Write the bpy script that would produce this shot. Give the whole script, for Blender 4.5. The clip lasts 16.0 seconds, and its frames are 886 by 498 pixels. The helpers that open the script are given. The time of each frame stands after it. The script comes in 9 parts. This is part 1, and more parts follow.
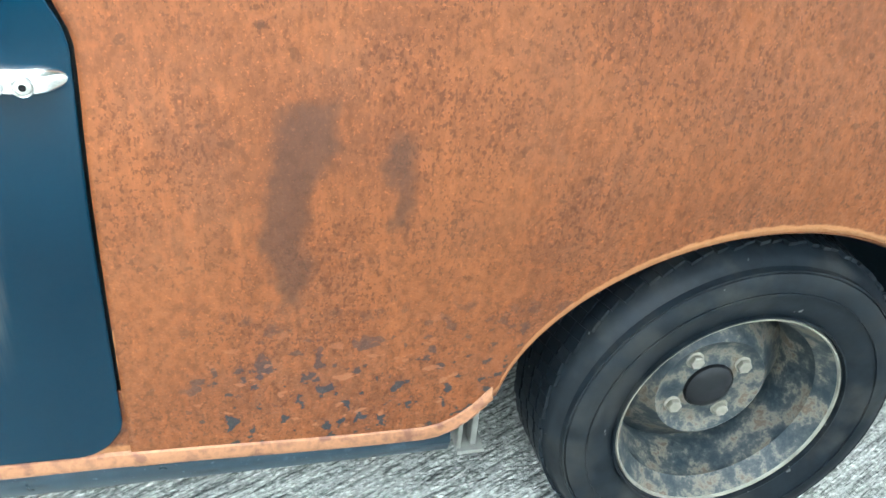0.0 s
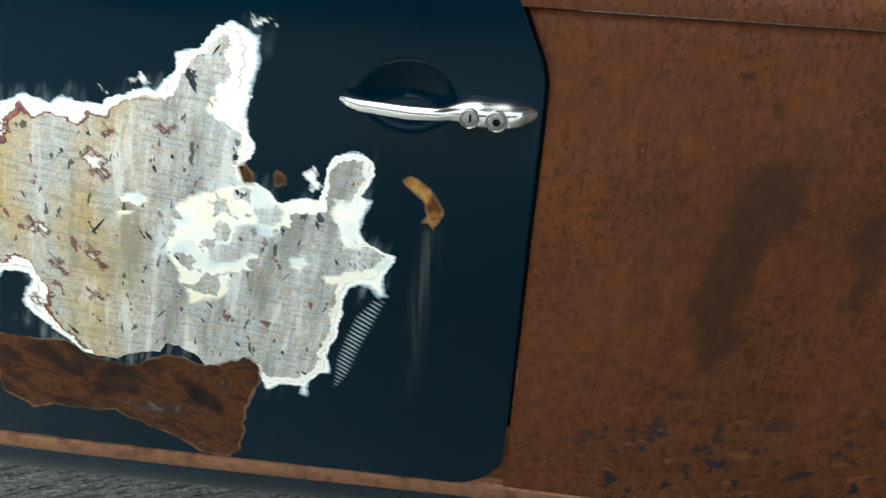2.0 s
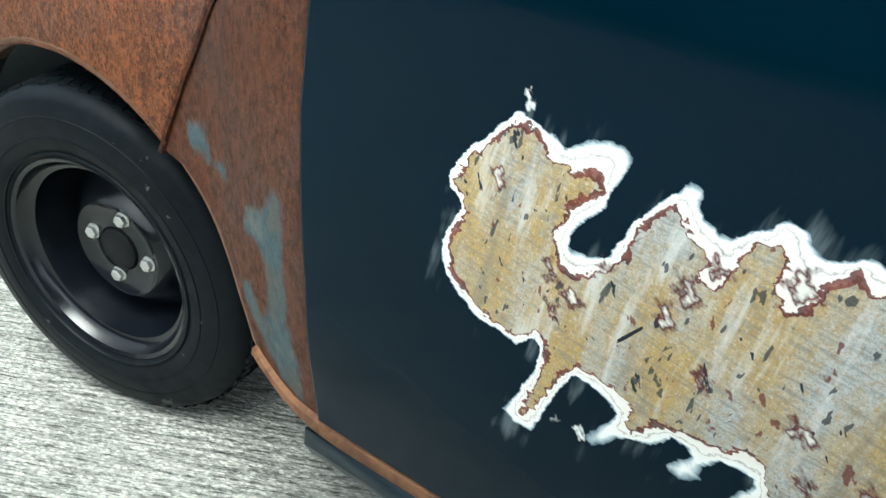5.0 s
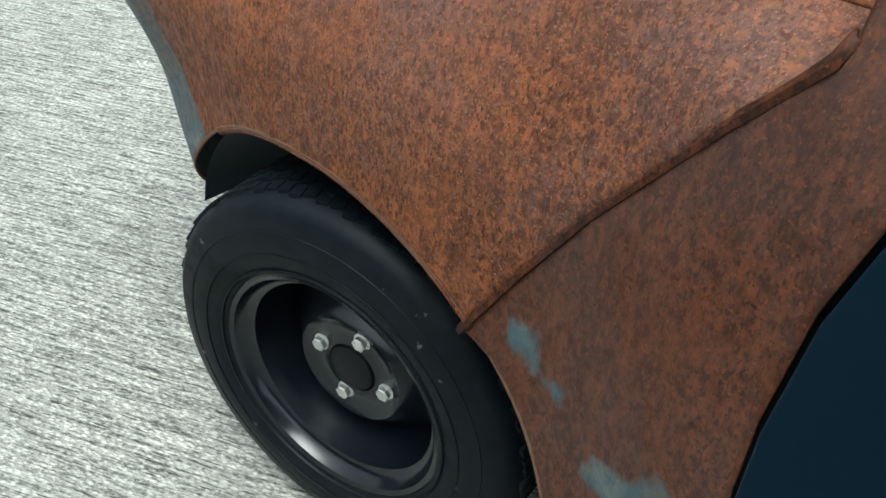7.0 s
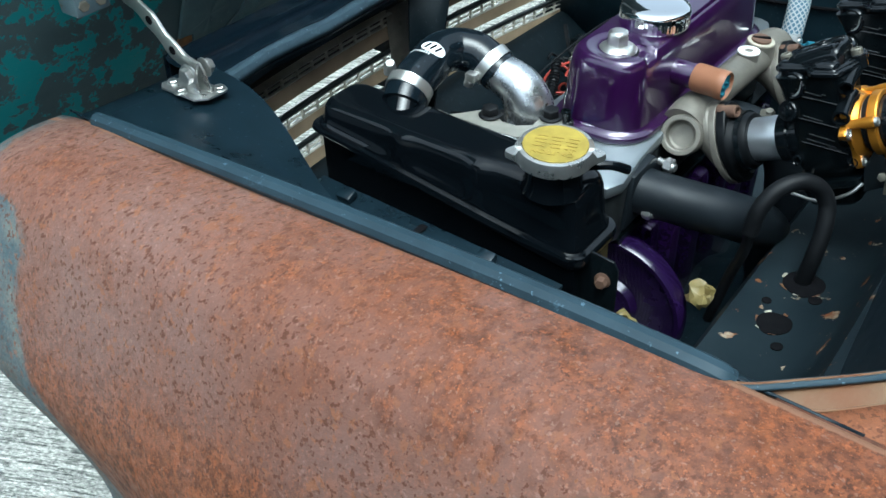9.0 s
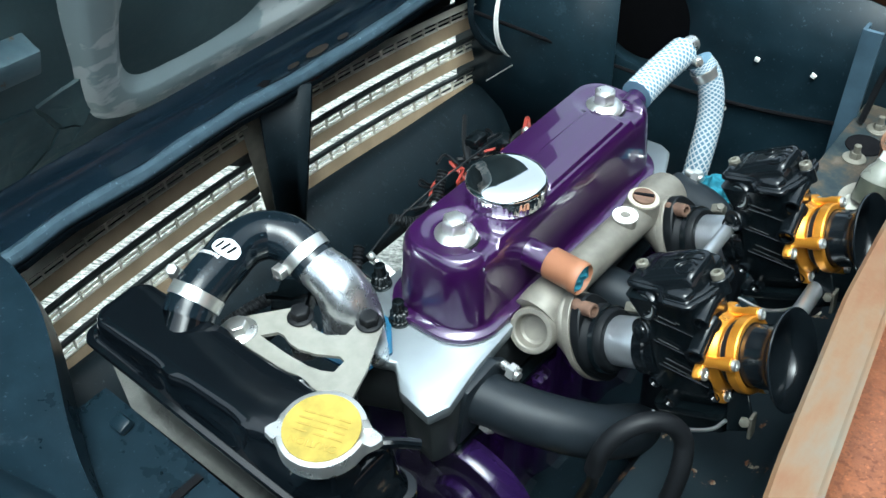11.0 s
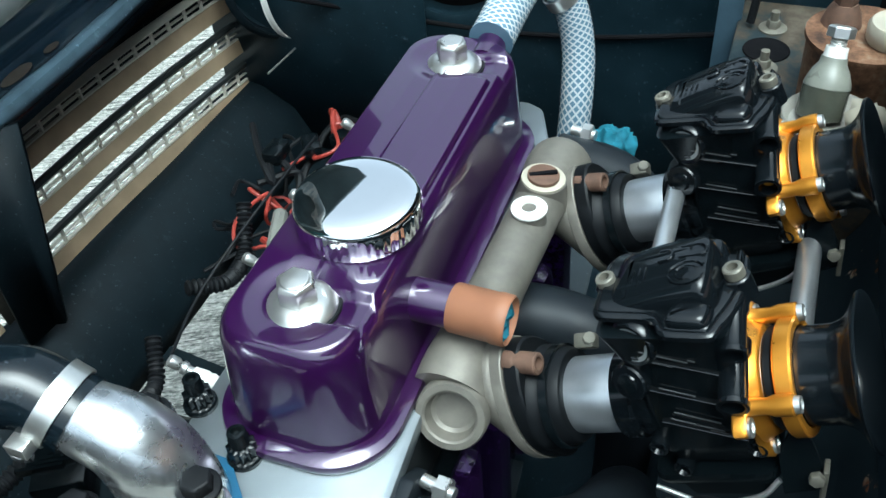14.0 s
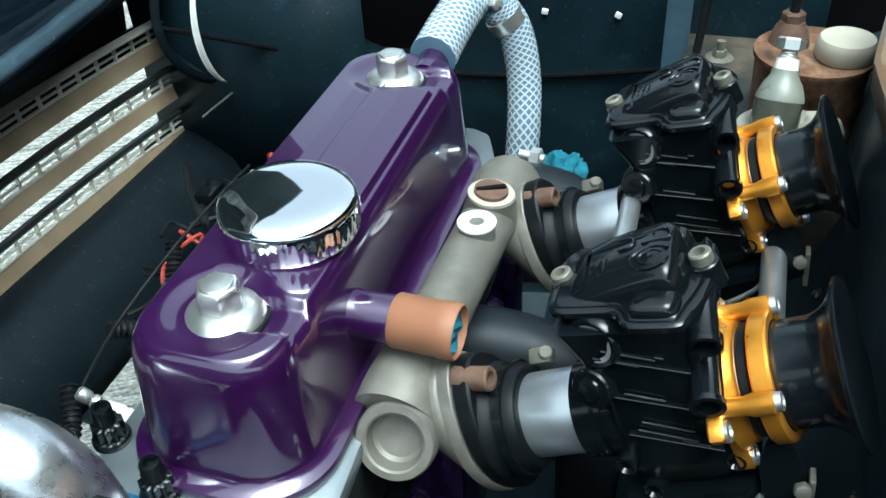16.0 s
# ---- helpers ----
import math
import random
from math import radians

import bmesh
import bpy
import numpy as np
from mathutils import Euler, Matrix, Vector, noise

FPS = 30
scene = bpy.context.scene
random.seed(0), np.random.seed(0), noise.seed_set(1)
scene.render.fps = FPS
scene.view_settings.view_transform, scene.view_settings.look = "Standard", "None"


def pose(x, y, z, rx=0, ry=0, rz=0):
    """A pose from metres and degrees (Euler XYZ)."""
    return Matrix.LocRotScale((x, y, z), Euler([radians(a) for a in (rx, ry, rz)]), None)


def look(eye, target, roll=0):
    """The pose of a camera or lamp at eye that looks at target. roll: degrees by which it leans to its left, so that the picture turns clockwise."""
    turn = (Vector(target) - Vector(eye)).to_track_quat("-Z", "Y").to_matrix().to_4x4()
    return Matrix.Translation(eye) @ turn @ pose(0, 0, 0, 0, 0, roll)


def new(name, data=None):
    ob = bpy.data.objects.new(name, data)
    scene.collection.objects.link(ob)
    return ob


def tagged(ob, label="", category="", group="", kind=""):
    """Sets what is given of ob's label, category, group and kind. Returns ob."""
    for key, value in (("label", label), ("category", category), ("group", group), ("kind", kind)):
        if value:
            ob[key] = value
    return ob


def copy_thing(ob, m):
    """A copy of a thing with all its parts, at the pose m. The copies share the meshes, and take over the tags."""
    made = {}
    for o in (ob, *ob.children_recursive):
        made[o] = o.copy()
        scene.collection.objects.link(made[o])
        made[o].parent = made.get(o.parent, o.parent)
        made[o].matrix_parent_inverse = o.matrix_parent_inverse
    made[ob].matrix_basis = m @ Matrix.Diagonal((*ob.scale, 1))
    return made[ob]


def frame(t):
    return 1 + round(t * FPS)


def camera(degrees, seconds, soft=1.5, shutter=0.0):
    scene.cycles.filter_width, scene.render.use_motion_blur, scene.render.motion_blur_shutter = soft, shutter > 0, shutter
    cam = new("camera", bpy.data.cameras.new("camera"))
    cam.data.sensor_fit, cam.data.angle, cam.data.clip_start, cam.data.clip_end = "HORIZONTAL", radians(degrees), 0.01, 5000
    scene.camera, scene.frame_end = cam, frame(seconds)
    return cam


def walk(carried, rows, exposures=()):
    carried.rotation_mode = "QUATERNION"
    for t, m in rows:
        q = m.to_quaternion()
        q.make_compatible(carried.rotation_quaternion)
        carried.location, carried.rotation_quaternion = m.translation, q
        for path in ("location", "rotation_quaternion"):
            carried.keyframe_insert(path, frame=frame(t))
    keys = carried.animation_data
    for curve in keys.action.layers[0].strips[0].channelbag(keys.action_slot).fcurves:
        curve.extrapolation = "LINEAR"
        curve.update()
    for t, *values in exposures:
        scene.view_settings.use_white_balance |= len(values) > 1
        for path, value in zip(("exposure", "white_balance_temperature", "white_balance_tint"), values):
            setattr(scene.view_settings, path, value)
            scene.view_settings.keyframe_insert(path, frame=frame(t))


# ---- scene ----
cam = camera(52.1, 16.0)
PATH = [
    (0, (-0.582, -0.76, 1.007), (-0.122, 0.868, -0.06), 5.2),
    (0.5, (-0.62, -0.739, 1.006), (-0.303, 0.929, -0.051), 4.7),
    (1, (-0.662, -0.718, 1.004), (-0.455, 0.97, -0.048), 4.3),
    (1.5, (-0.687, -0.702, 1.007), (-0.625, 0.985, -0.065), 3.6),
    (2, (-0.716, -0.683, 1.003), (-0.856, 0.995, -0.077), 2.4),
    (2.5, (-0.746, -0.645, 1.0), (-1.108, 0.989, -0.095), 1.1),
    (3, (-0.78, -0.593, 0.985), (-1.352, 0.978, -0.113), 0.2),
    (3.5, (-0.815, -0.534, 0.972), (-1.577, 0.96, -0.119), -0.9),
    (4, (-0.859, -0.497, 0.965), (-1.778, 0.915, -0.113), -1.8),
    (4.5, (-0.927, -0.485, 0.963), (-1.947, 0.871, -0.097), -1.6),
    (5, (-1.042, -0.488, 0.955), (-2.132, 0.829, -0.082), -0.4),
    (5.2, (-1.09, -0.5, 0.965), (-2.189, 0.81, -0.072), 0.6),
    (7.3, (-1.548, -0.366, 1.114), (-2.673, 0.737, -0.118), 1.4),
    (7.5, (-1.588, -0.34, 1.142), (-2.713, 0.762, -0.091), 1.3),
    (8, (-1.718, -0.251, 1.203), (-2.823, 0.858, -0.042), -0.2),
    (8.5, (-1.798, -0.196, 1.257), (-2.847, 0.963, 0.01), -2.0),
    (9, (-1.854, -0.137, 1.298), (-2.841, 1.077, 0.052), -2.2),
    (9.5, (-1.859, -0.072, 1.323), (-2.812, 1.168, 0.075), -1.6),
    (10, (-1.855, 0.024, 1.368), (-2.821, 1.242, 0.11), -1.1),
    (10.2, (-1.853, 0.062, 1.386), (-2.834, 1.261, 0.121), -1.0),
    (12.3, (-1.949, 0.371, 1.412), (-2.848, 1.366, -0.072), -6.6),
    (12.5, (-1.965, 0.381, 1.395), (-2.827, 1.401, -0.094), -7.3),
    (13, (-2.0, 0.393, 1.345), (-2.755, 1.519, -0.125), -7.5),
    (13.5, (-2.029, 0.396, 1.281), (-2.682, 1.647, -0.136), -6.4),
    (14, (-2.049, 0.398, 1.223), (-2.636, 1.728, -0.151), -5.4),
    (14.5, (-2.053, 0.4, 1.189), (-2.605, 1.783, -0.146), -4.5),
    (15, (-2.049, 0.399, 1.163), (-2.575, 1.834, -0.127), -3.8),
    (15.5, (-2.048, 0.403, 1.156), (-2.564, 1.872, -0.1), -3.4),
    (16, (-2.05, 0.402, 1.154), (-2.566, 1.891, -0.078), -3.4),
]
walk(cam, [(t, look(eye, target, roll)) for t, eye, target, roll in PATH],
     [(0, 4.77, 5800, -5), (0.8, 4.32, 6350, -4), (1.0, 3.92, 6500, -4), (1.5, 3.17, 6400, -5), (2.0, 2.07, 6200, -5), (2.5, 1.57, 6100, -5), (3.0, 1.32, 6000, -5), (3.5, 1.40, 6000, -5), (4.5, 1.55, 6000, -5), (5.0, 1.76, 6000, -5), (7.5, 1.17, 5950, -3), (9.0, 1.32, 5450, -6), (9.5, 1.89, 5550, -6), (10.0, 2.12, 5600, -6), (12.5, 1.36, 5550, -6), (16, 1.57, 5500, -9)])

# ---- light ----
world = bpy.data.worlds.new("sky_world")
scene.world = world
world.use_nodes = True
wn, wl = world.node_tree.nodes, world.node_tree.links
sky = wn.new("ShaderNodeTexSky")
sky.sky_type = "NISHITA"
sky.sun_disc = False
sky.sun_elevation = radians(72)
sky.sun_rotation = radians(135)
sky.air_density, sky.dust_density, sky.ozone_density = 0.6, 6.0, 0.2
haze = wn.new("ShaderNodeHueSaturation")
haze.inputs["Saturation"].default_value = 0.35
wl.new(sky.outputs[0], haze.inputs["Color"])
wl.new(haze.outputs[0], wn["Background"].inputs[0])
wn["Background"].inputs[1].default_value = 0.15

sun = new("sun", bpy.data.lights.new("sun", "SUN"))
sun.data.energy, sun.data.angle, sun.data.color = 0.7, radians(40), (1.0, 0.97, 0.92)
sun.matrix_world = look((0.22, -0.22, 0.95), (0, 0, 0))


# ---- materials ----
class Mat:
    """A node material with short calls for its nodes."""

    def __init__(self, name):
        self.m = bpy.data.materials.new(name)
        self.m.use_nodes = True
        self.n, self.l = self.m.node_tree.nodes, self.m.node_tree.links
        self.b = self.n["Principled BSDF"]
        self.co = self.n.new("ShaderNodeTexCoord").outputs["Object"]

    def put(self, sock, value):
        if isinstance(value, bpy.types.NodeSocket):
            self.l.new(value, sock)
        else:
            sock.default_value = value

    def mapped(self, scale=(1, 1, 1), rot=(0, 0, 0)):
        """Coordinates turned first, then stretched."""
        n = self.n.new("ShaderNodeMapping")
        n.vector_type = "TEXTURE"
        self.l.new(self.co, n.inputs[0])
        n.inputs["Scale"].default_value = tuple(1.0 / s for s in scale)
        n.inputs["Rotation"].default_value = tuple(-r for r in rot)
        return n.outputs[0]

    def noise(self, scale, detail=4, rough=0.55, vec=None, dist=0.0):
        n = self.n.new("ShaderNodeTexNoise")
        self.l.new(vec or self.co, n.inputs["Vector"])
        n.inputs["Scale"].default_value, n.inputs["Detail"].default_value = scale, detail
        n.inputs["Roughness"].default_value, n.inputs["Distortion"].default_value = rough, dist
        return n.outputs[0]

    def voronoi(self, scale, vec=None):
        n = self.n.new("ShaderNodeTexVoronoi")
        self.l.new(vec or self.co, n.inputs["Vector"])
        n.inputs["Scale"].default_value = scale
        return n.outputs[0]

    def wave(self, scale, dist=0.0, vec=None, direction="X", dscale=1.0):
        n = self.n.new("ShaderNodeTexWave")
        n.bands_direction = direction
        self.l.new(vec or self.co, n.inputs["Vector"])
        n.inputs["Scale"].default_value, n.inputs["Distortion"].default_value = scale, dist
        n.inputs["Detail Scale"].default_value = dscale
        return n.outputs["Fac"]

    def ramp(self, fac, *stops):
        n = self.n.new("ShaderNodeValToRGB")
        self.put(n.inputs[0], fac)
        e = n.color_ramp.elements
        while len(e) < len(stops):
            e.new(0.5)
        for el, (p, c) in zip(e, stops):
            el.position = p
            el.color = (c, c, c, 1) if isinstance(c, (int, float)) else (*c, 1)
        return n.outputs[0]

    def math(self, op, a, b=0.0, clamp=False):
        n = self.n.new("ShaderNodeMath")
        n.operation, n.use_clamp = op, clamp
        self.put(n.inputs[0], a), self.put(n.inputs[1], b)
        return n.outputs[0]

    def mix(self, fac, a, b):
        n = self.n.new("ShaderNodeMix")
        n.data_type = "RGBA"
        self.put(n.inputs[0], fac)
        for s, v in ((n.inputs[6], a), (n.inputs[7], b)):
            self.put(s, v if isinstance(v, bpy.types.NodeSocket) else (*v, 1))
        return n.outputs[2]

    def attr(self, name):
        n = self.n.new("ShaderNodeAttribute")
        n.attribute_name = name
        return n.outputs["Fac"]

    def bump(self, height, strength=0.3, dist=0.002):
        n = self.n.new("ShaderNodeBump")
        n.inputs["Strength"].default_value, n.inputs["Distance"].default_value = strength, dist
        self.l.new(height, n.inputs["Height"])
        self.l.new(n.outputs[0], self.b.inputs["Normal"])

    def set(self, **kw):
        names = {"color": "Base Color", "rough": "Roughness", "metal": "Metallic", "coat": "Coat Weight", "coatrough": "Coat Roughness",
                 "trans": "Transmission Weight", "alpha": "Alpha", "spec": "Specular IOR Level"}
        for k, v in kw.items():
            s = self.b.inputs[names[k]]
            if k == "color" and not isinstance(v, bpy.types.NodeSocket):
                v = (*v, 1)
            self.put(s, v)
        return self


def plain(name, color, rough=0.5, metal=0.0, grain=0.15, scale=60.0, bump=0.08, coat=0.0, spec=0.5, wear=0.0):
    """A single-colour surface with grain at two scales, uneven gloss and fine relief."""
    m = Mat(name)
    f, g = m.noise(scale, 5), m.noise(scale * 0.12, 3)
    mixv = m.math("ADD", m.math("MULTIPLY", f, 0.6), m.math("MULTIPLY", g, 0.4))
    c = m.ramp(mixv, (0.3, tuple(v * (1 - grain) for v in color)), (0.7, tuple(min(1, v * (1 + grain)) for v in color)))
    if wear:
        scuff = m.ramp(m.noise(38, 7, 0.72), (0.60, 0), (0.68, 1))
        fleck = m.ramp(m.noise(210, 3, 0.6), (0.66, 0), (0.70, 1))
        c = m.mix(m.math("MULTIPLY", scuff, wear), c, tuple(min(0.5, v * 2.6 + 0.018) for v in color))
        c = m.mix(m.math("MULTIPLY", fleck, wear), c, tuple(min(0.6, v * 4 + 0.06) for v in color))
    m.set(color=c, metal=metal, coat=coat, spec=spec)
    r = m.ramp(mixv, (0.3, max(0.02, rough * 0.8)), (0.7, min(1, rough * 1.25)))
    m.set(rough=r)
    if bump:
        m.bump(f, bump, 0.001)
    return m.m


def rust_material(name, light, mid, dark, spot=1.0, fleck=0.4):
    """Bare rusted sheet: broad tone, slate bloom, upright mottle, orange and dark flecks, dull sheen."""
    m = Mat(name)
    broad, fine, tiny = m.noise(5, 5), m.noise(95, 6, 0.7, m.mapped((1, 1, 0.7))), m.noise(300, 4, 0.6)
    streak = m.noise(62, 5, 0.62, m.mapped((1, 1, 0.2)))
    base = m.mix(m.ramp(broad, (0.38, 0), (0.62, 1)), mid, light)
    slate = m.ramp(m.noise(7, 6, 0.62), (0.48, 0), (0.64, 1))
    base = m.mix(m.math("MULTIPLY", slate, 0.55 * fleck), base, (mid[0] * 0.75, mid[1] * 1.25, mid[2] * 2.6))
    base = m.mix(m.math("MULTIPLY", m.ramp(fine, (0.46, 0), (0.58, 1)), 0.10 + 0.46 * fleck), base, dark)
    base = m.mix(m.math("MULTIPLY", m.ramp(streak, (0.52, 0), (0.66, 1)), 0.35 + 0.3 * fleck), base, tuple(c * 1.25 for c in light))
    orange = m.ramp(m.noise(150, 5, 0.66, m.mapped((1, 1, 0.55))), (0.53, 0), (0.59, 1))
    base = m.mix(m.math("MULTIPLY", orange, 0.38 * fleck), base, (light[0] * 1.7, light[1] * 1.55, light[2] * 1.3))
    speck = m.ramp(m.noise(250, 4, 0.62, m.mapped((1, 1, 0.62))), (0.54, 0), (0.59, 1))
    gate = m.ramp(m.noise(9, 5, 0.6), (0.38, 0.15), (0.54, 1))
    base = m.mix(m.math("MULTIPLY", m.math("MULTIPLY", speck, gate), min(1.0, 0.75 * spot)), base, (dark[0] * 1.05, dark[1] * 0.85, dark[2] * 0.6))
    base = m.mix(m.math("MULTIPLY", m.ramp(tiny, (0.60, 0), (0.68, 1)), 0.25 + 0.4 * fleck), base, tuple(min(1, c * 2.1) for c in light))
    pit = m.math("MULTIPLY", m.ramp(m.noise(55, 2, 0.5), (0.68, 0), (0.72, 1)), 0.5 * spot)
    base = m.mix(pit, base, tuple(c * 0.7 for c in dark))
    m.set(color=base, rough=m.ramp(fine, (0.35, 0.48), (0.65, 0.72)), metal=0.0, spec=0.3)
    m.bump(m.math("ADD", tiny, m.math("MULTIPLY", fine, 1.5)), 0.45, 0.0016)
    return m, base


RUST_L, RUST_M, RUST_D = (0.19, 0.07, 0.03), (0.14, 0.047, 0.02), (0.07, 0.026, 0.015)
m_rust, _ = rust_material("rusted_steel", RUST_L, RUST_M, RUST_D)
M_RUST = m_rust.m

# the rear quarter: two dull stains and heavy pitting low down
m_q, qc = rust_material("rusted_quarter", (0.106, 0.0342, 0.0100), (0.078, 0.0240, 0.0068), (0.034, 0.0108, 0.0046), 0.85, 0.36)
jag = m_q.math("MULTIPLY", m_q.math("SUBTRACT", m_q.noise(45, 4), 0.5), 0.03)
st = m_q.ramp(m_q.math("ADD", m_q.attr("stain"), jag), (0.0, 0), (0.012, 1))
qc = m_q.mix(m_q.math("MULTIPLY", st, 0.62), qc, (0.023, 0.0112, 0.0072))
low = m_q.attr("low")
chips = m_q.math("MULTIPLY", m_q.ramp(m_q.noise(55, 3, 0.5), (0.585, 0), (0.605, 1)), low)
halo = m_q.math("MULTIPLY", m_q.ramp(m_q.noise(55, 3, 0.5), (0.55, 0), (0.59, 1)), low)
qc = m_q.mix(m_q.math("MULTIPLY", halo, 0.5), qc, (0.054, 0.013, 0.0045))
qc = m_q.mix(chips, qc, (0.011, 0.0125, 0.0155))
pale = m_q.math("MULTIPLY", m_q.ramp(m_q.noise(44, 3, 0.5, m_q.mapped((1, 1, 1.5))), (0.645, 0), (0.67, 1)), low)
qc = m_q.mix(m_q.math("MULTIPLY", pale, 0.8), qc, (0.145, 0.058, 0.026))
edge = m_q.ramp(m_q.math("ADD", m_q.attr("edge"), m_q.math("MULTIPLY", m_q.noise(60, 4), 0.5)), (0.72, 0), (0.85, 1))
qc = m_q.mix(edge, qc, (0.19, 0.086, 0.036))
m_q.set(color=qc, spec=0.2)
M_QUARTER = m_q.m

# front wing and door pillar panel: rust with grey primer at nose and foot
def wing_material(name, light, mid, dark):
    """Rusted wing steel with grey primer, mauve bare metal, pits and blisters where the panel is painted so."""
    m_w, wc = rust_material(name, light, mid, dark, 1.25, 1.2)
    jag = m_w.math("MULTIPLY", m_w.math("SUBTRACT", m_w.noise(20, 7, 0.68, m_w.mapped((1, 1, 0.5))), 0.5), 0.9)
    prim = m_w.ramp(m_w.math("ADD", m_w.attr("primer"), jag), (0.42, 0), (0.56, 1))
    tone = m_w.ramp(m_w.noise(14, 4), (0.35, (0.085, 0.098, 0.092)), (0.5, (0.055, 0.100, 0.118)), (0.65, (0.13, 0.155, 0.15)), (0.75, (0.035, 0.075, 0.098)))
    wc = m_w.mix(m_w.math("MULTIPLY", prim, 0.85), wc, tone)
    # mauve metal tone, which also carries overhead light on the panel's top
    purple = m_w.math("MULTIPLY", m_w.ramp(m_w.math("ADD", m_w.math("MULTIPLY", m_w.noise(60, 4, 0.6), 0.6), m_w.math("MULTIPLY", m_w.noise(7, 4), 0.5)), (0.32, 0), (0.56, 1)), m_w.attr("bare"))
    purple = m_w.math("MULTIPLY", purple, m_w.math("SUBTRACT", 1.0, prim))
    wc = m_w.mix(m_w.math("MULTIPLY", purple, 0.85), wc, m_w.ramp(m_w.noise(3.5, 4), (0.35, (0.148, 0.065, 0.043)), (0.6, (0.175, 0.108, 0.092))))
    # scattered short pits and orange blisters on the bare top
    warp = m_w.mapped((1.0, 0.62, 1.0), (0, 0, 0.5))
    many = m_w.ramp(m_w.noise(7, 4, 0.6), (0.30, 0.4), (0.52, 1))
    pitf = m_w.ramp(m_w.noise(205, 3, 0.6, warp), (0.568, 0), (0.62, 1))
    wc = m_w.mix(m_w.math("MULTIPLY", m_w.math("MULTIPLY", pitf, many), m_w.math("MULTIPLY", m_w.attr("pits"), 0.85)), wc, (0.075, 0.027, 0.014))
    blis = m_w.ramp(m_w.noise(97, 3, 0.6, m_w.mapped((0.8, 1.0, 1.0), (0, 0, 1.1))), (0.59, 0), (0.65, 1))
    wc = m_w.mix(m_w.math("MULTIPLY", m_w.math("MULTIPLY", blis, many), m_w.math("MULTIPLY", m_w.attr("pits"), 0.6)), wc, (0.21, 0.085, 0.038))
    pale = m_w.ramp(m_w.noise(260, 2, 0.5), (0.63, 0), (0.68, 1))
    wc = m_w.mix(m_w.math("MULTIPLY", pale, m_w.math("MULTIPLY", m_w.attr("pits"), 0.28)), wc, (0.30, 0.19, 0.15))
    edge = m_w.ramp(m_w.math("ADD", m_w.attr("edge"), m_w.math("MULTIPLY", m_w.noise(50, 4), 0.5)), (0.8, 0), (0.92, 1))
    wc = m_w.mix(edge, wc, (0.25, 0.13, 0.08))
    m_w.set(color=wc, spec=0.2)
    return m_w.m


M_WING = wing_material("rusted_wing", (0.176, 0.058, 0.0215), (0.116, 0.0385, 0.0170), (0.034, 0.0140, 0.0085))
# wing rust darkened for the pillar: weaker light put into the colour
M_PILLAR = wing_material("shaded_wing_rust", (0.078, 0.0235, 0.0082), (0.051, 0.0150, 0.0060), (0.014, 0.0050, 0.0032))

# orange rust of folded edges
m_e = Mat("edge_rust")
m_e.set(color=m_e.ramp(m_e.noise(40, 5), (0.35, (0.075, 0.026, 0.011)), (0.5, (0.17, 0.075, 0.032)), (0.65, (0.10, 0.04, 0.018))), rough=0.75)
m_e.bump(m_e.noise(200, 3), 0.2, 0.001)
M_EDGE = m_e.m

# scuttle flange: bare orange steel
m_e = Mat("bare_flange")
m_e.set(color=m_e.ramp(m_e.noise(22, 5, 0.6, m_e.mapped((1, 0.35, 1))), (0.36, (0.13, 0.052, 0.019)), (0.50, (0.145, 0.083, 0.042)), (0.64, (0.13, 0.11, 0.082))), rough=0.62)
m_e.bump(m_e.noise(160, 3), 0.15, 0.001)
M_FLANGE = m_e.m

# door: dark blue paint sanded through cream, red and primer to bare metal
m_d = Mat("door_paint")
blue = m_d.ramp(m_d.noise(3, 3), (0.35, (0.0006, 0.0078, 0.0158)), (0.65, (0.0008, 0.0104, 0.0205)))
fine, mid_n, grain = m_d.noise(150, 5, 0.6), m_d.noise(40, 3, 0.5), m_d.noise(620, 3, 0.65)
lobe = m_d.noise(26, 3, 0.5, m_d.mapped((1, 1, 0.7)))
comb = m_d.noise(330, 3, 0.6, m_d.mapped((0.10, 1, 1), (0, radians(-7), 0)))
brush = m_d.noise(52, 5, 0.62, m_d.mapped((1, 1, 0.14), (0, radians(-13), 0)))


def ragged(field, big, small):
    """A field with its edge roughened at three scales."""
    f = m_d.math("ADD", field, m_d.math("MULTIPLY", m_d.math("SUBTRACT", mid_n, 0.5), big))
    f = m_d.math("ADD", f, m_d.math("MULTIPLY", m_d.math("SUBTRACT", fine, 0.5), small))
    return m_d.math("ADD", f, m_d.math("MULTIPLY", m_d.math("SUBTRACT", comb, 0.5), small * 0.8))


d = m_d.math("ADD", ragged(m_d.attr("patch"), 0.010, 0.005), 0.001)
core = ragged(m_d.attr("bare"), 0.014, 0.008)
core = m_d.math("ADD", core, m_d.math("MULTIPLY", m_d.math("SUBTRACT", m_d.noise(85, 2, 0.5), 0.5), 0.012))
span = m_d.math("MAXIMUM", m_d.math("SUBTRACT", d, core), 0.0008)
D = m_d.math("DIVIDE", d, span, True)
metal_c = m_d.mix(m_d.ramp(m_d.noise(15, 5, 0.6, m_d.mapped((1.5, 1, 0.4), (0, radians(-13), 0))), (0.36, 0), (0.55, 1)), (0.50, 0.51, 0.50), (0.52, 0.37, 0.16))
metal_c = m_d.mix(m_d.attr("cold"), metal_c, m_d.mix(m_d.ramp(brush, (0.38, 0), (0.62, 1)), (0.34, 0.37, 0.39), (0.62, 0.63, 0.62)))
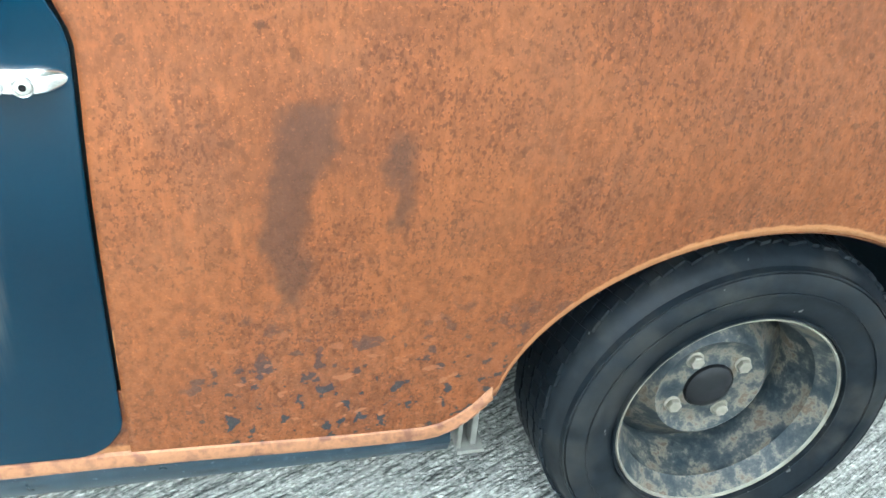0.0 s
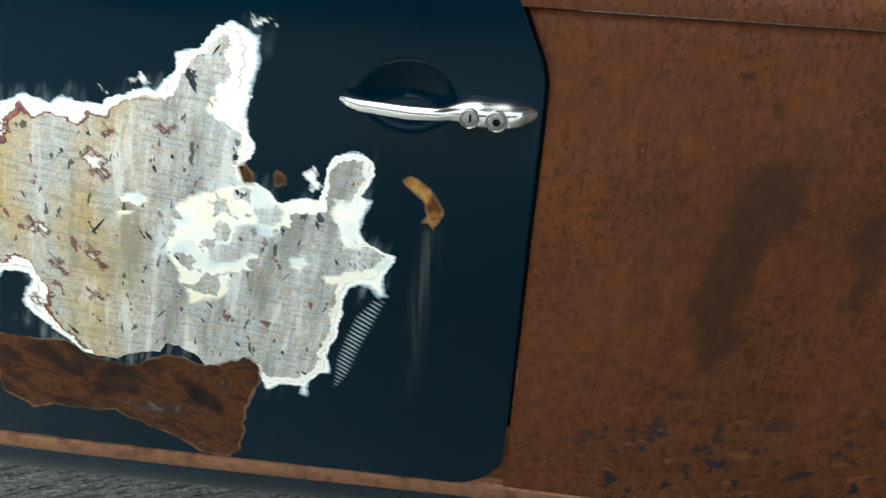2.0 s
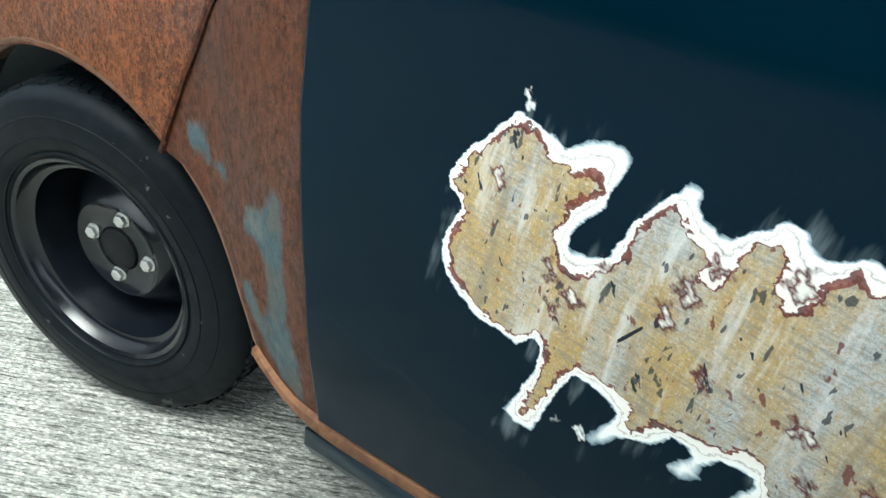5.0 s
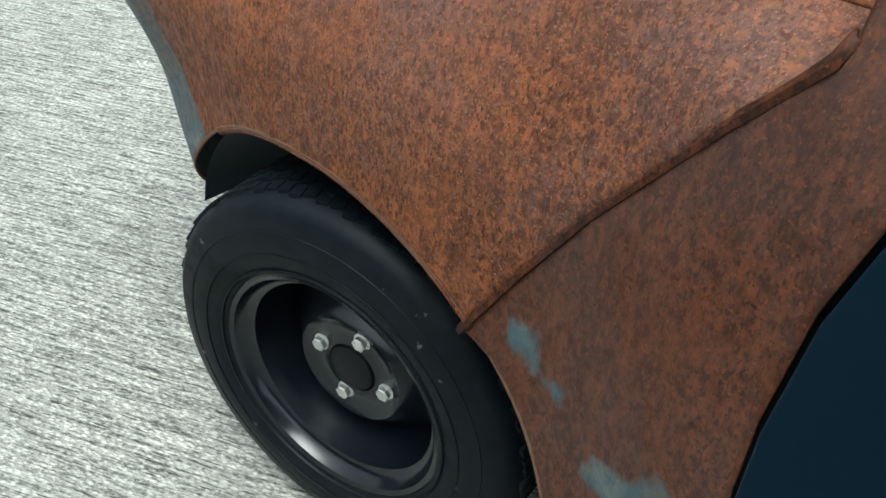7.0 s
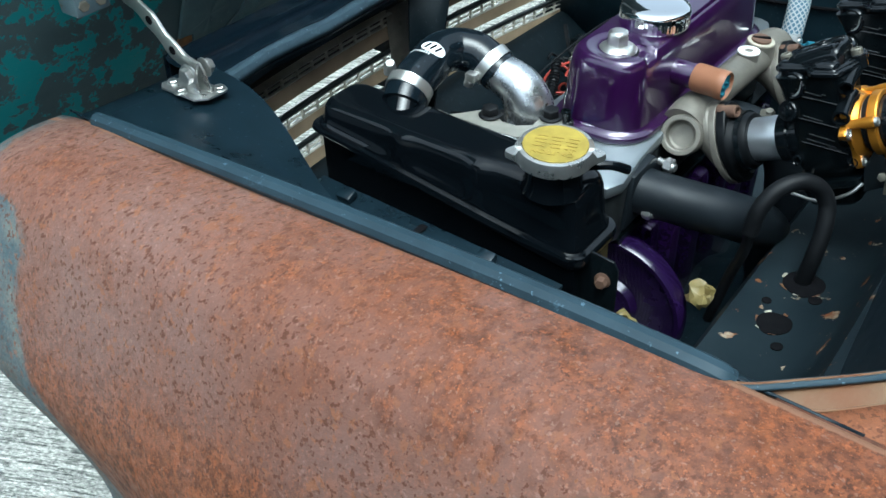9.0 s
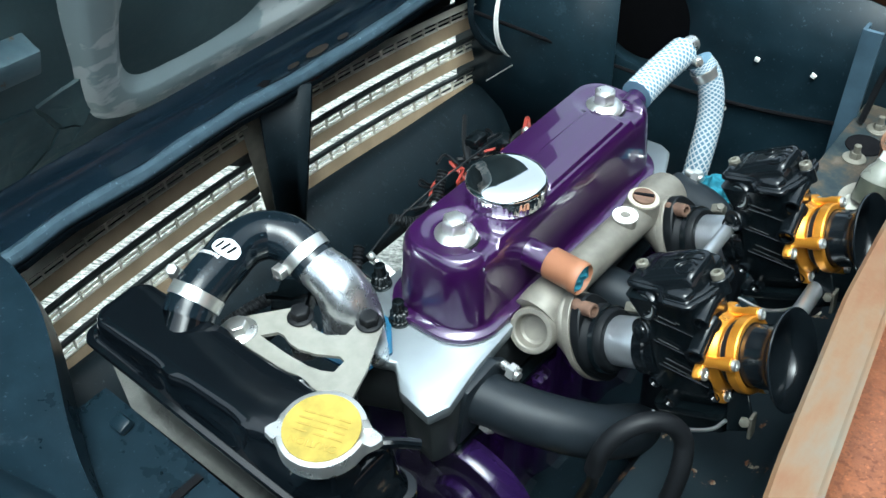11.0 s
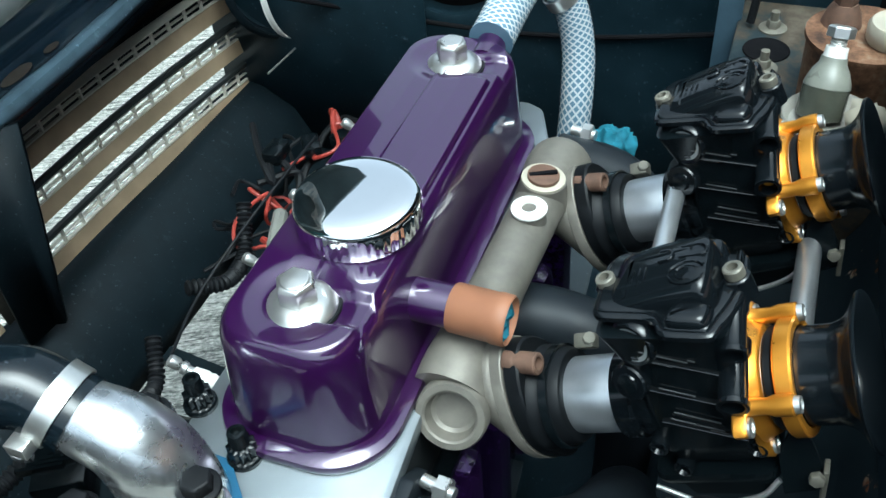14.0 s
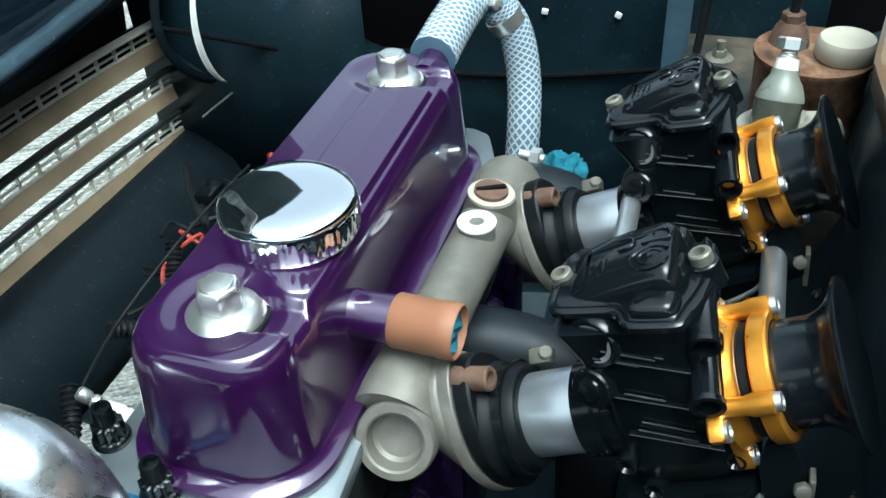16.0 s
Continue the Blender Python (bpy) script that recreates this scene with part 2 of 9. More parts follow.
metal_c = m_d.mix(m_d.math("MULTIPLY", m_d.ramp(m_d.noise(190, 4, 0.65), (0.50, 0), (0.60, 1)), 0.5), metal_c, (0.44, 0.27, 0.10))
metal_c = m_d.mix(m_d.math("MULTIPLY", m_d.ramp(grain, (0.40, 1), (0.52, 0)), 0.42), metal_c, (0.20, 0.19, 0.15))
metal_c = m_d.mix(m_d.math("MULTIPLY", m_d.ramp(m_d.noise(430, 2, 0.5), (0.60, 0), (0.68, 1)), 0.35), metal_c, (0.78, 0.77, 0.73))
metal_c = m_d.mix(m_d.math("MULTIPLY", m_d.ramp(comb, (0.38, 1), (0.50, 0)), 0.45), metal_c, (0.20, 0.21, 0.21))
metal_c = m_d.mix(m_d.math("MULTIPLY", m_d.ramp(brush, (0.55, 0), (0.66, 1)), 0.55), metal_c, (0.76, 0.77, 0.75))
metal_c = m_d.mix(m_d.math("MULTIPLY", m_d.ramp(brush, (0.34, 1), (0.44, 0)), 0.5), metal_c, (0.22, 0.20, 0.16))
dent = m_d.ramp(m_d.noise(88, 3, 0.6, m_d.mapped((1, 1, 0.42), (0, radians(22), 0))), (0.655, 0), (0.675, 1))
metal_c = m_d.mix(dent, metal_c, (0.03, 0.04, 0.05))
scr = m_d.ramp(m_d.noise(170, 2, 0.4, m_d.mapped((1, 1, 0.07), (0, radians(-42), 0))), (0.745, 0), (0.755, 1))
metal_c = m_d.mix(scr, metal_c, (0.02, 0.025, 0.03))
nick = m_d.ramp(m_d.noise(135, 2, 0.5, m_d.mapped((1, 1, 0.38), (0, radians(-18), 0))), (0.665, 0), (0.69, 1))
metal_c = m_d.mix(m_d.math("MULTIPLY", nick, 0.85), metal_c, (0.045, 0.055, 0.065))
redpatch = m_d.ramp(m_d.noise(58, 3, 0.6, m_d.mapped((1, 1, 0.6))), (0.655, 0), (0.675, 1))
metal_c = m_d.mix(m_d.math("MULTIPLY", redpatch, 0.8), metal_c, (0.14, 0.035, 0.03))
band = m_d.ramp(D, (0.0, (0.03, 0.07, 0.10)), (0.10, (0.42, 0.50, 0.54)), (0.20, (0.92, 0.92, 0.90)), (0.46, (0.90, 0.88, 0.83)), (0.52, (0.50, 0.46, 0.44)), (0.58, (0.92, 0.90, 0.86)), (1.0, (0.86, 0.80, 0.73)))
inside = m_d.math("GREATER_THAN", d, 0.0)
# pale paint dragged out past the edge by the sander
drag = m_d.noise(75, 3, 0.55, m_d.mapped((1, 1, 0.10), (0, radians(-16), 0)))
sm = m_d.math("ADD", m_d.attr("smear"), m_d.math("MULTIPLY", m_d.math("SUBTRACT", drag, 0.5), 0.05))
sm = m_d.math("MULTIPLY", m_d.ramp(sm, (0.0, 0), (0.014, 1)), m_d.ramp(lobe, (0.44, 0), (0.58, 1)))
sm = m_d.math("MULTIPLY", sm, m_d.ramp(drag, (0.46, 0.0), (0.66, 0.24)))
teeth = m_d.ramp(m_d.wave(62, 1.2, m_d.mapped((1, 1, 1), (0, radians(-34), 0)), "Z", 2.0), (0.45, 0), (0.75, 0.75))
sm = m_d.math("MAXIMUM", sm, m_d.math("MULTIPLY", teeth, m_d.ramp(m_d.math("ADD", m_d.attr("comb"), 0.01), (0.009, 0), (0.013, 1))))
dab = m_d.ramp(m_d.math("ADD", m_d.attr("dab"), m_d.math("MULTIPLY", m_d.math("SUBTRACT", fine, 0.5), 0.006)), (0.0, 0), (0.002, 1))
outer = m_d.mix(sm, blue, (0.42, 0.50, 0.54))
outer = m_d.mix(dab, outer, (0.82, 0.84, 0.82))
col = m_d.mix(inside, outer, band)
bare = m_d.math("MULTIPLY", inside, m_d.math("GREATER_THAN", core, 0.0))
col = m_d.mix(bare, col, metal_c)
# dark red undercoat along the edge of the metal, thick and thin
red_w = m_d.ramp(m_d.noise(34, 3, 0.5), (0.38, 0.0005), (0.54, 0.0014), (0.70, 0.0040))
red = m_d.math("LESS_THAN", m_d.math("ABSOLUTE", core), red_w)
red = m_d.math("MULTIPLY", m_d.math("MULTIPLY", red, inside), m_d.math("SUBTRACT", 1.0, m_d.math("MULTIPLY", m_d.attr("cold"), 0.9)))
red_c = m_d.ramp(m_d.noise(90, 4, 0.6), (0.38, (0.07, 0.022, 0.026)), (0.55, (0.15, 0.035, 0.032)), (0.70, (0.26, 0.09, 0.07)))
col = m_d.mix(m_d.math("MULTIPLY", red, 0.92), col, red_c)
# islands of old paint with a red rim
il = ragged(m_d.attr("isle"), 0.013, 0.006)
col = m_d.mix(m_d.ramp(m_d.math("ADD", il, 0.02), (0.0182, 0), (0.0188, 1)), col, m_d.mix(0.45, red_c, (0.06, 0.018, 0.02)))
col = m_d.mix(m_d.ramp(m_d.math("ADD", il, 0.02), (0.0208, 0), (0.0214, 1)), col, (0.80, 0.78, 0.73))
cw = ragged(m_d.attr("cream"), 0.016, 0.007)
cream = m_d.ramp(m_d.math("ADD", cw, 0.02), (0.0196, 0), (0.0206, 1))
hole = m_d.ramp(m_d.noise(55, 2, 0.5), (0.58, 1), (0.60, 0))
cream_c = m_d.ramp(m_d.noise(18, 3), (0.42, (0.90, 0.84, 0.68)), (0.56, (0.90, 0.89, 0.83)), (0.70, (0.62, 0.70, 0.74)))
col = m_d.mix(m_d.math("MULTIPLY", m_d.math("MULTIPLY", cream, hole), inside), col, cream_c)
veil = m_d.math("MULTIPLY", m_d.ramp(m_d.math("ADD", cw, 0.02), (0.004, 0), (0.018, 0.45)), m_d.ramp(brush, (0.42, 0), (0.60, 1)))
col = m_d.mix(m_d.math("MULTIPLY", veil, m_d.math("MULTIPLY", bare, m_d.math("SUBTRACT", 1.0, cream))), col, (0.60, 0.67, 0.70))
rj = m_d.math("ADD", m_d.attr("scab"), m_d.math("MULTIPLY", m_d.math("SUBTRACT", m_d.noise(60, 4), 0.5), 0.012))
scab = m_d.ramp(rj, (0.0, 0), (0.0008, 1))
sn = m_d.noise(24, 7, 0.68, m_d.mapped((0.7, 1, 1), (0, radians(-30), 0)), 0.6)
scab_c = m_d.ramp(sn, (0.36, (0.009, 0.006, 0.005)), (0.46, (0.030, 0.012, 0.0065)), (0.53, (0.080, 0.028, 0.009)), (0.58, (0.026, 0.013, 0.009)), (0.66, (0.095, 0.070, 0.050)))
scab_c = m_d.mix(m_d.attr("chip"), scab_c, m_d.ramp(m_d.noise(70, 4, 0.6), (0.4, (0.07, 0.03, 0.012)), (0.55, (0.30, 0.13, 0.03)), (0.7, (0.42, 0.24, 0.09))))
col = m_d.mix(scab, col, scab_c)
rim = m_d.math("MULTIPLY", scab, m_d.ramp(rj, (0.0012, 1), (0.0024, 0)))
col = m_d.mix(m_d.math("MULTIPLY", rim, m_d.ramp(mid_n, (0.4, 0.2), (0.55, 1))), col, (0.45, 0.26, 0.12))
run = m_d.math("MULTIPLY", m_d.attr("run"), m_d.ramp(m_d.noise(40, 4, 0.5, m_d.mapped((4, 1, 0.2))), (0.35, 0), (0.65, 1)))
col = m_d.mix(m_d.math("MULTIPLY", run, 0.14), col, (0.34, 0.32, 0.26))
glossy = m_d.math("MAXIMUM", inside, scab)
m_d.set(color=col, rough=m_d.mix(glossy, m_d.ramp(m_d.noise(12, 3), (0.3, 0.10), (0.7, 0.18)), (0.55, 0.55, 0.55)), metal=m_d.math("MULTIPLY", bare, 0.2))
m_d.set(spec=0.10)
m_d.bump(m_d.math("ADD", m_d.math("MULTIPLY", m_d.math("ADD", comb, m_d.math("MULTIPLY", sn, scab)), glossy), m_d.math("MULTIPLY", d, 25.0)), 0.10, 0.0012)
M_DOOR = m_d.m

# concrete with drawn grooves
m_c = Mat("grooved_concrete")
line = m_c.noise(125, 6, 0.75, m_c.mapped((0.06, 1, 1), (0, 0, radians(-26))))
fine = m_c.noise(135, 6, 0.72, m_c.mapped((0.6, 1, 1), (0, 0, radians(-26))))
agg = m_c.noise(320, 3, 0.7)
broad = m_c.noise(2.2, 5, 0.6)
h = m_c.math("ADD", m_c.math("MULTIPLY", line, 0.86), m_c.math("MULTIPLY", fine, 0.58))
col = m_c.ramp(h, (0.56, (0.040, 0.044, 0.042)), (0.66, (0.22, 0.225, 0.205)), (0.74, (0.46, 0.46, 0.42)), (0.86, (0.66, 0.65, 0.60)))
col = m_c.mix(m_c.math("MULTIPLY", m_c.ramp(agg, (0.55, 0), (0.68, 1)), 0.4), col, (0.50, 0.49, 0.45))
col = m_c.mix(m_c.math("MULTIPLY", m_c.ramp(broad, (0.4, 0), (0.68, 1)), 0.3), col, (0.17, 0.175, 0.16))
pebble = m_c.ramp(m_c.voronoi(165, m_c.mapped((0.62, 1, 1), (0, 0, radians(-26)))), (0.30, 0), (0.58, 1))
col = m_c.mix(m_c.math("MULTIPLY", pebble, 0.36), col, (0.045, 0.050, 0.048))
dash = m_c.ramp(m_c.noise(200, 3, 0.6, m_c.mapped((0.09, 1, 1), (0, 0, radians(-26)))), (0.36, 1), (0.42, 0))
col = m_c.mix(m_c.math("MULTIPLY", dash, 0.8), col, (0.025, 0.028, 0.027))
m_c.set(color=col, rough=0.92, spec=0.2)
m_c.bump(m_c.math("ADD", h, m_c.math("SUBTRACT", m_c.math("MULTIPLY", agg, 0.35), m_c.math("MULTIPLY", pebble, 0.5))), 0.8, 0.006)
M_CONCRETE = m_c.m

# metallic purple lacquer
m_p = Mat("purple_lacquer")
fl = m_p.voronoi(2600)
m_p.set(color=m_p.mix(m_p.ramp(fl, (0.1, 0), (0.5, 1)), (0.040, 0.0035, 0.070), (0.024, 0.002, 0.044)), rough=0.32, metal=0.35, coat=1.0, coatrough=0.02)
m_p.b.inputs["Coat IOR"].default_value = 1.8
M_PURPLE = m_p.m
m_p = Mat("purple_cast_iron")
rr = m_p.noise(120, 5, 0.65)
m_p.set(color=m_p.ramp(rr, (0.35, (0.010, 0.003, 0.028)), (0.65, (0.045, 0.014, 0.105))), rough=0.25, metal=0.3, coat=0.6)
m_p.bump(rr, 0.6, 0.003)
M_PURPLE_ROUGH = m_p.m

M_BAYBLUE = plain("bay_paint_dark_blue", (0.0066, 0.0145, 0.0215), 0.30, 0.0, 0.45, 40, 0.08, spec=0.28, wear=0.4)
M_SLAM = plain("gloss_bay_paint", (0.0050, 0.0110, 0.0185), 0.17, 0.0, 0.4, 40, 0.05, spec=0.55, wear=0.25)
# pale colour stands for the glint along the panel's edge, besides some wear
M_PANELEDGE = plain("worn_glint_panel_edge", (0.050, 0.080, 0.105), 0.4, 0.0, 0.4, 50, 0.08, spec=0.3, wear=0.4)
M_FARWALL = plain("far_bay_paint", (0.0062, 0.0150, 0.0215), 0.42, 0.0, 0.35, 30, 0.06, spec=0.22, wear=0.35)
M_BAYDARK = plain("bay_paint_black", (0.010, 0.020, 0.028), 0.45, 0.0, 0.35, 30, 0.08, spec=0.3, wear=0.5)
# bay paint made darker still, with the bay's shade put into its colour
M_DEEP = plain("shaded_bay_paint", (0.0045, 0.0085, 0.0115), 0.5, 0.0, 0.4, 30, 0.08, spec=0.14, wear=0.35)
M_LIP = plain("lip_paint", (0.020, 0.038, 0.052), 0.45, 0.0, 0.3, 30, 0.05, spec=0.25, wear=0.7)
M_STAY = plain("stay_paint", (0.05, 0.085, 0.115), 0.4, 0.0, 0.3, 40, 0.06)
M_SATIN = plain("satin_black", (0.003, 0.0048, 0.006), 0.22, 0.0, 0.2, 80, 0.08, spec=0.35)
M_GLOSS = plain("gloss_black_tank", (0.0022, 0.0032, 0.0045), 0.09, 0.0, 0.2, 50, 0.05, 0.0, 0.45, 0.08)
M_ANOD = plain("black_anodised", (0.005, 0.007, 0.009), 0.18, 0.0, 0.15, 120, 0.02, spec=0.42)
M_RUBBER = plain("black_rubber", (0.0055, 0.0062, 0.0075), 0.5, 0.0, 0.35, 90, 0.15, spec=0.2)
M_HOSE = plain("silicone_hose", (0.005, 0.009, 0.013), 0.14, 0.0, 0.2, 25, 0.05, spec=0.4, wear=0.25)
def tyre_material(name, dirt, tone):
    m_t = Mat(name)
    dust = m_t.ramp(m_t.noise(11, 6, 0.65), (0.50, 0), (0.66, 1))
    tc = m_t.ramp(m_t.noise(60, 4), (0.35, (0.5 * tone, 0.85 * tone, 1.25 * tone)), (0.65, (1.05 * tone, 1.65 * tone, 2.3 * tone)))
    tc = m_t.mix(m_t.math("MULTIPLY", dust, dirt), tc, (0.045, 0.043, 0.036))
    scuffs = m_t.ramp(m_t.noise(38, 3, 0.6), (0.70, 0), (0.72, 1))
    tc = m_t.mix(m_t.math("MULTIPLY", scuffs, 0.6), tc, (0.13, 0.13, 0.12))
    m_t.set(color=tc, rough=m_t.mix(dust, (0.5, 0.5, 0.5), (0.75, 0.75, 0.75)), spec=0.13)
    m_t.bump(m_t.noise(90, 4), 0.2, 0.001)
    return m_t.m


M_TYRE = tyre_material("tyre_rubber", 0.06, 0.0045)
M_TYRE_DIRTY = tyre_material("dusty_tyre_rubber", 0.30, 0.0042)
M_STEELW = plain("wheel_paint_worn", (0.0035, 0.005, 0.008), 0.2, 0.0, 0.6, 22, 0.15)
M_ZINC = plain("zinc_steel", (0.62, 0.62, 0.60), 0.3, 0.9, 0.12, 90, 0.05)
M_ALU = plain("machined_aluminium", (0.28, 0.31, 0.33), 0.42, 0.85, 0.10, 45, 0.06)
M_DARKALU = plain("dark_aluminium", (0.030, 0.034, 0.036), 0.4, 0.5, 0.6, 35, 0.25, spec=0.3)
# engine purple darkened, as pulley and timing cover sit in shade
M_PURPLE_DK = plain("shaded_purple_enamel", (0.013, 0.0045, 0.036), 0.26, 0.1, 0.4, 30, 0.05, coat=0.5, spec=0.4)
M_CAST = plain("cast_aluminium", (0.165, 0.153, 0.130), 0.5, 0.35, 0.28, 90, 0.35)
M_POLISH = plain("polished_aluminium", (0.62, 0.64, 0.66), 0.28, 0.95, 0.2, 55, 0.55)
M_HANDLE = plain("worn_chrome", (0.88, 0.89, 0.90), 0.2, 1.0, 0.04, 40, 0.02)
M_CHROME = plain("chrome", (0.86, 0.87, 0.88), 0.03, 1.0, 0.02, 60, 0.0)
M_SLEEVE = plain("turned_aluminium", (0.50, 0.52, 0.54), 0.32, 0.85, 0.12, 70, 0.05)
M_INSERT = plain("pale_port_insert", (0.22, 0.23, 0.23), 0.5, 0.2, 0.2, 70, 0.05)
M_GOLD = plain("gold_anodised", (0.66, 0.28, 0.03), 0.3, 0.75, 0.12, 80, 0.05)
M_YELLOW = plain("yellow_label", (0.27, 0.205, 0.040), 0.6, 0.0, 0.45, 70, 0.06, spec=0.2)
M_TAPE = plain("yellow_tape", (0.20, 0.155, 0.055), 0.5, 0.0, 0.25, 60, 0.1)
M_TERRA = plain("tan_tape", (0.235, 0.100, 0.050), 0.5, 0.0, 0.22, 40, 0.06)
M_RAG = plain("blue_rag", (0.022, 0.115, 0.160), 0.85, 0.0, 0.5, 90, 0.5, spec=0.2)
m_f = Mat("rusted_can")
cn = m_f.noise(34, 7, 0.7)
m_f.set(color=m_f.ramp(cn, (0.36, (0.035, 0.020, 0.014)), (0.48, (0.11, 0.055, 0.030)), (0.58, (0.19, 0.105, 0.060)), (0.70, (0.24, 0.19, 0.14))), rough=0.7, spec=0.25)
m_f.bump(cn, 0.5, 0.0015)
M_CAN = m_f.m
M_RUSTBOLT = plain("rusted_bolt", (0.115, 0.065, 0.044), 0.7, 0.3, 0.5, 140, 0.4)
M_BROWN = plain("brown_grille_blade", (0.33, 0.25, 0.16), 0.6, 0.0, 0.3, 25, 0.08)
M_GRILLE = plain("dull_grille_metal", (0.60, 0.57, 0.49), 0.5, 0.1, 0.35, 30, 0.06)
M_RED = plain("red_wire", (0.25, 0.03, 0.02), 0.45)
M_WHITE = plain("white_ceramic", (0.8, 0.79, 0.75), 0.25, 0.0, 0.05, 40, 0.0)
M_PLASTIC = plain("old_white_plastic", (0.36, 0.33, 0.26), 0.45, 0.0, 0.15, 40, 0.08)
M_GASKET = plain("blue_gasket", (0.012, 0.085, 0.17), 0.5)
M_PRINT = plain("white_print", (0.75, 0.76, 0.77), 0.45)
M_INK = plain("dark_ink", (0.25, 0.17, 0.02), 0.6)
M_LID = plain("gloss_black_plastic", (0.004, 0.0055, 0.007), 0.13, 0.0, 0.2, 160, 0.1, spec=0.42)

M_MARK = plain("grey_mould_line", (0.05, 0.052, 0.055), 0.4)
M_NUT = plain("dirty_nut_steel", (0.17, 0.16, 0.13), 0.5, 0.4, 0.3, 120, 0.2)
M_LOCK = plain("worn_lock_steel", (0.30, 0.30, 0.29), 0.35, 0.8, 0.2, 120, 0.05)
# for fins, and for flat pieces that paint the dark of holes and slots
M_FIN = plain("dull_black_fins_and_holes", (0.004, 0.004, 0.005), 0.8, 0.0, 0.2, 80, 0.05, spec=0.08)
M_GREYBRKT = plain("grey_bracket_paint", (0.10, 0.10, 0.09), 0.6, 0.0, 0.4, 60, 0.2)
# flaking bonnet paint: near-black over teal
m_f = Mat("flaking_bonnet_paint")
fk = m_f.noise(24, 7, 0.7)
teal = m_f.math("MULTIPLY", m_f.ramp(m_f.math("ADD", fk, m_f.math("MULTIPLY", m_f.attr("flake"), 0.262)), (0.775, 0), (0.785, 1)), 1.0)
colf = m_f.mix(teal, m_f.ramp(m_f.noise(6, 5), (0.35, (0.030, 0.055, 0.064)), (0.65, (0.075, 0.120, 0.132))), (0.030, 0.27, 0.29))
m_f.set(color=colf, rough=m_f.ramp(fk, (0.4, 0.40), (0.6, 0.6)), spec=0.4)
m_f.bump(m_f.math("SUBTRACT", m_f.noise(40, 4), m_f.math("MULTIPLY", teal, 1.2)), 0.35, 0.003)
M_FLAKE = m_f.m
# cracked black deadening sheet
m_f = Mat("deadening_sheet")
dust = m_f.ramp(m_f.noise(7, 5, 0.6), (0.35, (0.030, 0.060, 0.071)), (0.65, (0.085, 0.145, 0.160)))
fleck = m_f.ramp(m_f.noise(190, 3, 0.6), (0.68, 0), (0.72, 1))
m_f.set(color=m_f.mix(fleck, dust, (0.14, 0.18, 0.185)), rough=0.5, spec=0.4)
m_f.bump(m_f.math("ADD", m_f.noise(28, 5, 0.6), m_f.math("MULTIPLY", m_f.noise(160, 3), 0.25)), 0.35, 0.002)
M_SHEET = m_f.m
# bonnet rail: rubbed blue-grey paint with rust
m_f = Mat("bonnet_rail_paint")
rb = m_f.noise(45, 6, 0.7)
m_f.set(color=m_f.mix(m_f.ramp(rb, (0.60, 0), (0.64, 1)), m_f.ramp(m_f.noise(14, 5, 0.6), (0.35, (0.06, 0.10, 0.125)), (0.65, (0.14, 0.20, 0.225))), (0.10, 0.065, 0.045)), rough=0.38, spec=0.5)
m_f.bump(rb, 0.25, 0.0015)
M_RAIL = m_f.m
M_RUSTHOLE = plain("rust_hole_edge", (0.22, 0.095, 0.03), 0.8, 0.0, 0.8, 90, 0.4)
M_SLOT = plain("brown_slot", (0.0105, 0.0070, 0.0040), 0.7, 0.0, 0.6, 60, 0.2)
M_STRAP = plain("stained_plate", (0.20, 0.185, 0.150), 0.5, 0.2, 0.45, 35, 0.1)
M_RETURN = plain("brown_return_steel", (0.016, 0.0125, 0.0090), 0.6, 0.0, 0.5, 40, 0.15, spec=0.25)
M_DULLRAIL = plain("dull_dark_rail", (0.045, 0.050, 0.050), 0.4, 0.35, 0.5, 40, 0.1)
# bonnet frame: worn grey lacquer
m_f = Mat("bonnet_frame_paint")
wv = m_f.ramp(m_f.noise(13, 5, 0.6, m_f.mapped((1, 0.4, 1))), (0.5, 0), (0.53, 1))
m_f.set(color=m_f.mix(wv, (0.26, 0.325, 0.34), (0.48, 0.53, 0.53)), rough=0.32, spec=0.5)
m_f.bump(wv, 0.1, 0.001)
M_FRAME = m_f.m
# tower top: dark paint with orange and pale chips
m_f = Mat("chipped_tower_paint")
ch = m_f.ramp(m_f.noise(38, 5, 0.6), (0.635, 0), (0.65, 1))
m_f.set(color=m_f.mix(ch, m_f.ramp(m_f.noise(9, 4), (0.3, (0.006, 0.011, 0.015)), (0.7, (0.014, 0.022, 0.027))), m_f.ramp(m_f.noise(60, 3), (0.45, (0.15, 0.06, 0.025)), (0.6, (0.30, 0.25, 0.18)))), rough=0.55, spec=0.14)
m_f.bump(m_f.math("MULTIPLY", ch, -1.0), 0.3, 0.001)
M_TOWER = m_f.m
# corner tower: dark blue-black, mottled brown
m_f = Mat("mottled_tower_paint")
tn = m_f.noise(22, 6, 0.65)
m_f.set(color=m_f.ramp(tn, (0.36, (0.008, 0.015, 0.020)), (0.48, (0.020, 0.030, 0.034)), (0.56, (0.055, 0.044, 0.032)), (0.66, (0.10, 0.085, 0.066))), rough=0.55, spec=0.25)
m_f.bump(tn, 0.3, 0.001)
M_TOWERTOP = m_f.m
M_MOUNT = plain("dull_mount_rubber", (0.0042, 0.0050, 0.0060), 0.40, 0.0, 0.3, 70, 0.08, spec=0.18)
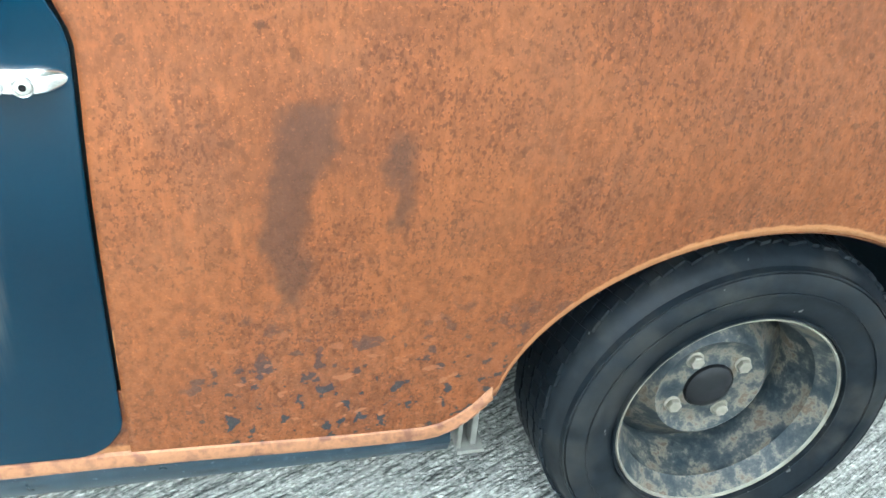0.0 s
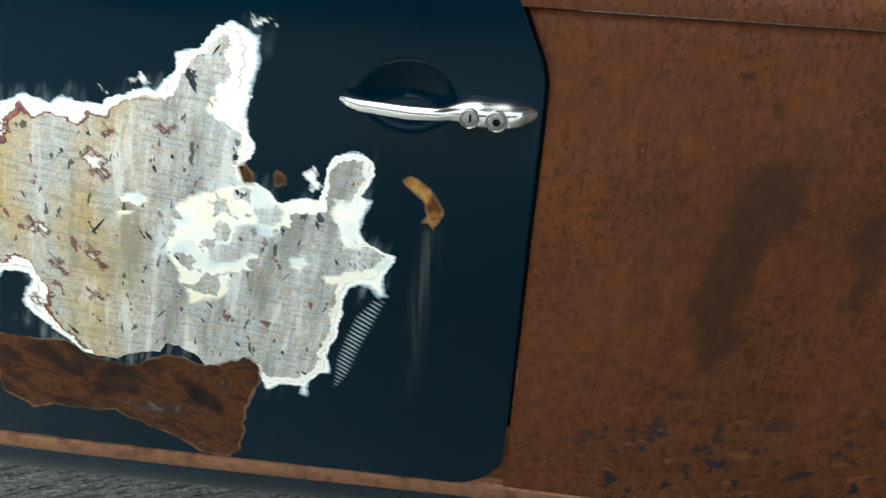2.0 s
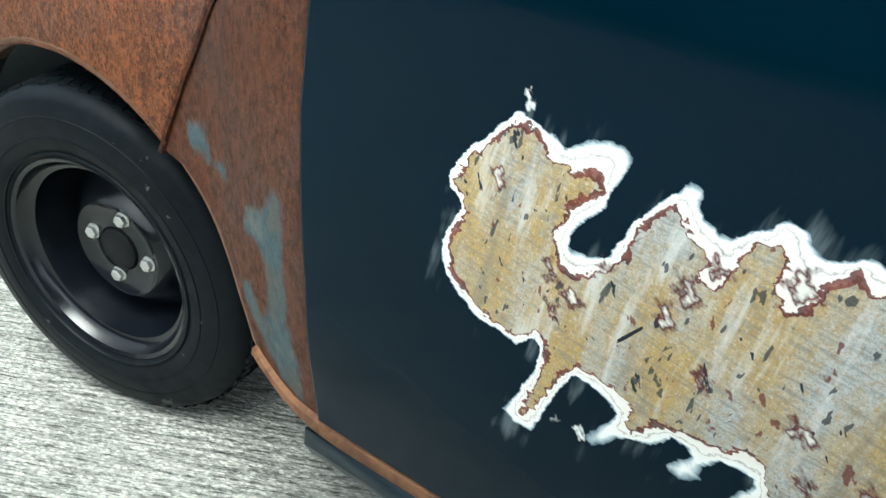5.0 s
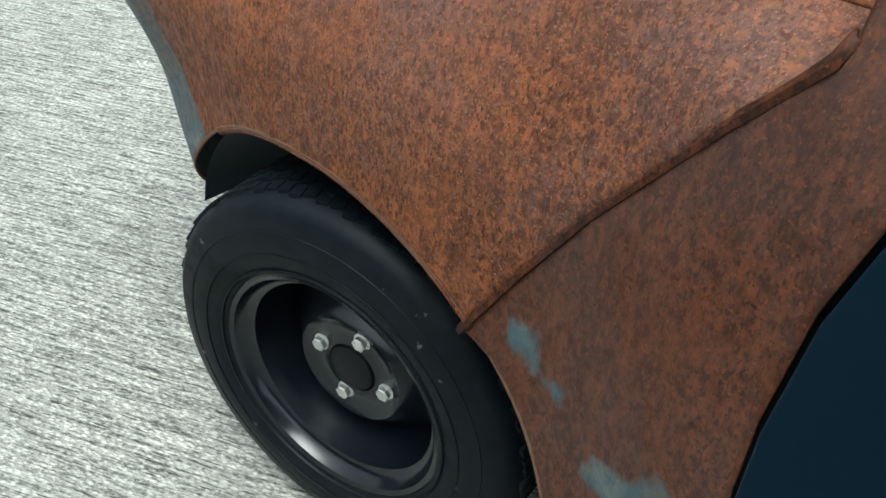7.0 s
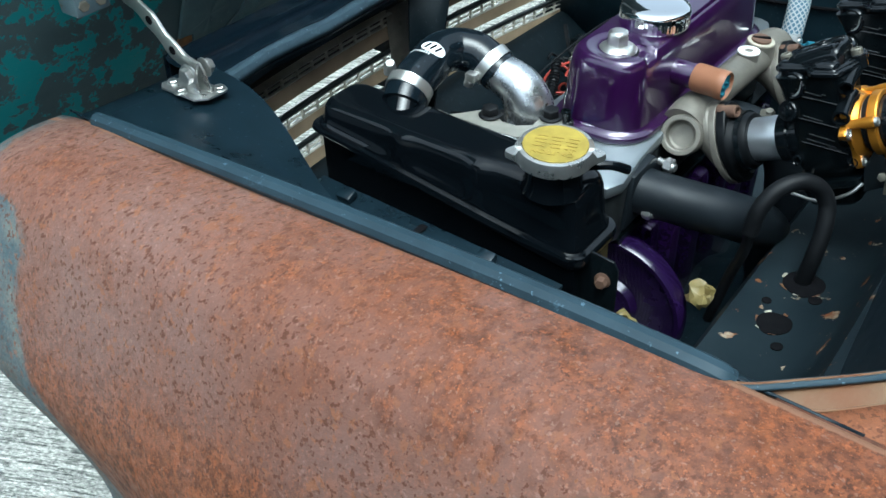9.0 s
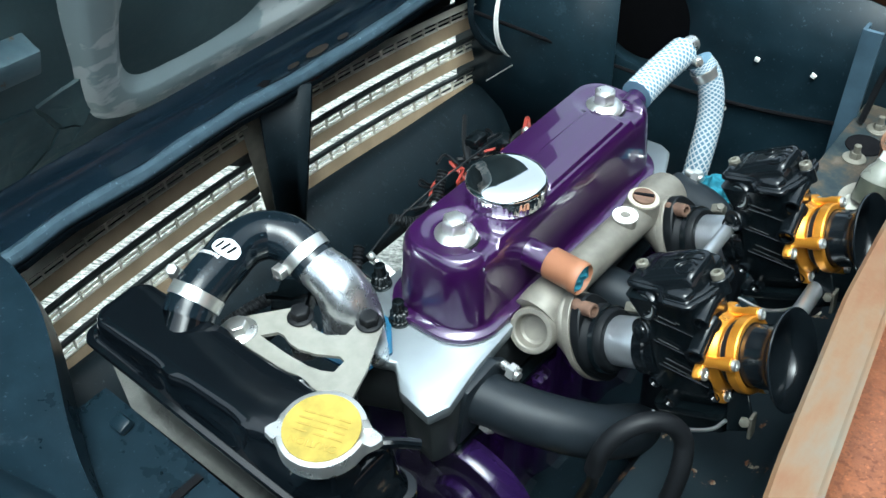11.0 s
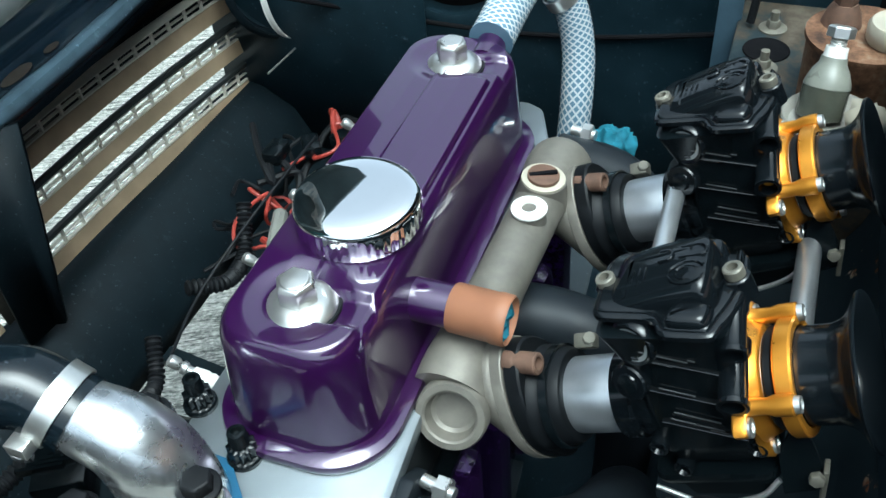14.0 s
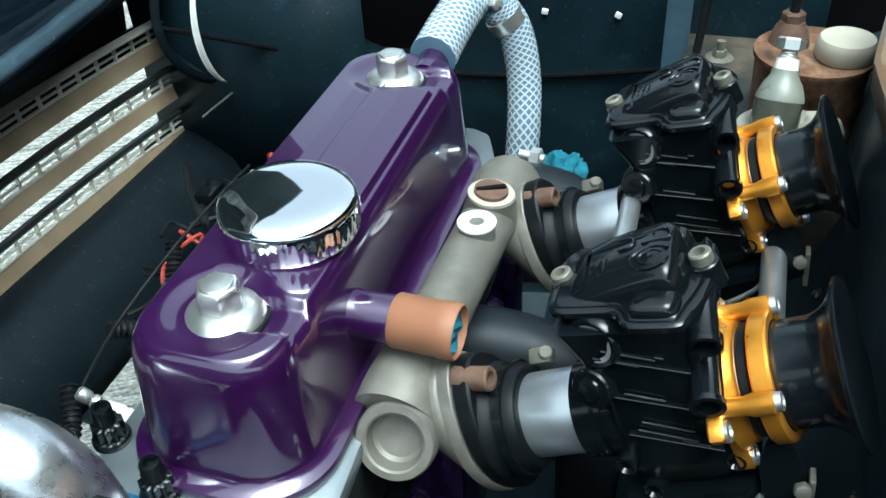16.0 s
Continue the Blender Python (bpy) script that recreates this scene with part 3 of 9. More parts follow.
# braided clear hose
m_f = Mat("braided_clear_hose")
uv = m_f.n.new("ShaderNodeUVMap").outputs[0]
mp1 = m_f.n.new("ShaderNodeMapping"); m_f.l.new(uv, mp1.inputs[0]); mp1.inputs["Rotation"].default_value = (0, 0, radians(45))
w1, w2 = m_f.wave(5.6, 0, mp1.outputs[0], "X"), m_f.wave(5.6, 0, mp1.outputs[0], "Y")
br = m_f.ramp(m_f.math("MAXIMUM", w1, w2), (0.74, 0), (0.86, 1))
m_f.set(color=m_f.mix(br, (0.12, 0.20, 0.27), (0.50, 0.54, 0.56)), rough=0.2, coat=0.6)
m_f.bump(br, 0.3, 0.001)
M_BRAID = m_f.m


# ---- mesh helpers ----
def add_grid(bm, rows, close_u=False, close_v=False, uv=False):
    """A sheet of quads through rows of points."""
    vs = [[bm.verts.new(p) for p in row] for row in rows]
    nu, nv = len(vs), len(vs[0])
    lay = bm.loops.layers.uv.verify() if uv else None
    for i in range(nu if close_u else nu - 1):
        for j in range(nv if close_v else nv - 1):
            a, b = (i + 1) % nu, (j + 1) % nv
            try:
                f = bm.faces.new((vs[i][j], vs[a][j], vs[a][b], vs[i][b]))
            except ValueError:
                continue
            if uv:
                for lp, (s, t) in zip(f.loops, ((i, j), (i + 1, j), (i + 1, j + 1), (i, j + 1))):
                    lp[lay].uv = (s * uv[0], t * uv[1])
    return vs


def add_box(bm, c, s, rot=None):
    m = Matrix.Translation(c) @ (rot.to_4x4() if rot else Matrix.Identity(4)) @ Matrix.Diagonal((*s, 1))
    return bmesh.ops.create_cube(bm, size=1, matrix=m)["verts"]


def axes_to(d):
    """Two unit vectors square to d."""
    d = Vector(d).normalized()
    a = d.orthogonal().normalized()
    if abs(d.z) < 0.9:
        a = Vector((0, 0, 1)).cross(d).normalized()
    else:
        a = Vector((1, 0, 0))
        a = (a - d * a.dot(d)).normalized()
    return a, d.cross(a)


def add_lathe(bm, profile, origin, axis, n=28, cap=True):
    """A turned form: (distance along the axis, radius) pairs."""
    o, d = Vector(origin), Vector(axis).normalized()
    a, b = axes_to(d)
    rows = []
    for s, r in profile:
        rows.append([o + d * s + (a * math.cos(2 * math.pi * k / n) + b * math.sin(2 * math.pi * k / n)) * max(r, 1e-5) for k in range(n)])
    vs = add_grid(bm, rows, close_v=True)
    if cap:
        for ring, flip in ((vs[0], True), (vs[-1], False)):
            try:
                bm.faces.new(list(reversed(ring)) if flip else ring)
            except ValueError:
                pass
    return vs


def add_cyl(bm, p0, p1, r0, r1=None, n=20, cap=True):
    d = Vector(p1) - Vector(p0)
    return add_lathe(bm, [(0, r0), (d.length, r0 if r1 is None else r1)], p0, d, n, cap)


def smooth_path(pts, steps=8):
    """A Catmull-Rom line through the points."""
    p = [Vector(q) for q in pts]
    p = [p[0] * 2 - p[1]] + p + [p[-1] * 2 - p[-2]]
    out = []
    for i in range(1, len(p) - 2):
        for k in range(steps):
            t = k / steps
            a, b, c, d = p[i - 1], p[i], p[i + 1], p[i + 2]
            out.append(0.5 * (2 * b + (c - a) * t + (2 * a - 5 * b + 4 * c - d) * t * t + (3 * b - a - 3 * c + d) * t ** 3))
    out.append(p[-2])
    return out


def add_tube(bm, pts, r, n=14, steps=8, cap=True, uv=False, rib=None):
    """A hose or pipe along a smooth line; rib=(length, depth) gives a corrugated one."""
    line = smooth_path(pts, steps) if steps > 1 else [Vector(q) for q in pts]
    if rib:
        fine, out = [], []
        for a, b in zip(line, line[1:]):
            k = max(1, int((b - a).length / (rib[0] / 4)))
            fine += [a.lerp(b, i / k) for i in range(k)]
        line = fine + [line[-1]]
    tang = (line[1] - line[0]).normalized()
    a, _ = axes_to(tang)
    rows, run = [], 0.0
    for i, q in enumerate(line):
        nt = (line[min(i + 1, len(line) - 1)] - line[max(i - 1, 0)]).normalized()
        a = (a - nt * a.dot(nt)).normalized()
        b = nt.cross(a)
        if i:
            run += (q - line[i - 1]).length
        rr = r(i / (len(line) - 1)) if callable(r) else r
        if rib:
            rr += rib[1] * math.sin(2 * math.pi * run / rib[0])
        rows.append([q + (a * math.cos(2 * math.pi * k / n) + b * math.sin(2 * math.pi * k / n)) * rr for k in range(n)])
    length = max(run, 1e-4)
    if uv:
        uv = (length / (len(line) - 1) / 0.09, 1.0 / n)
    vs = add_grid(bm, rows, close_v=True, uv=uv)
    if cap:
        bm.faces.new(list(reversed(vs[0])))
        bm.faces.new(vs[-1])
    return line


def add_prism(bm, outline, origin, u, v, depth):
    """A plate: an outline in the plane of u and v, drawn out along their normal."""
    o, u, v = Vector(origin), Vector(u).normalized(), Vector(v).normalized()
    w = u.cross(v).normalized() * depth
    lower = [bm.verts.new(o + u * a + v * b) for a, b in outline]
    upper = [bm.verts.new(o + u * a + v * b + w) for a, b in outline]
    n = len(outline)
    bm.faces.new(list(reversed(lower)))
    bm.faces.new(upper)
    for i in range(n):
        j = (i + 1) % n
        bm.faces.new((lower[i], lower[j], upper[j], upper[i]))


def bevel(bm, width, segments=2, limit=30):
    bmesh.ops.recalc_face_normals(bm, faces=bm.faces)
    edges = [e for e in bm.edges if len(e.link_faces) == 2 and e.calc_face_angle(0) > radians(limit)]
    bmesh.ops.bevel(bm, geom=edges, offset=width, segments=segments, profile=0.5, affect="EDGES", clamp_overlap=True)


def mesh_from(bm, name, material, sharp=35, recalc=True):
    if recalc:
        bmesh.ops.recalc_face_normals(bm, faces=bm.faces)
    me = bpy.data.meshes.new(name)
    bm.to_mesh(me)
    bm.free()
    me.polygons.foreach_set("use_smooth", [True] * len(me.polygons))
    me.set_sharp_from_angle(angle=radians(sharp))
    me.materials.append(material)
    return me


def thing(name, label, category, at=(0, 0, 0), group="", kind=""):
    """An Empty at the base of a thing, which carries its parts."""
    ob = new(name)
    ob.location = at
    ob.empty_display_size = 0.05
    return tagged(ob, label, category, group, kind)


def part(name, bm, material, parent, label="", sharp=35, thick=0.0, offset=-1.0):
    """One mesh in world places, hung under a thing or under a part."""
    ob = new(name, mesh_from(bm, name, material, sharp))
    ob.parent = parent
    if parent.type == "EMPTY":
        ob.matrix_parent_inverse = Matrix.Translation(-Vector(parent.location))
    if thick:
        s = ob.modifiers.new("sheet", "SOLIDIFY")
        s.thickness, s.offset = thick, offset
    return tagged(ob, label)


def single(name, bm, material, label, category, group="", kind="", sharp=35, thick=0.0):
    """A thing that is one mesh."""
    ob = new(name, mesh_from(bm, name, material, sharp))
    if thick:
        s = ob.modifiers.new("sheet", "SOLIDIFY")
        s.thickness, s.offset = thick, -1.0
    return tagged(ob, label, category, group, kind)


def lerp(a, b, t):
    return a + (b - a) * t


def step(a, b, x):
    t = min(1.0, max(0.0, (x - a) / (b - a)))
    return t * t * (3 - 2 * t)


def table(pts, x):
    """Straight interpolation in a table of (x, y) with rising x."""
    if x <= pts[0][0]:
        return pts[0][1]
    for (a, p), (b, q) in zip(pts, pts[1:]):
        if x <= b:
            return lerp(p, q, (x - a) / (b - a))
    return pts[-1][1]


def inset(poly, x, z):
    """Signed distance inside a closed outline: positive within."""
    best, inside = 9.0, False
    for (x0, z0), (x1, z1) in zip(poly, poly[1:] + poly[:1]):
        dx, dz = x1 - x0, z1 - z0
        t = max(0.0, min(1.0, ((x - x0) * dx + (z - z0) * dz) / (dx * dx + dz * dz + 1e-12)))
        best = min(best, math.hypot(x - x0 - t * dx, z - z0 - t * dz))
        if (z0 > z) != (z1 > z) and x < x0 + (z - z0) / (z1 - z0) * dx:
            inside = not inside
    return best if inside else -best


def paint(ob, name, fn):
    """A value for each vertex from its place, read by the material."""
    a = ob.data.attributes.new(name, "FLOAT", "POINT")
    a.data.foreach_set("value", [fn(v.co) for v in ob.data.vertices])


def add_nut(bm, p, d, r, h, n=6, washer=0.0):
    d = Vector(d).normalized()
    p = Vector(p)
    if washer:
        add_lathe(bm, [(0, washer), (washer * 0.12, washer), (washer * 0.2, washer * 0.85)], p, d, 20)
        p = p + d * washer * 0.15
    add_lathe(bm, [(0, r), (h * 0.85, r), (h, r * 0.86)], p, d, n)


# ---- ground ----
bm = bmesh.new()
ts = [-120, -30, -8, -5, -3, -1.5, 0, 1.5, 3, 5, 8, 30, 120]
add_grid(bm, [[(x - 1.5, y, 0) for y in ts] for x in ts])
ground = single("ground", bm, M_CONCRETE, "grey grooved concrete paving under the car", "ground", kind="structure")

# plain unseen walls that close the yard, added to darken reflections
m_h = Mat("yard_wall")
m_h.set(color=m_h.ramp(m_h.noise(0.6, 5), (0.35, (0.03, 0.035, 0.034)), (0.65, (0.07, 0.075, 0.07))), rough=0.85)
bm = bmesh.new()
add_box(bm, (-14, 2, 2.0), (0.5, 40, 4.0))
add_box(bm, (-4, 16, 2.0), (40, 0.5, 4.0))
add_box(bm, (-4, -12, 2.5), (40, 0.5, 5))
yard = single("yard_wall", bm, m_h.m, "unseen plain dark walls added to darken reflections", "wall", kind="structure")

# unseen open-fronted roof, added to dim the light on the car's rear
bm = bmesh.new()
add_box(bm, (3.4, 1.3, 2.86), (8.0, 7.8, 0.12))
add_box(bm, (3.4, 5.1, 1.4), (8.0, 0.2, 2.8))
add_box(bm, (7.3, 1.3, 1.4), (0.2, 7.4, 2.8))
shelter = single("shelter_wall", bm, m_h.m, "unseen dark shelter added to dim the rear of the car", "shelter", kind="structure")

# ---- the car's shell ----
car = thing("car", "small old car with rusted panels, blue door and open bonnet", "car", (-1.1, 0.7, 0))

SIDE = [(0.18, 0.03), (0.24, 0.012), (0.3, 0.004), (0.4, -0.006), (0.55, -0.019), (0.65, -0.018), (0.75, -0.006), (0.80, 0.002), (0.86, 0.018), (0.93, 0.05), (1.0, 0.075)]
SIDE = [(p.x, p.y) for p in smooth_path([(z, y, 0) for z, y in SIDE], 5)]
WING = [(0.05, 0.22), (0.046, 0.36), (0.056, 0.50), (0.062, 0.6), (0.072, 0.69), (0.088, 0.745), (0.108, 0.80), (0.132, 0.855), (0.152, 0.882), (0.18, 0.894), (0.215, 0.898), (0.254, 0.895)]
WING_Z = [(z, y) for y, z in WING[:9]]
NOSE = [(0.22, -2.48), (0.33, -2.54), (0.45, -2.628), (0.55, -2.685), (0.64, -2.728), (0.75, -2.778), (0.81, -2.777), (0.86, -2.765), (0.9, -2.755)]


def side_y(x, z):
    """The outer skin of door and quarter."""
    y = table(SIDE, z)
    y += 0.04 * step(-1.02, -1.62, x) * (0.12 + 0.88 * step(0.36, 0.70, z))
    return y


def pillar_y(x, z):
    return lerp(side_y(x, z), table(WING_Z, z), step(-1.60, -1.86, x))


def strips(xs, low, high, yfn, n):
    """A body panel: columns at xs from a low to a high edge."""
    rows = []
    for x in xs:
        a, b = low(x), high(x)
        rows.append([(x, yfn(x, lerp(a, b, j / n)), lerp(a, b, j / n)) for j in range(n + 1)])
    return rows


def spread(a, b, n):
    return [lerp(a, b, i / n) for i in range(n + 1)]


def dense(a, b, n):
    """Steps that crowd at both ends."""
    return [lerp(a, b, 0.5 - 0.5 * math.cos(math.pi * i / n)) for i in range(n + 1)]


REAR, RR = (0.02, 0.262), (0.312, 0.256)
FRONT, FR = (-2.14, 0.262), (0.37, 0.316)


def arch_z(x, c, r):
    t = (x - c[0]) / r[0]
    return c[1] + r[1] * math.sqrt(max(0.0, 1 - t * t))


def quarter_low(x):
    base = 0.238
    if -0.375 < x < -0.285:
        return 0.238 + 0.072 * ((x + 0.375) / 0.09) ** 2.2
    if abs(x - REAR[0]) < RR[0]:
        return max(base, arch_z(x, REAR, RR))
    return base


# rear quarter, its front edge following the door
REAR_EDGE = [(0.2, -0.702), (0.60, -0.699), (0.70, -0.697), (0.733, -0.697), (0.75, -0.701), (0.766, -0.709), (0.80, -0.724), (0.93, -0.785)]


def behind_door(rows):
    """Shear the front strip of a panel to the door's slanted edge."""
    out = []
    for row in rows:
        out.append([(x + (table(REAR_EDGE, z) + 0.0035 + 0.696) * step(-0.62, -0.70, x), y, z) for x, y, z in row])
    return out


xs = spread(-0.696, -0.30, 50) + dense(-0.286, 0.3319, 56) + spread(0.334, 0.78, 16)
bm = bmesh.new()
add_grid(bm, behind_door(strips(xs, quarter_low, lambda x: 0.788, side_y, 40)))
quarter = part("rear_quarter_panel", bm, M_QUARTER, car, "rusted steel rear quarter panel with dull stains", thick=0.004, offset=1)
STAIN_A = [(-0.537, 0.686), (-0.478, 0.688), (-0.474, 0.632), (-0.498, 0.603), (-0.508, 0.535), (-0.492, 0.521), (-0.512, 0.454), (-0.537, 0.456), (-0.544, 0.505), (-0.562, 0.532), (-0.549, 0.611)]
STAIN_B = [(-0.425, 0.667), (-0.402, 0.647), (-0.4, 0.58), (-0.411, 0.542), (-0.439, 0.544), (-0.427, 0.588), (-0.447, 0.613)]
paint(quarter, "stain", lambda c: max(inset(STAIN_A, c.x, c.z), inset(STAIN_B, c.x, c.z)))
paint(quarter, "low", lambda c: step(0.50, 0.30, c.z) * step(-0.66, -0.6, c.x))
paint(quarter, "edge", lambda c: max(0.0, 1 - abs(c.z - quarter_low(c.x)) / 0.02, 0.75 - abs(c.x + 0.696) / 0.006 if c.z < 0.45 else 0))

# panel above the waist seam
bm = bmesh.new()
add_grid(bm, behind_door(strips(spread(-0.70, 0.78, 60), lambda x: 0.790, lambda x: 1.02, lambda x, z: side_y(x, z) - 0.004, 8)))
upper = part("upper_quarter_panel", bm, M_RUST, car, "rusted steel panel above the waist seam", thick=0.004, offset=1)
def wing_y(x, z):
    """The wing's skin low down, with its turn round the nose."""
    xn = table(NOSE, z)
    s = min(1.0, max(0.0, (xn + 0.17 - x) / 0.17))
    return table(WING_Z, z) + 0.16 * (1 - math.sqrt(1 - s * s)) + 0.05 * step(-2.15, -2.6, x) * step(0.75, 0.5, z)


# rolled lips of both wheel arches
for nm, c, r, yf, a0, a1 in (("rear_arch_lip", REAR, RR, side_y, 8, 172), ("front_arch_lip", FRONT, FR, None, 52, 128)):
    bm = bmesh.new()
    rows = []
    for k in range(61):
        a = radians(lerp(a0, a1, k / 60))
        x, z = c[0] + r[0] * math.cos(a), c[1] + r[1] * math.sin(a)
        if yf:
            y = side_y(x, z)
        else:
            y = wing_y(x, z)
        n = Vector((math.cos(a), 0, math.sin(a)))
        rows.append([Vector((x, y, z)) + n * u + Vector((0, v, 0)) for u, v in ((0.008, 0.002), (0.004, -0.003), (-0.002, -0.003), (-0.006, 0.002), (-0.006, 0.022))])
    add_grid(bm, rows)
    part(nm, bm, M_QUARTER if yf else M_WING, car, "rolled rusty wheel-arch lip", thick=0.002)

# inner arches and dark underside
for c, r, a0, a1, y0 in ((REAR, 0.33, -10, 190, 0.03), (FRONT, 0.354, 0, 168, 0.11)):
    bm = bmesh.new()
    rows = [[(c[0] + (r + 0.01) * math.cos(radians(a)), y, c[1] + (r - 0.0) * math.sin(radians(a)) * 0.9) for y in (y0, 0.16, 0.3)] for a in spread(a0, a1, 26)]
    add_grid(bm, rows)
    add_prism(bm, [(-r * 0.97, 0.05), (r + 0.01, -0.06), (r * 0.8, 0.2), (0, 0.32), (-r * 0.8, 0.2)], (c[0], 0.3, c[1]), (1, 0, 0), (0, 0, 1), -0.01)
    part("wheel_housing", bm, M_BAYDARK, car)

# door
FRONT_EDGE = [(0.2, -1.632), (0.30, -1.627), (0.37, -1.621), (0.47, -1.616), (0.56, -1.618), (0.645, -1.620), (0.735, -1.612), (0.80, -1.596), (0.93, -1.556)]


def door_point(u, v):
    z = lerp(0.268 + 0.012 * u, 0.93, v)
    x0, x1 = table(REAR_EDGE, z), table(FRONT_EDGE, z)
    r = 0.055
    if z < 0.268 + r:
        q = (0.268 + r - z) / r
        x0 -= r * (1 - math.sqrt(max(0.0, 1 - q * q)))
    x = lerp(x0, x1, u)
    y = side_y(x, z) - 0.004
    d = math.hypot((x + 0.804) / 0.042, (z - 0.716) / 0.031)
    y += 0.011 * max(0.0, 1 - d * d) ** 1.6
    return (x, y, z)


us = spread(0, 1, 400)
vs_ = [0.5 * t * t + 0.5 * t if t < 0.05 else t for t in spread(0, 1, 290)]
bm = bmesh.new()
add_grid(bm, [[door_point(u, v) for v in vs_] for u in us])
door = part("door", bm, M_DOOR, car, "dark blue door with a large sanded bare-metal patch", thick=0.003, offset=1)
# edge of the sanded patch, going round from its front tip
PATCH_TOP = [(-1.441, 0.639), (-1.422, 0.666), (-1.4, 0.685), (-1.379, 0.705), (-1.363, 0.702), (-1.352, 0.698), (-1.342, 0.697), (-1.337, 0.691), (-1.328, 0.696), (-1.317, 0.703), (-1.301, 0.708), (-1.291, 0.706), (-1.285, 0.7), (-1.289, 0.69), (-1.296, 0.677), (-1.298, 0.662), (-1.312, 0.65), (-1.323, 0.635), (-1.323, 0.622), (-1.306, 0.62), (-1.293, 0.627), (-1.283, 0.643), (-1.277, 0.656), (-1.269, 0.669), (-1.261, 0.679), (-1.249, 0.69), (-1.241, 0.701), (-1.232, 0.697), (-1.233, 0.685), (-1.225, 0.678), (-1.218, 0.673), (-1.207, 0.673), (-1.196, 0.681), (-1.185, 0.688), (-1.177, 0.697), (-1.163, 0.696), (-1.16, 0.689), (-1.15, 0.685), (-1.137, 0.687), (-1.128, 0.692), (-1.117, 0.69), (-1.106, 0.687), (-1.093, 0.694), (-1.08, 0.691), (-1.066, 0.69), (-1.058, 0.688), (-1.056, 0.693), (-1.044, 0.698), (-1.033, 0.7)]
PATCH_REAR = [(-1.019, 0.707), (-1.012, 0.705), (-1.006, 0.714), (-0.997, 0.719), (-0.993, 0.723), (-0.991, 0.736), (-0.981, 0.74), (-0.973, 0.741), (-0.965, 0.752), (-0.957, 0.76), (-0.945, 0.763), (-0.935, 0.759), (-0.924, 0.754), (-0.923, 0.744), (-0.924, 0.732), (-0.929, 0.72), (-0.933, 0.706), (-0.936, 0.689), (-0.936, 0.672), (-0.93, 0.665), (-0.934, 0.656), (-0.942, 0.648), (-0.944, 0.639), (-0.939, 0.631), (-0.928, 0.628), (-0.92, 0.623), (-0.916, 0.611), (-0.909, 0.61), (-0.9, 0.615), (-0.889, 0.618), (-0.877, 0.619), (-0.874, 0.631), (-0.869, 0.648), (-0.862, 0.661), (-0.852, 0.665), (-0.84, 0.663), (-0.832, 0.657), (-0.831, 0.646), (-0.835, 0.635), (-0.84, 0.625), (-0.831, 0.622), (-0.836, 0.611), (-0.841, 0.602), (-0.844, 0.593), (-0.841, 0.584), (-0.836, 0.578)]
PATCH_LOW = [(-0.825, 0.572), (-0.813, 0.568), (-0.815, 0.561), (-0.822, 0.546), (-0.821, 0.533), (-0.819, 0.522), (-0.828, 0.521), (-0.835, 0.533), (-0.847, 0.533), (-0.856, 0.527), (-0.861, 0.515), (-0.864, 0.496), (-0.87, 0.467), (-0.878, 0.444), (-0.877, 0.418), (-0.889, 0.418), (-0.901, 0.401), (-0.901, 0.378), (-0.912, 0.382), (-0.909, 0.395), (-0.928, 0.394), (-0.945, 0.385), (-0.947, 0.401), (-0.954, 0.42), (-0.962, 0.429), (-0.983, 0.413), (-1.004, 0.413), (-1.012, 0.426), (-1.026, 0.436), (-1.041, 0.438), (-1.049, 0.425), (-1.066, 0.423), (-1.097, 0.409), (-1.115, 0.411), (-1.129, 0.414), (-1.143, 0.432), (-1.156, 0.446), (-1.169, 0.46), (-1.177, 0.472), (-1.17, 0.491), (-1.159, 0.502)]
PATCH_FRONT = [(-1.161, 0.512), (-1.175, 0.512), (-1.186, 0.512), (-1.198, 0.496), (-1.199, 0.483), (-1.212, 0.475), (-1.221, 0.48), (-1.215, 0.492), (-1.205, 0.501), (-1.21, 0.506), (-1.222, 0.507), (-1.238, 0.492), (-1.251, 0.491), (-1.265, 0.483), (-1.274, 0.472), (-1.286, 0.459), (-1.296, 0.464), (-1.284, 0.478), (-1.274, 0.49), (-1.267, 0.504), (-1.273, 0.506), (-1.281, 0.513), (-1.293, 0.52), (-1.306, 0.52), (-1.314, 0.511), (-1.325, 0.489), (-1.336, 0.458), (-1.345, 0.441), (-1.362, 0.44), (-1.373, 0.448), (-1.361, 0.466), (-1.351, 0.489), (-1.342, 0.511), (-1.338, 0.525), (-1.344, 0.536), (-1.362, 0.521), (-1.383, 0.526), (-1.404, 0.528), (-1.422, 0.539), (-1.436, 0.552), (-1.444, 0.565), (-1.444, 0.582), (-1.425, 0.614), (-1.427, 0.623), (-1.44, 0.631)]
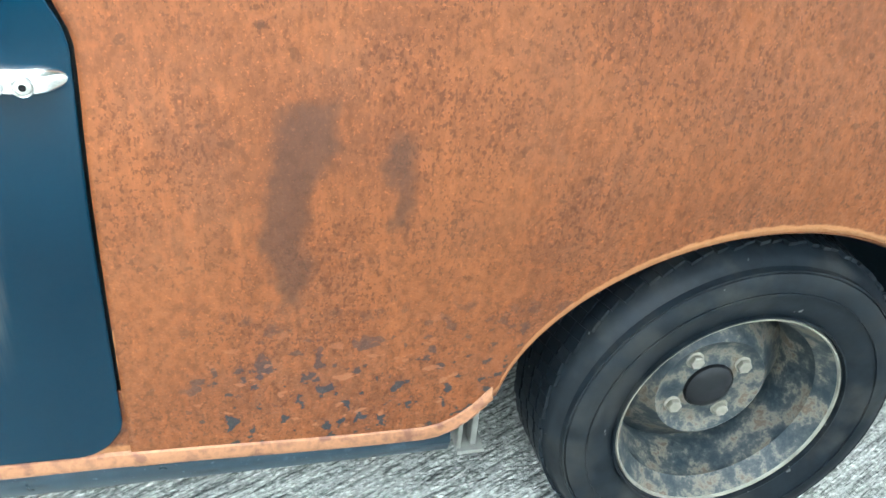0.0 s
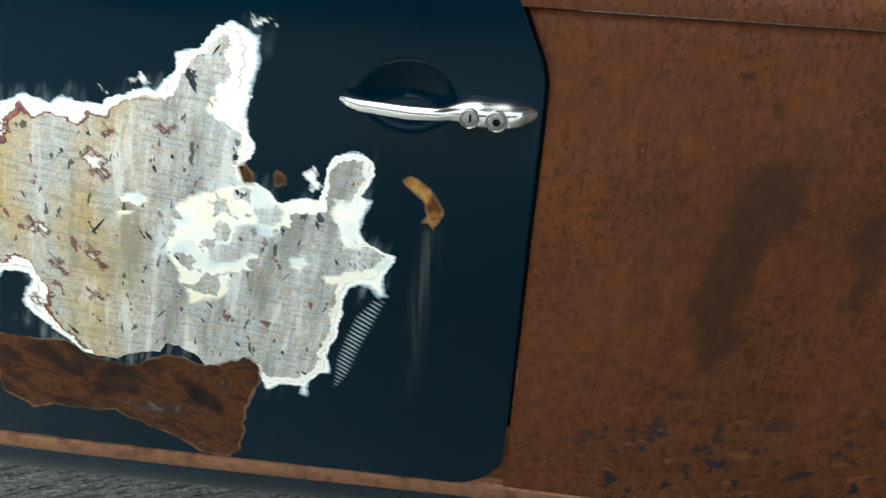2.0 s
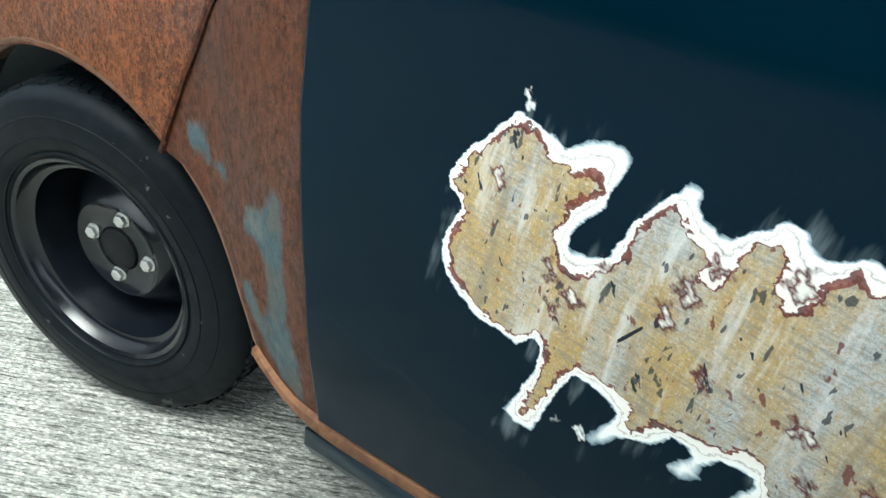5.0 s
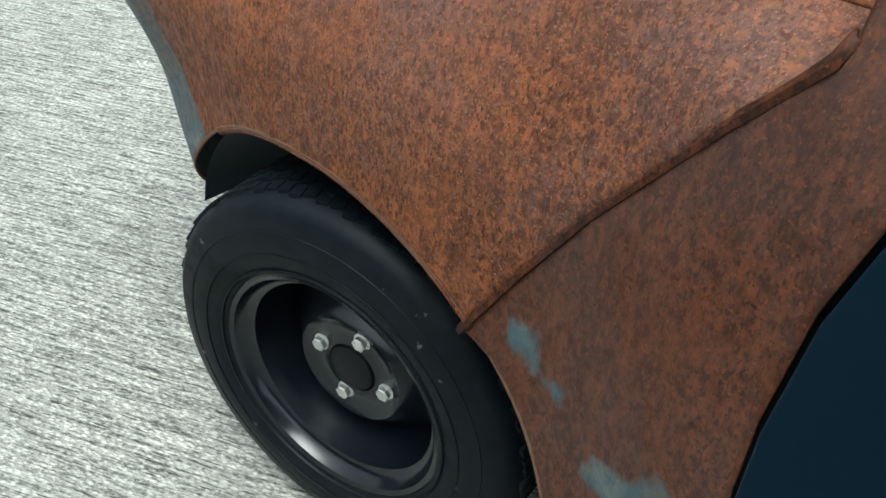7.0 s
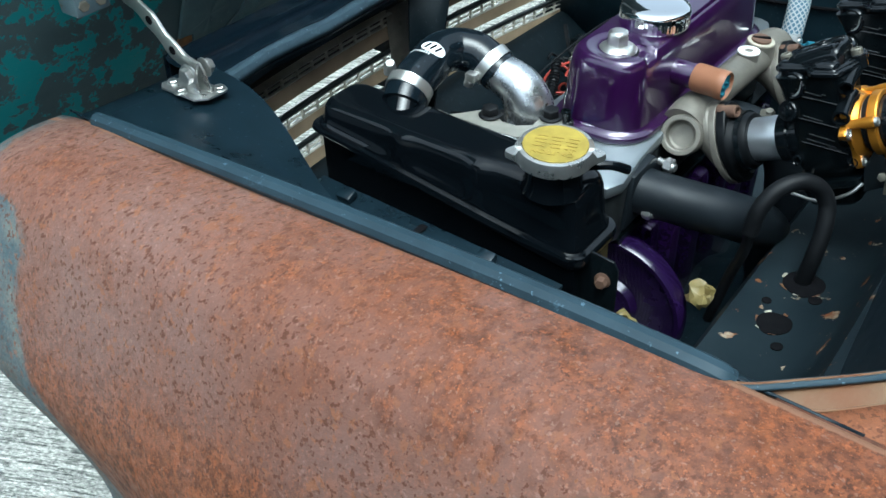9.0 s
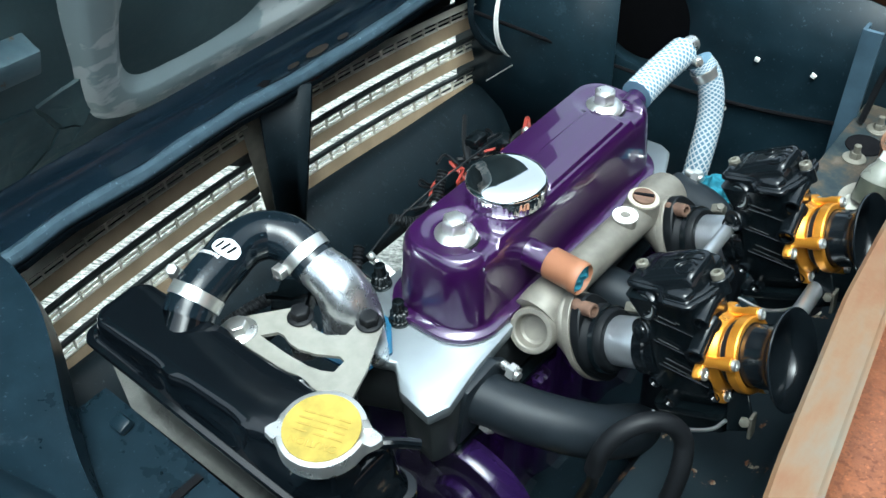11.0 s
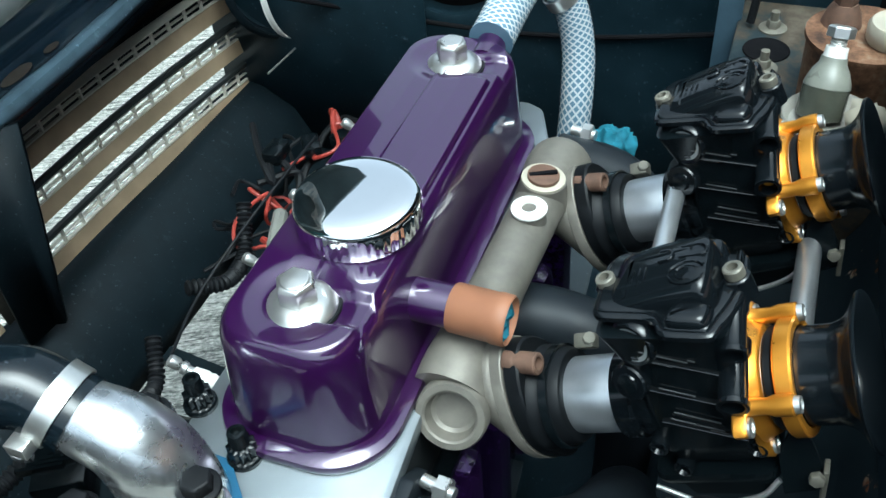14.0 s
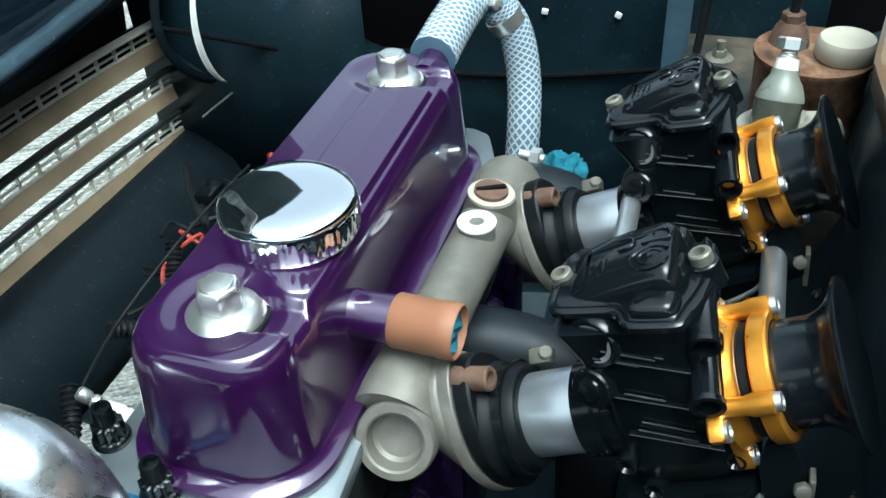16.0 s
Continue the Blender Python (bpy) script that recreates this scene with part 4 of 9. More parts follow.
# edge of the bare metal within it
BARE_TOP = [(-1.438, 0.636), (-1.415, 0.663), (-1.38, 0.698), (-1.365, 0.696), (-1.345, 0.681), (-1.328, 0.677), (-1.306, 0.685), (-1.303, 0.673), (-1.313, 0.663), (-1.327, 0.651), (-1.334, 0.627), (-1.328, 0.608), (-1.315, 0.603), (-1.293, 0.617), (-1.277, 0.633), (-1.273, 0.654), (-1.261, 0.671), (-1.247, 0.682), (-1.238, 0.676), (-1.232, 0.665), (-1.221, 0.659), (-1.216, 0.652), (-1.224, 0.641), (-1.213, 0.639), (-1.2, 0.659), (-1.197, 0.671), (-1.178, 0.685), (-1.172, 0.674), (-1.175, 0.651), (-1.167, 0.642), (-1.153, 0.65), (-1.146, 0.67), (-1.132, 0.68), (-1.122, 0.67), (-1.106, 0.68), (-1.093, 0.673), (-1.083, 0.668), (-1.074, 0.682), (-1.056, 0.679), (-1.049, 0.688), (-1.028, 0.696), (-1.01, 0.697), (-0.997, 0.698)]
BARE_REAR = [(-0.994, 0.71), (-0.984, 0.721), (-0.968, 0.738), (-0.957, 0.75), (-0.95, 0.754), (-0.947, 0.747), (-0.953, 0.737), (-0.949, 0.729), (-0.95, 0.718), (-0.962, 0.708), (-0.968, 0.699), (-0.967, 0.688), (-0.951, 0.681), (-0.944, 0.672), (-0.945, 0.656), (-0.95, 0.644), (-0.949, 0.631), (-0.935, 0.624), (-0.923, 0.612), (-0.913, 0.604), (-0.889, 0.607), (-0.872, 0.608), (-0.871, 0.623), (-0.866, 0.644), (-0.858, 0.656), (-0.848, 0.658), (-0.839, 0.655), (-0.84, 0.645), (-0.847, 0.629), (-0.852, 0.618), (-0.863, 0.61), (-0.861, 0.585), (-0.855, 0.57), (-0.838, 0.575), (-0.824, 0.567), (-0.832, 0.555), (-0.857, 0.545), (-0.865, 0.528), (-0.873, 0.5)]
BARE_LOW = [(-0.879, 0.464), (-0.887, 0.44), (-0.893, 0.422), (-0.913, 0.405), (-0.939, 0.403), (-0.947, 0.419), (-0.961, 0.42), (-0.983, 0.407), (-1.008, 0.404), (-1.027, 0.418), (-1.043, 0.424), (-1.085, 0.408), (-1.112, 0.407), (-1.128, 0.424), (-1.146, 0.449), (-1.156, 0.464), (-1.147, 0.491), (-1.151, 0.506), (-1.159, 0.522), (-1.17, 0.529), (-1.186, 0.521), (-1.204, 0.52), (-1.234, 0.512), (-1.258, 0.495), (-1.261, 0.519), (-1.272, 0.525), (-1.291, 0.529), (-1.306, 0.528), (-1.321, 0.513), (-1.334, 0.486), (-1.344, 0.463), (-1.355, 0.453), (-1.343, 0.487), (-1.332, 0.52), (-1.337, 0.539), (-1.345, 0.543), (-1.361, 0.529), (-1.381, 0.532), (-1.403, 0.535), (-1.419, 0.547), (-1.431, 0.558), (-1.436, 0.573), (-1.436, 0.586), (-1.418, 0.616), (-1.425, 0.625)]
# rust scab under the patch, rust chips, and blobs of cream filler
SCAB = [(-1.244, 0.389), (-1.23, 0.417), (-1.218, 0.429), (-1.199, 0.427), (-1.18, 0.428), (-1.143, 0.429), (-1.121, 0.409), (-1.086, 0.402), (-1.038, 0.424), (-1.005, 0.413), (-0.955, 0.43), (-0.946, 0.418), (-0.949, 0.392), (-0.964, 0.362), (-0.97, 0.335), (-0.982, 0.285), (-0.999, 0.269), (-1.027, 0.274), (-1.053, 0.295), (-1.083, 0.31), (-1.113, 0.329), (-1.158, 0.325), (-1.178, 0.327), (-1.206, 0.319), (-1.235, 0.345), (-1.231, 0.372)]
CHIPS = ([(-0.807, 0.643), (-0.801, 0.647), (-0.791, 0.646), (-0.78, 0.639), (-0.775, 0.626), (-0.769, 0.616), (-0.774, 0.605), (-0.779, 0.596), (-0.786, 0.603), (-0.794, 0.603), (-0.787, 0.613), (-0.79, 0.625), (-0.798, 0.632)],
         [(-0.948, 0.645), (-0.94, 0.648), (-0.935, 0.639), (-0.933, 0.627), (-0.942, 0.629)],
         [(-0.918, 0.639), (-0.912, 0.643), (-0.905, 0.64), (-0.906, 0.631), (-0.913, 0.624), (-0.918, 0.629)])
CREAMS = ([(-1.024, 0.551), (-1.019, 0.569), (-1.012, 0.581), (-1.011, 0.595), (-1.002, 0.608), (-0.98, 0.617), (-0.967, 0.625), (-0.948, 0.628), (-0.939, 0.629), (-0.926, 0.626), (-0.916, 0.613), (-0.918, 0.608), (-0.934, 0.604), (-0.931, 0.592), (-0.911, 0.594), (-0.91, 0.583), (-0.93, 0.576), (-0.935, 0.587), (-0.954, 0.584), (-0.958, 0.567), (-0.98, 0.556), (-0.977, 0.545), (-0.955, 0.553), (-0.936, 0.56), (-0.933, 0.553), (-0.945, 0.535), (-0.965, 0.523), (-0.968, 0.508), (-0.986, 0.499), (-1.007, 0.494), (-1.009, 0.511), (-1.013, 0.529), (-1.017, 0.543)],
          [(-1.067, 0.594), (-1.058, 0.606), (-1.038, 0.616), (-1.026, 0.608), (-1.034, 0.598), (-1.049, 0.587), (-1.059, 0.581)],
          [(-0.966, 0.7), (-0.941, 0.713), (-0.932, 0.705), (-0.936, 0.686), (-0.947, 0.681), (-0.961, 0.686), (-0.969, 0.691)],
          [(-0.868, 0.608), (-0.863, 0.62), (-0.848, 0.623), (-0.831, 0.623), (-0.839, 0.606), (-0.844, 0.589), (-0.84, 0.576), (-0.858, 0.571), (-0.862, 0.59)],
          [(-0.914, 0.592), (-0.908, 0.61), (-0.89, 0.619), (-0.875, 0.62), (-0.872, 0.61), (-0.889, 0.603), (-0.903, 0.584)],
          [(-0.908, 0.557), (-0.892, 0.562), (-0.889, 0.551), (-0.898, 0.538), (-0.908, 0.544)],
          [(-0.881, 0.539), (-0.857, 0.549), (-0.836, 0.552), (-0.814, 0.566), (-0.821, 0.546), (-0.839, 0.54), (-0.861, 0.531), (-0.877, 0.529)])
COMB = [(-0.874, 0.399), (-0.869, 0.436), (-0.86, 0.464), (-0.848, 0.495), (-0.831, 0.517), (-0.823, 0.516), (-0.836, 0.485), (-0.849, 0.454), (-0.862, 0.417)]
# islands of old paint left in the metal, and dabs outside it: x, z, half width, half height
ISLES = [(-1.229, 0.629, 0.007, 0.01), (-1.393, 0.653, 0.006, 0.005), (-1.072, 0.636, 0.008, 0.013), (-1.138, 0.565, 0.009, 0.007), (-1.209, 0.569, 0.003, 0.007), (-1.335, 0.598, 0.005, 0.008), (-1.317, 0.584, 0.008, 0.008), (-1.33, 0.567, 0.005, 0.006), (-1.241, 0.603, 0.003, 0.007), (-1.007, 0.672, 0.004, 0.002), (-1.16, 0.662, 0.01, 0.012), (-1.21, 0.652, 0.008, 0.006), (-1.09, 0.539, 0.004, 0.009), (-1.1, 0.492, 0.005, 0.005), (-1.291, 0.621, 0.004, 0.005), (-1.056, 0.666, 0.004, 0.004), (-1.16, 0.477, 0.004, 0.007), (-1.13, 0.525, 0.003, 0.006)]
DABS = [(-0.921, 0.767, 0.013, 0.004), (-1.053, 0.701, 0.006, 0.003), (-1.024, 0.713, 0.008, 0.005), (-0.882, 0.637, 0.008, 0.011), (-1.373, 0.716, 0.006, 0.007), (-1.171, 0.694, 0.006, 0.003), (-1.296, 0.466, 0.01, 0.006), (-1.321, 0.465, 0.002, 0.007)]


def inset_all(poly, px, pz):
    """Signed distance inside a closed outline for arrays of points: positive within."""
    best, inside = np.full(len(px), 9.0), np.zeros(len(px), bool)
    for (x0, z0), (x1, z1) in zip(poly, poly[1:] + poly[:1]):
        dx, dz = x1 - x0, z1 - z0
        t = np.clip(((px - x0) * dx + (pz - z0) * dz) / (dx * dx + dz * dz + 1e-12), 0, 1)
        best = np.minimum(best, np.hypot(px - x0 - t * dx, pz - z0 - t * dz))
        if z0 != z1:
            inside ^= ((z0 > pz) != (z1 > pz)) & (px < x0 + (pz - z0) / (z1 - z0) * dx)
    return np.where(inside, best, -best)


def paint_all(ob, name, values):
    ob.data.attributes.new(name, "FLOAT", "POINT").data.foreach_set("value", np.asarray(values, dtype=np.float32))


co = np.zeros(len(door.data.vertices) * 3, dtype=np.float32)
door.data.vertices.foreach_get("co", co)
dx_, dz_ = co[0::3].astype(float), co[2::3].astype(float)
PATCH = PATCH_TOP + PATCH_REAR + PATCH_LOW + PATCH_FRONT
paint_all(door, "patch", inset_all(PATCH, dx_, dz_))
paint_all(door, "bare", inset_all(BARE_TOP + BARE_REAR + BARE_LOW, dx_, dz_))
paint_all(door, "smear", np.maximum(inset_all(PATCH, dx_ - 0.004, dz_ - 0.010), inset_all(PATCH, dx_ + 0.010, dz_ + 0.022)))
paint_all(door, "comb", inset_all(COMB, dx_, dz_))
paint_all(door, "scab", np.maximum.reduce([inset_all(q, dx_, dz_) for q in (SCAB, *CHIPS)]))
paint_all(door, "cream", np.maximum.reduce([inset_all(q, dx_, dz_) for q in CREAMS]))
wx = dx_ + 0.0030 * np.sin(dz_ * 420 + dx_ * 160) + 0.0018 * np.sin(dz_ * 900 - dx_ * 700)
wz = dz_ + 0.0030 * np.sin(dx_ * 390 - dz_ * 210 + 1) + 0.0018 * np.sin(dx_ * 1000 + dz_ * 600)
for nm, spots, k in (("isle", ISLES, 0.78), ("dab", DABS, 1.0)):
    paint_all(door, nm, np.maximum.reduce([min(w, h) * k * (1 - np.hypot((wx - x + (wz - z) * 0.25) / (w * k), (wz - z) / (h * k))) for x, z, w, h in spots]))
paint(door, "chip", lambda c: 1.0 if c.x > -0.87 else 0.0)
paint(door, "cold", lambda c: step(-1.12, -1.0, c.x + 0.25 * (0.55 - c.z)))
paint(door, "run", lambda c: max(0.0, 1 - abs(c.x + 0.782 + 0.10 * (0.59 - c.z)) / 0.013) * step(0.36, 0.55, c.z) * step(0.605, 0.59, c.z))

# door handle
HALF = [(-0.857, 0.0006), (-0.8555, 0.0028), (-0.851, 0.0042), (-0.84, 0.0050), (-0.80, 0.0057), (-0.776, 0.0052), (-0.769, 0.0058), (-0.763, 0.0080), (-0.756, 0.0100), (-0.748, 0.0110), (-0.734, 0.0113), (-0.722, 0.0111), (-0.712, 0.0098), (-0.705, 0.0070), (-0.701, 0.0038), (-0.6993, 0.0004)]
MID_Z = [(-0.857, 0.7157), (-0.81, 0.7140), (-0.77, 0.7122), (-0.75, 0.7098), (-0.735, 0.7082), (-0.70, 0.7080)]
MID_Y = [(-0.857, -0.032), (-0.84, -0.040), (-0.80, -0.044), (-0.775, -0.040), (-0.762, -0.029), (-0.75, -0.025), (-0.72, -0.022), (-0.70, -0.016)]
DEEP = [(-0.857, 0.001), (-0.85, 0.0045), (-0.80, 0.0055), (-0.772, 0.0058), (-0.76, 0.011), (-0.745, 0.0135), (-0.715, 0.011), (-0.70, 0.002)]
bm = bmesh.new()
rows = []
for x in dense(-0.857, -0.6993, 64):
    h, zc, yc, dp = table(HALF, x), table(MID_Z, x), table(MID_Y, x), table(DEEP, x)
    rows.append([(x, yc + dp * math.copysign(abs(math.cos(a)) ** 0.75, math.cos(a)), zc + h * math.sin(a)) for a in [2 * math.pi * k / 24 for k in range(24)]])
vs = add_grid(bm, rows, close_v=True)
bm.faces.new(vs[0])
bm.faces.new(vs[-1])
handle = part("handle", bm, M_HANDLE, door, "chromed pull handle with an oval end", sharp=60)
for x, r, zc in ((-0.7535, 0.0080, 0.7098), (-0.7325, 0.0086, 0.7078)):
    bm = bmesh.new()
    add_lathe(bm, [(-0.004, r), (0.0012, r), (0.0018, r * 0.93), (0.0012, r * 0.86), (0.0004, r * 0.80), (0.0010, r * 0.74), (0.0016, r * 0.55), (0.0018, 0.0005)], (x, -0.0385 if x < -0.74 else -0.0360, zc), (0, -1, 0), 28)
    lk = part("lock", bm, M_LOCK, handle, "round key lock")
    bm = bmesh.new()
    if x < -0.74:
        add_box(bm, (x + 0.0006, -0.0405, zc + 0.0012), (0.0018, 0.0012, 0.0062))
    else:
        add_lathe(bm, [(0, r * 0.36), (0.0004, r * 0.34), (0.0004, 0.0002)], (x, -0.0380, zc), (0, -1, 0), 16, False)
    part("keyhole", bm, M_FIN, lk)

# door shut: dark jamb behind the gap
bm = bmesh.new()
add_box(bm, (-0.70, 0.03, 0.56), (0.05, 0.02, 0.66))
part("door_jamb", bm, M_BAYDARK, car)
bm = bmesh.new()
add_prism(bm, [(-1.70, 0.27), (-1.56, 0.27), (-1.50, 0.90), (-1.66, 0.90)], (0, 0.150, 0), (1, 0, 0), (0, 0, 1), 0.03)
part("door_jamb", bm, M_BAYDARK, car)

# quarter skin turning under the door's rear corner
bm = bmesh.new()
add_grid(bm, [[(x, side_y(x, z) + 0.0005, z) for z in spread(0.246, 0.36, 8)] for x in spread(-0.775, -0.692, 12)])
corner_q = part("quarter_corner", bm, M_QUARTER, car, "rusty skin below the door corner", thick=0.003)
paint(corner_q, "edge", lambda c: step(0.30, 0.27, c.z) * 0.6)
paint(corner_q, "low", lambda c: 0.3)

# sill flange and sill
bm = bmesh.new()
rows = []
for x in spread(-0.292, -1.765, 74):
    z = 0.256 + 0.006 * step(-0.9, -1.6, x) - 0.010 * step(-0.75, -0.4, x) + (quarter_low(x) - 0.238 if x > -0.375 else 0.0)
    if x < -1.655:
        z += 0.036 * (max(0.0, -1.66 - x) / 0.112) ** 2
    y = (side_y(x, z) if x > -1.60 else pillar_y(x, z)) - 0.005
    thin = 1.0 - 0.55 * step(-1.64, -1.70, x)
    rows.append([(x, y + a, z + b * thin) for a, b in ((0.014, 0.009), (0.003, 0.009), (0.0, 0.0065), (-0.0015, -0.004), (0.0005, -0.0085), (0.014, -0.010))])
add_grid(bm, rows)
part("sill_flange", bm, M_EDGE, car, "rusty folded seam under the door", thick=0.003)
bm = bmesh.new()
add_grid(bm, [[(x, y, z) for y, z in ((0.014, 0.246), (0.01, 0.225), (0.016, 0.21), (0.06, 0.19), (0.2, 0.185))] for x in spread(-0.335, -1.66, 10)])
part("sill", bm, M_BAYBLUE, car, "dark blue painted sill", thick=0.004)
bm = bmesh.new()
add_box(bm, (-0.30, 0.05, 0.185), (0.035, 0.05, 0.006))
add_box(bm, (-0.295, 0.045, 0.22), (0.008, 0.02, 0.08))
add_box(bm, (-0.315, 0.05, 0.215), (0.006, 0.04, 0.06))
bevel(bm, 0.001)
part("jacking_bracket", bm, M_GREYBRKT, car, "grey steel jacking bracket")
bm = bmesh.new()
add_box(bm, (-0.3, 0.75, 0.2), (2.4, 1.1, 0.02))
part("floor_pan", bm, M_BAYDARK, car)

# pillar panel between door and wing
SEAM = [(0.50, -1.925), (0.60, -1.865), (0.69, -1.806), (0.80, -1.72), (0.87, -1.66)]


def pillar_front(z):
    if z < 0.503:
        t = (z - FRONT[1]) / FR[1]
        return FRONT[0] + FR[0] * math.sqrt(max(0, 1 - t * t)) if z > 0.3 else -1.775 - 0.0
    return table(SEAM, z)


bm = bmesh.new()
rows = []
for z in spread(0.262, 0.905, 64):
    a = table(FRONT_EDGE, z) - 0.006
    b = pillar_front(z)
    if z < 0.3:
        b = lerp(-1.66, -1.772, math.sqrt(max(0.0, (z - 0.262) / 0.038)))
    rows.append([(x, pillar_y(x, z), z) for x in spread(a, b, 22)])
add_grid(bm, rows)
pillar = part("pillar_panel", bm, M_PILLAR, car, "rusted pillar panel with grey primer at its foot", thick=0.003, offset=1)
PRIMER_FOOT = [(-1.683, 0.541), (-1.667, 0.536), (-1.664, 0.486), (-1.663, 0.387), (-1.667, 0.282), (-1.702, 0.272), (-1.737, 0.305), (-1.768, 0.356), (-1.776, 0.393), (-1.754, 0.393), (-1.736, 0.37), (-1.717, 0.374), (-1.704, 0.428), (-1.717, 0.459), (-1.75, 0.466), (-1.739, 0.491), (-1.706, 0.505)]
PRIMER_TOP = [(-1.863, 0.546), (-1.833, 0.566), (-1.822, 0.521), (-1.796, 0.522), (-1.793, 0.499), (-1.837, 0.508), (-1.867, 0.52)]
paint(pillar, "primer", lambda c: 0.5 + 14 * max(-0.035, min(0.035, max(inset(PRIMER_FOOT, c.x, c.z), inset(PRIMER_TOP, c.x, c.z) - 0.004))))
paint(pillar, "pits", lambda c: 0.12)
paint(pillar, "bare", lambda c: 0.2)
paint(pillar, "edge", lambda c: max(0.0, 1 - abs(c.x - pillar_front(c.z)) / 0.015 if c.z < 0.5 else 0, 1 - abs(c.x - table(FRONT_EDGE, c.z)) / 0.012))

# front wing
wing_line = [tuple(p) for p in smooth_path([(0, y, z) for y, z in WING], 6)]


def wing_low(x):
    if abs(x - FRONT[0]) < FR[0] * 0.999:
        return arch_z(x, FRONT, FR)
    return 0.30


def wing_rear(z):
    return table(SEAM, z) if z > 0.5 else -1.93


def wing_point(u, p):
    """u from the rear seam (0) to the nose (1) at section point p."""
    _, y, z = p
    xn, xr = table(NOSE, z), wing_rear(z)
    top = step(0.80, 0.895, z)
    turn, amp = lerp(0.17, 0.20, top), lerp(0.16, 0.05, top)
    fall = 0.0
    if u < 0.7:
        x = lerp(xr, xn + turn, u / 0.7)
        dy = 0.0
    else:
        a = (u - 0.7) / 0.3 * math.pi / 2
        x = xn + turn - turn * math.sin(a)
        dy = amp * (1 - math.cos(a))
        fall = 0.10 * top * (1 - math.cos(a))
    dy += 0.05 * step(-2.15, -2.6, x) * step(0.75, 0.5, z)
    if z < 0.882:
        dy += (pillar_y(x, z) - table(WING_Z, z)) * step(0.882, 0.80, z)
    zz = z - 0.045 * step(-1.9, -2.65, x) * step(0.5, 0.88, z) - fall
    return x, y + dy, zz


bm = bmesh.new()
rows = []
for u in [0.7 * i / 90 for i in range(91)] + [0.7 + 0.3 * i / 24 for i in range(1, 25)]:
    pts = [wing_point(u, p) for p in wing_line if p[2] > 0.30]
    # start the column where it crosses the arch
    k = next(i for i, q in enumerate(pts) if q[2] > wing_low(q[0]))
    col = [tuple(q) for q in pts[k:]]
    if k:
        a, b = Vector(pts[k - 1]), Vector(pts[k])
        lo, hi = 0.0, 1.0
        for _ in range(24):
            mid = (lo + hi) / 2
            q = a.lerp(b, mid)
            lo, hi = (lo, mid) if q.z > wing_low(q.x) else (mid, hi)
        col = [tuple(a.lerp(b, hi))] + col
    else:
        xa = col[0][0]
        col = [(xa, wing_point(u, (0, table(WING_Z, wing_low(xa)), wing_low(xa)))[1], wing_low(xa))] + col
    # even steps along the column
    out, seg = [], [0.0]
    for a, b in zip(col, col[1:]):
        seg.append(seg[-1] + (Vector(b) - Vector(a)).length)
    for j in range(57):
        s = seg[-1] * j / 56
        i = max(i for i in range(len(seg)) if seg[i] <= s + 1e-9)
        i = min(i, len(col) - 2)
        out.append(Vector(col[i]).lerp(Vector(col[i + 1]), (s - seg[i]) / max(1e-9, seg[i + 1] - seg[i])))
    rows.append(out)
add_grid(bm, rows)
wing = part("front_wing", bm, M_WING, car, "rusted front wing with grey primer round the nose", thick=0.003, offset=1)
paint(wing, "primer", lambda c: 1.2 * step(0.30, 0.14, c.x - table(NOSE, c.z)) * step(0.862, 0.80, c.z))
paint(wing, "pits", lambda c: 0.35 + 0.65 * step(0.45, 0.72, c.z))
# mauve fades downwards and rearwards, standing partly for the fall of light
paint(wing, "bare", lambda c: (0.25 * step(0.55, 0.75, c.z) + 0.75 * step(0.74, 0.87, c.z + 0.075 * step(-1.9, -2.5, c.x))) * (0.35 + 0.65 * step(-1.82, -2.10, c.x)))
paint(wing, "edge", lambda c: max(0.0, 1 - abs(c.z - wing_low(c.x)) / 0.015, 1 - abs(c.y - 0.254) / 0.012))
bm = bmesh.new()
rows = []
for z in spread(0.5, 0.88, 24):
    x = table(SEAM, z) if z < 0.87 else -1.66
    y = pillar_y(x, z)
    w = 0.8 + 0.5 * noise.noise((z * 40, 0, 0))
    rows.append([(x - 0.005 * w, y + 0.001, z + 0.002), (x - 0.001, y - 0.0055 * w, z), (x + 0.003, y - 0.005 * w, z - 0.003), (x + 0.005, y + 0.003, z - 0.004)])
add_grid(bm, rows)
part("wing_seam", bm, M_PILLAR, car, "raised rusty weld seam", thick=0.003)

# scuttle with rolled edge
OPEN = [(0.25, -1.962), (0.261, -1.950), (0.282, -1.925), (0.305, -1.901), (0.324, -1.882), (0.34, -1.880), (0.383, -1.891), (0.437, -1.903), (0.60, -1.929), (0.77, -1.950), (0.95, -1.960), (1.10, -1.935), (1.2, -1.90)]


def scuttle_z(x, y):
    return 0.89 + 0.012 * step(0.25, 0.7, y) - 0.012 * step(0.8, 1.2, y) + 0.02 * (x + 1.95)


bm = bmesh.new()
rows = []
for y in spread(0.245, 1.2, 60):
    x0 = table(OPEN, y)
    rows.append([(x, y, scuttle_z(x, y) - 0.02 * step(0.29, 0.15, y)) for x in spread(x0 + 0.034, -1.60, 14)])
add_grid(bm, rows)
part("scuttle_panel", bm, M_RUST, car, "orange rusted scuttle panel behind the engine bay", thick=0.003)
bm = bmesh.new()
rows = []
for y in spread(0.235, 0.36, 26)[:-1] + spread(0.36, 1.2, 50):
    x0 = table(OPEN, y)
    z = scuttle_z(x0, y)
    rows.append([(x0 + 0.002, y, z - 0.02), (x0, y, z - 0.002), (x0 + 0.003, y, z + 0.001), (x0 + 0.03, y, z - 0.002), (x0 + 0.034, y, z + 0.001)])
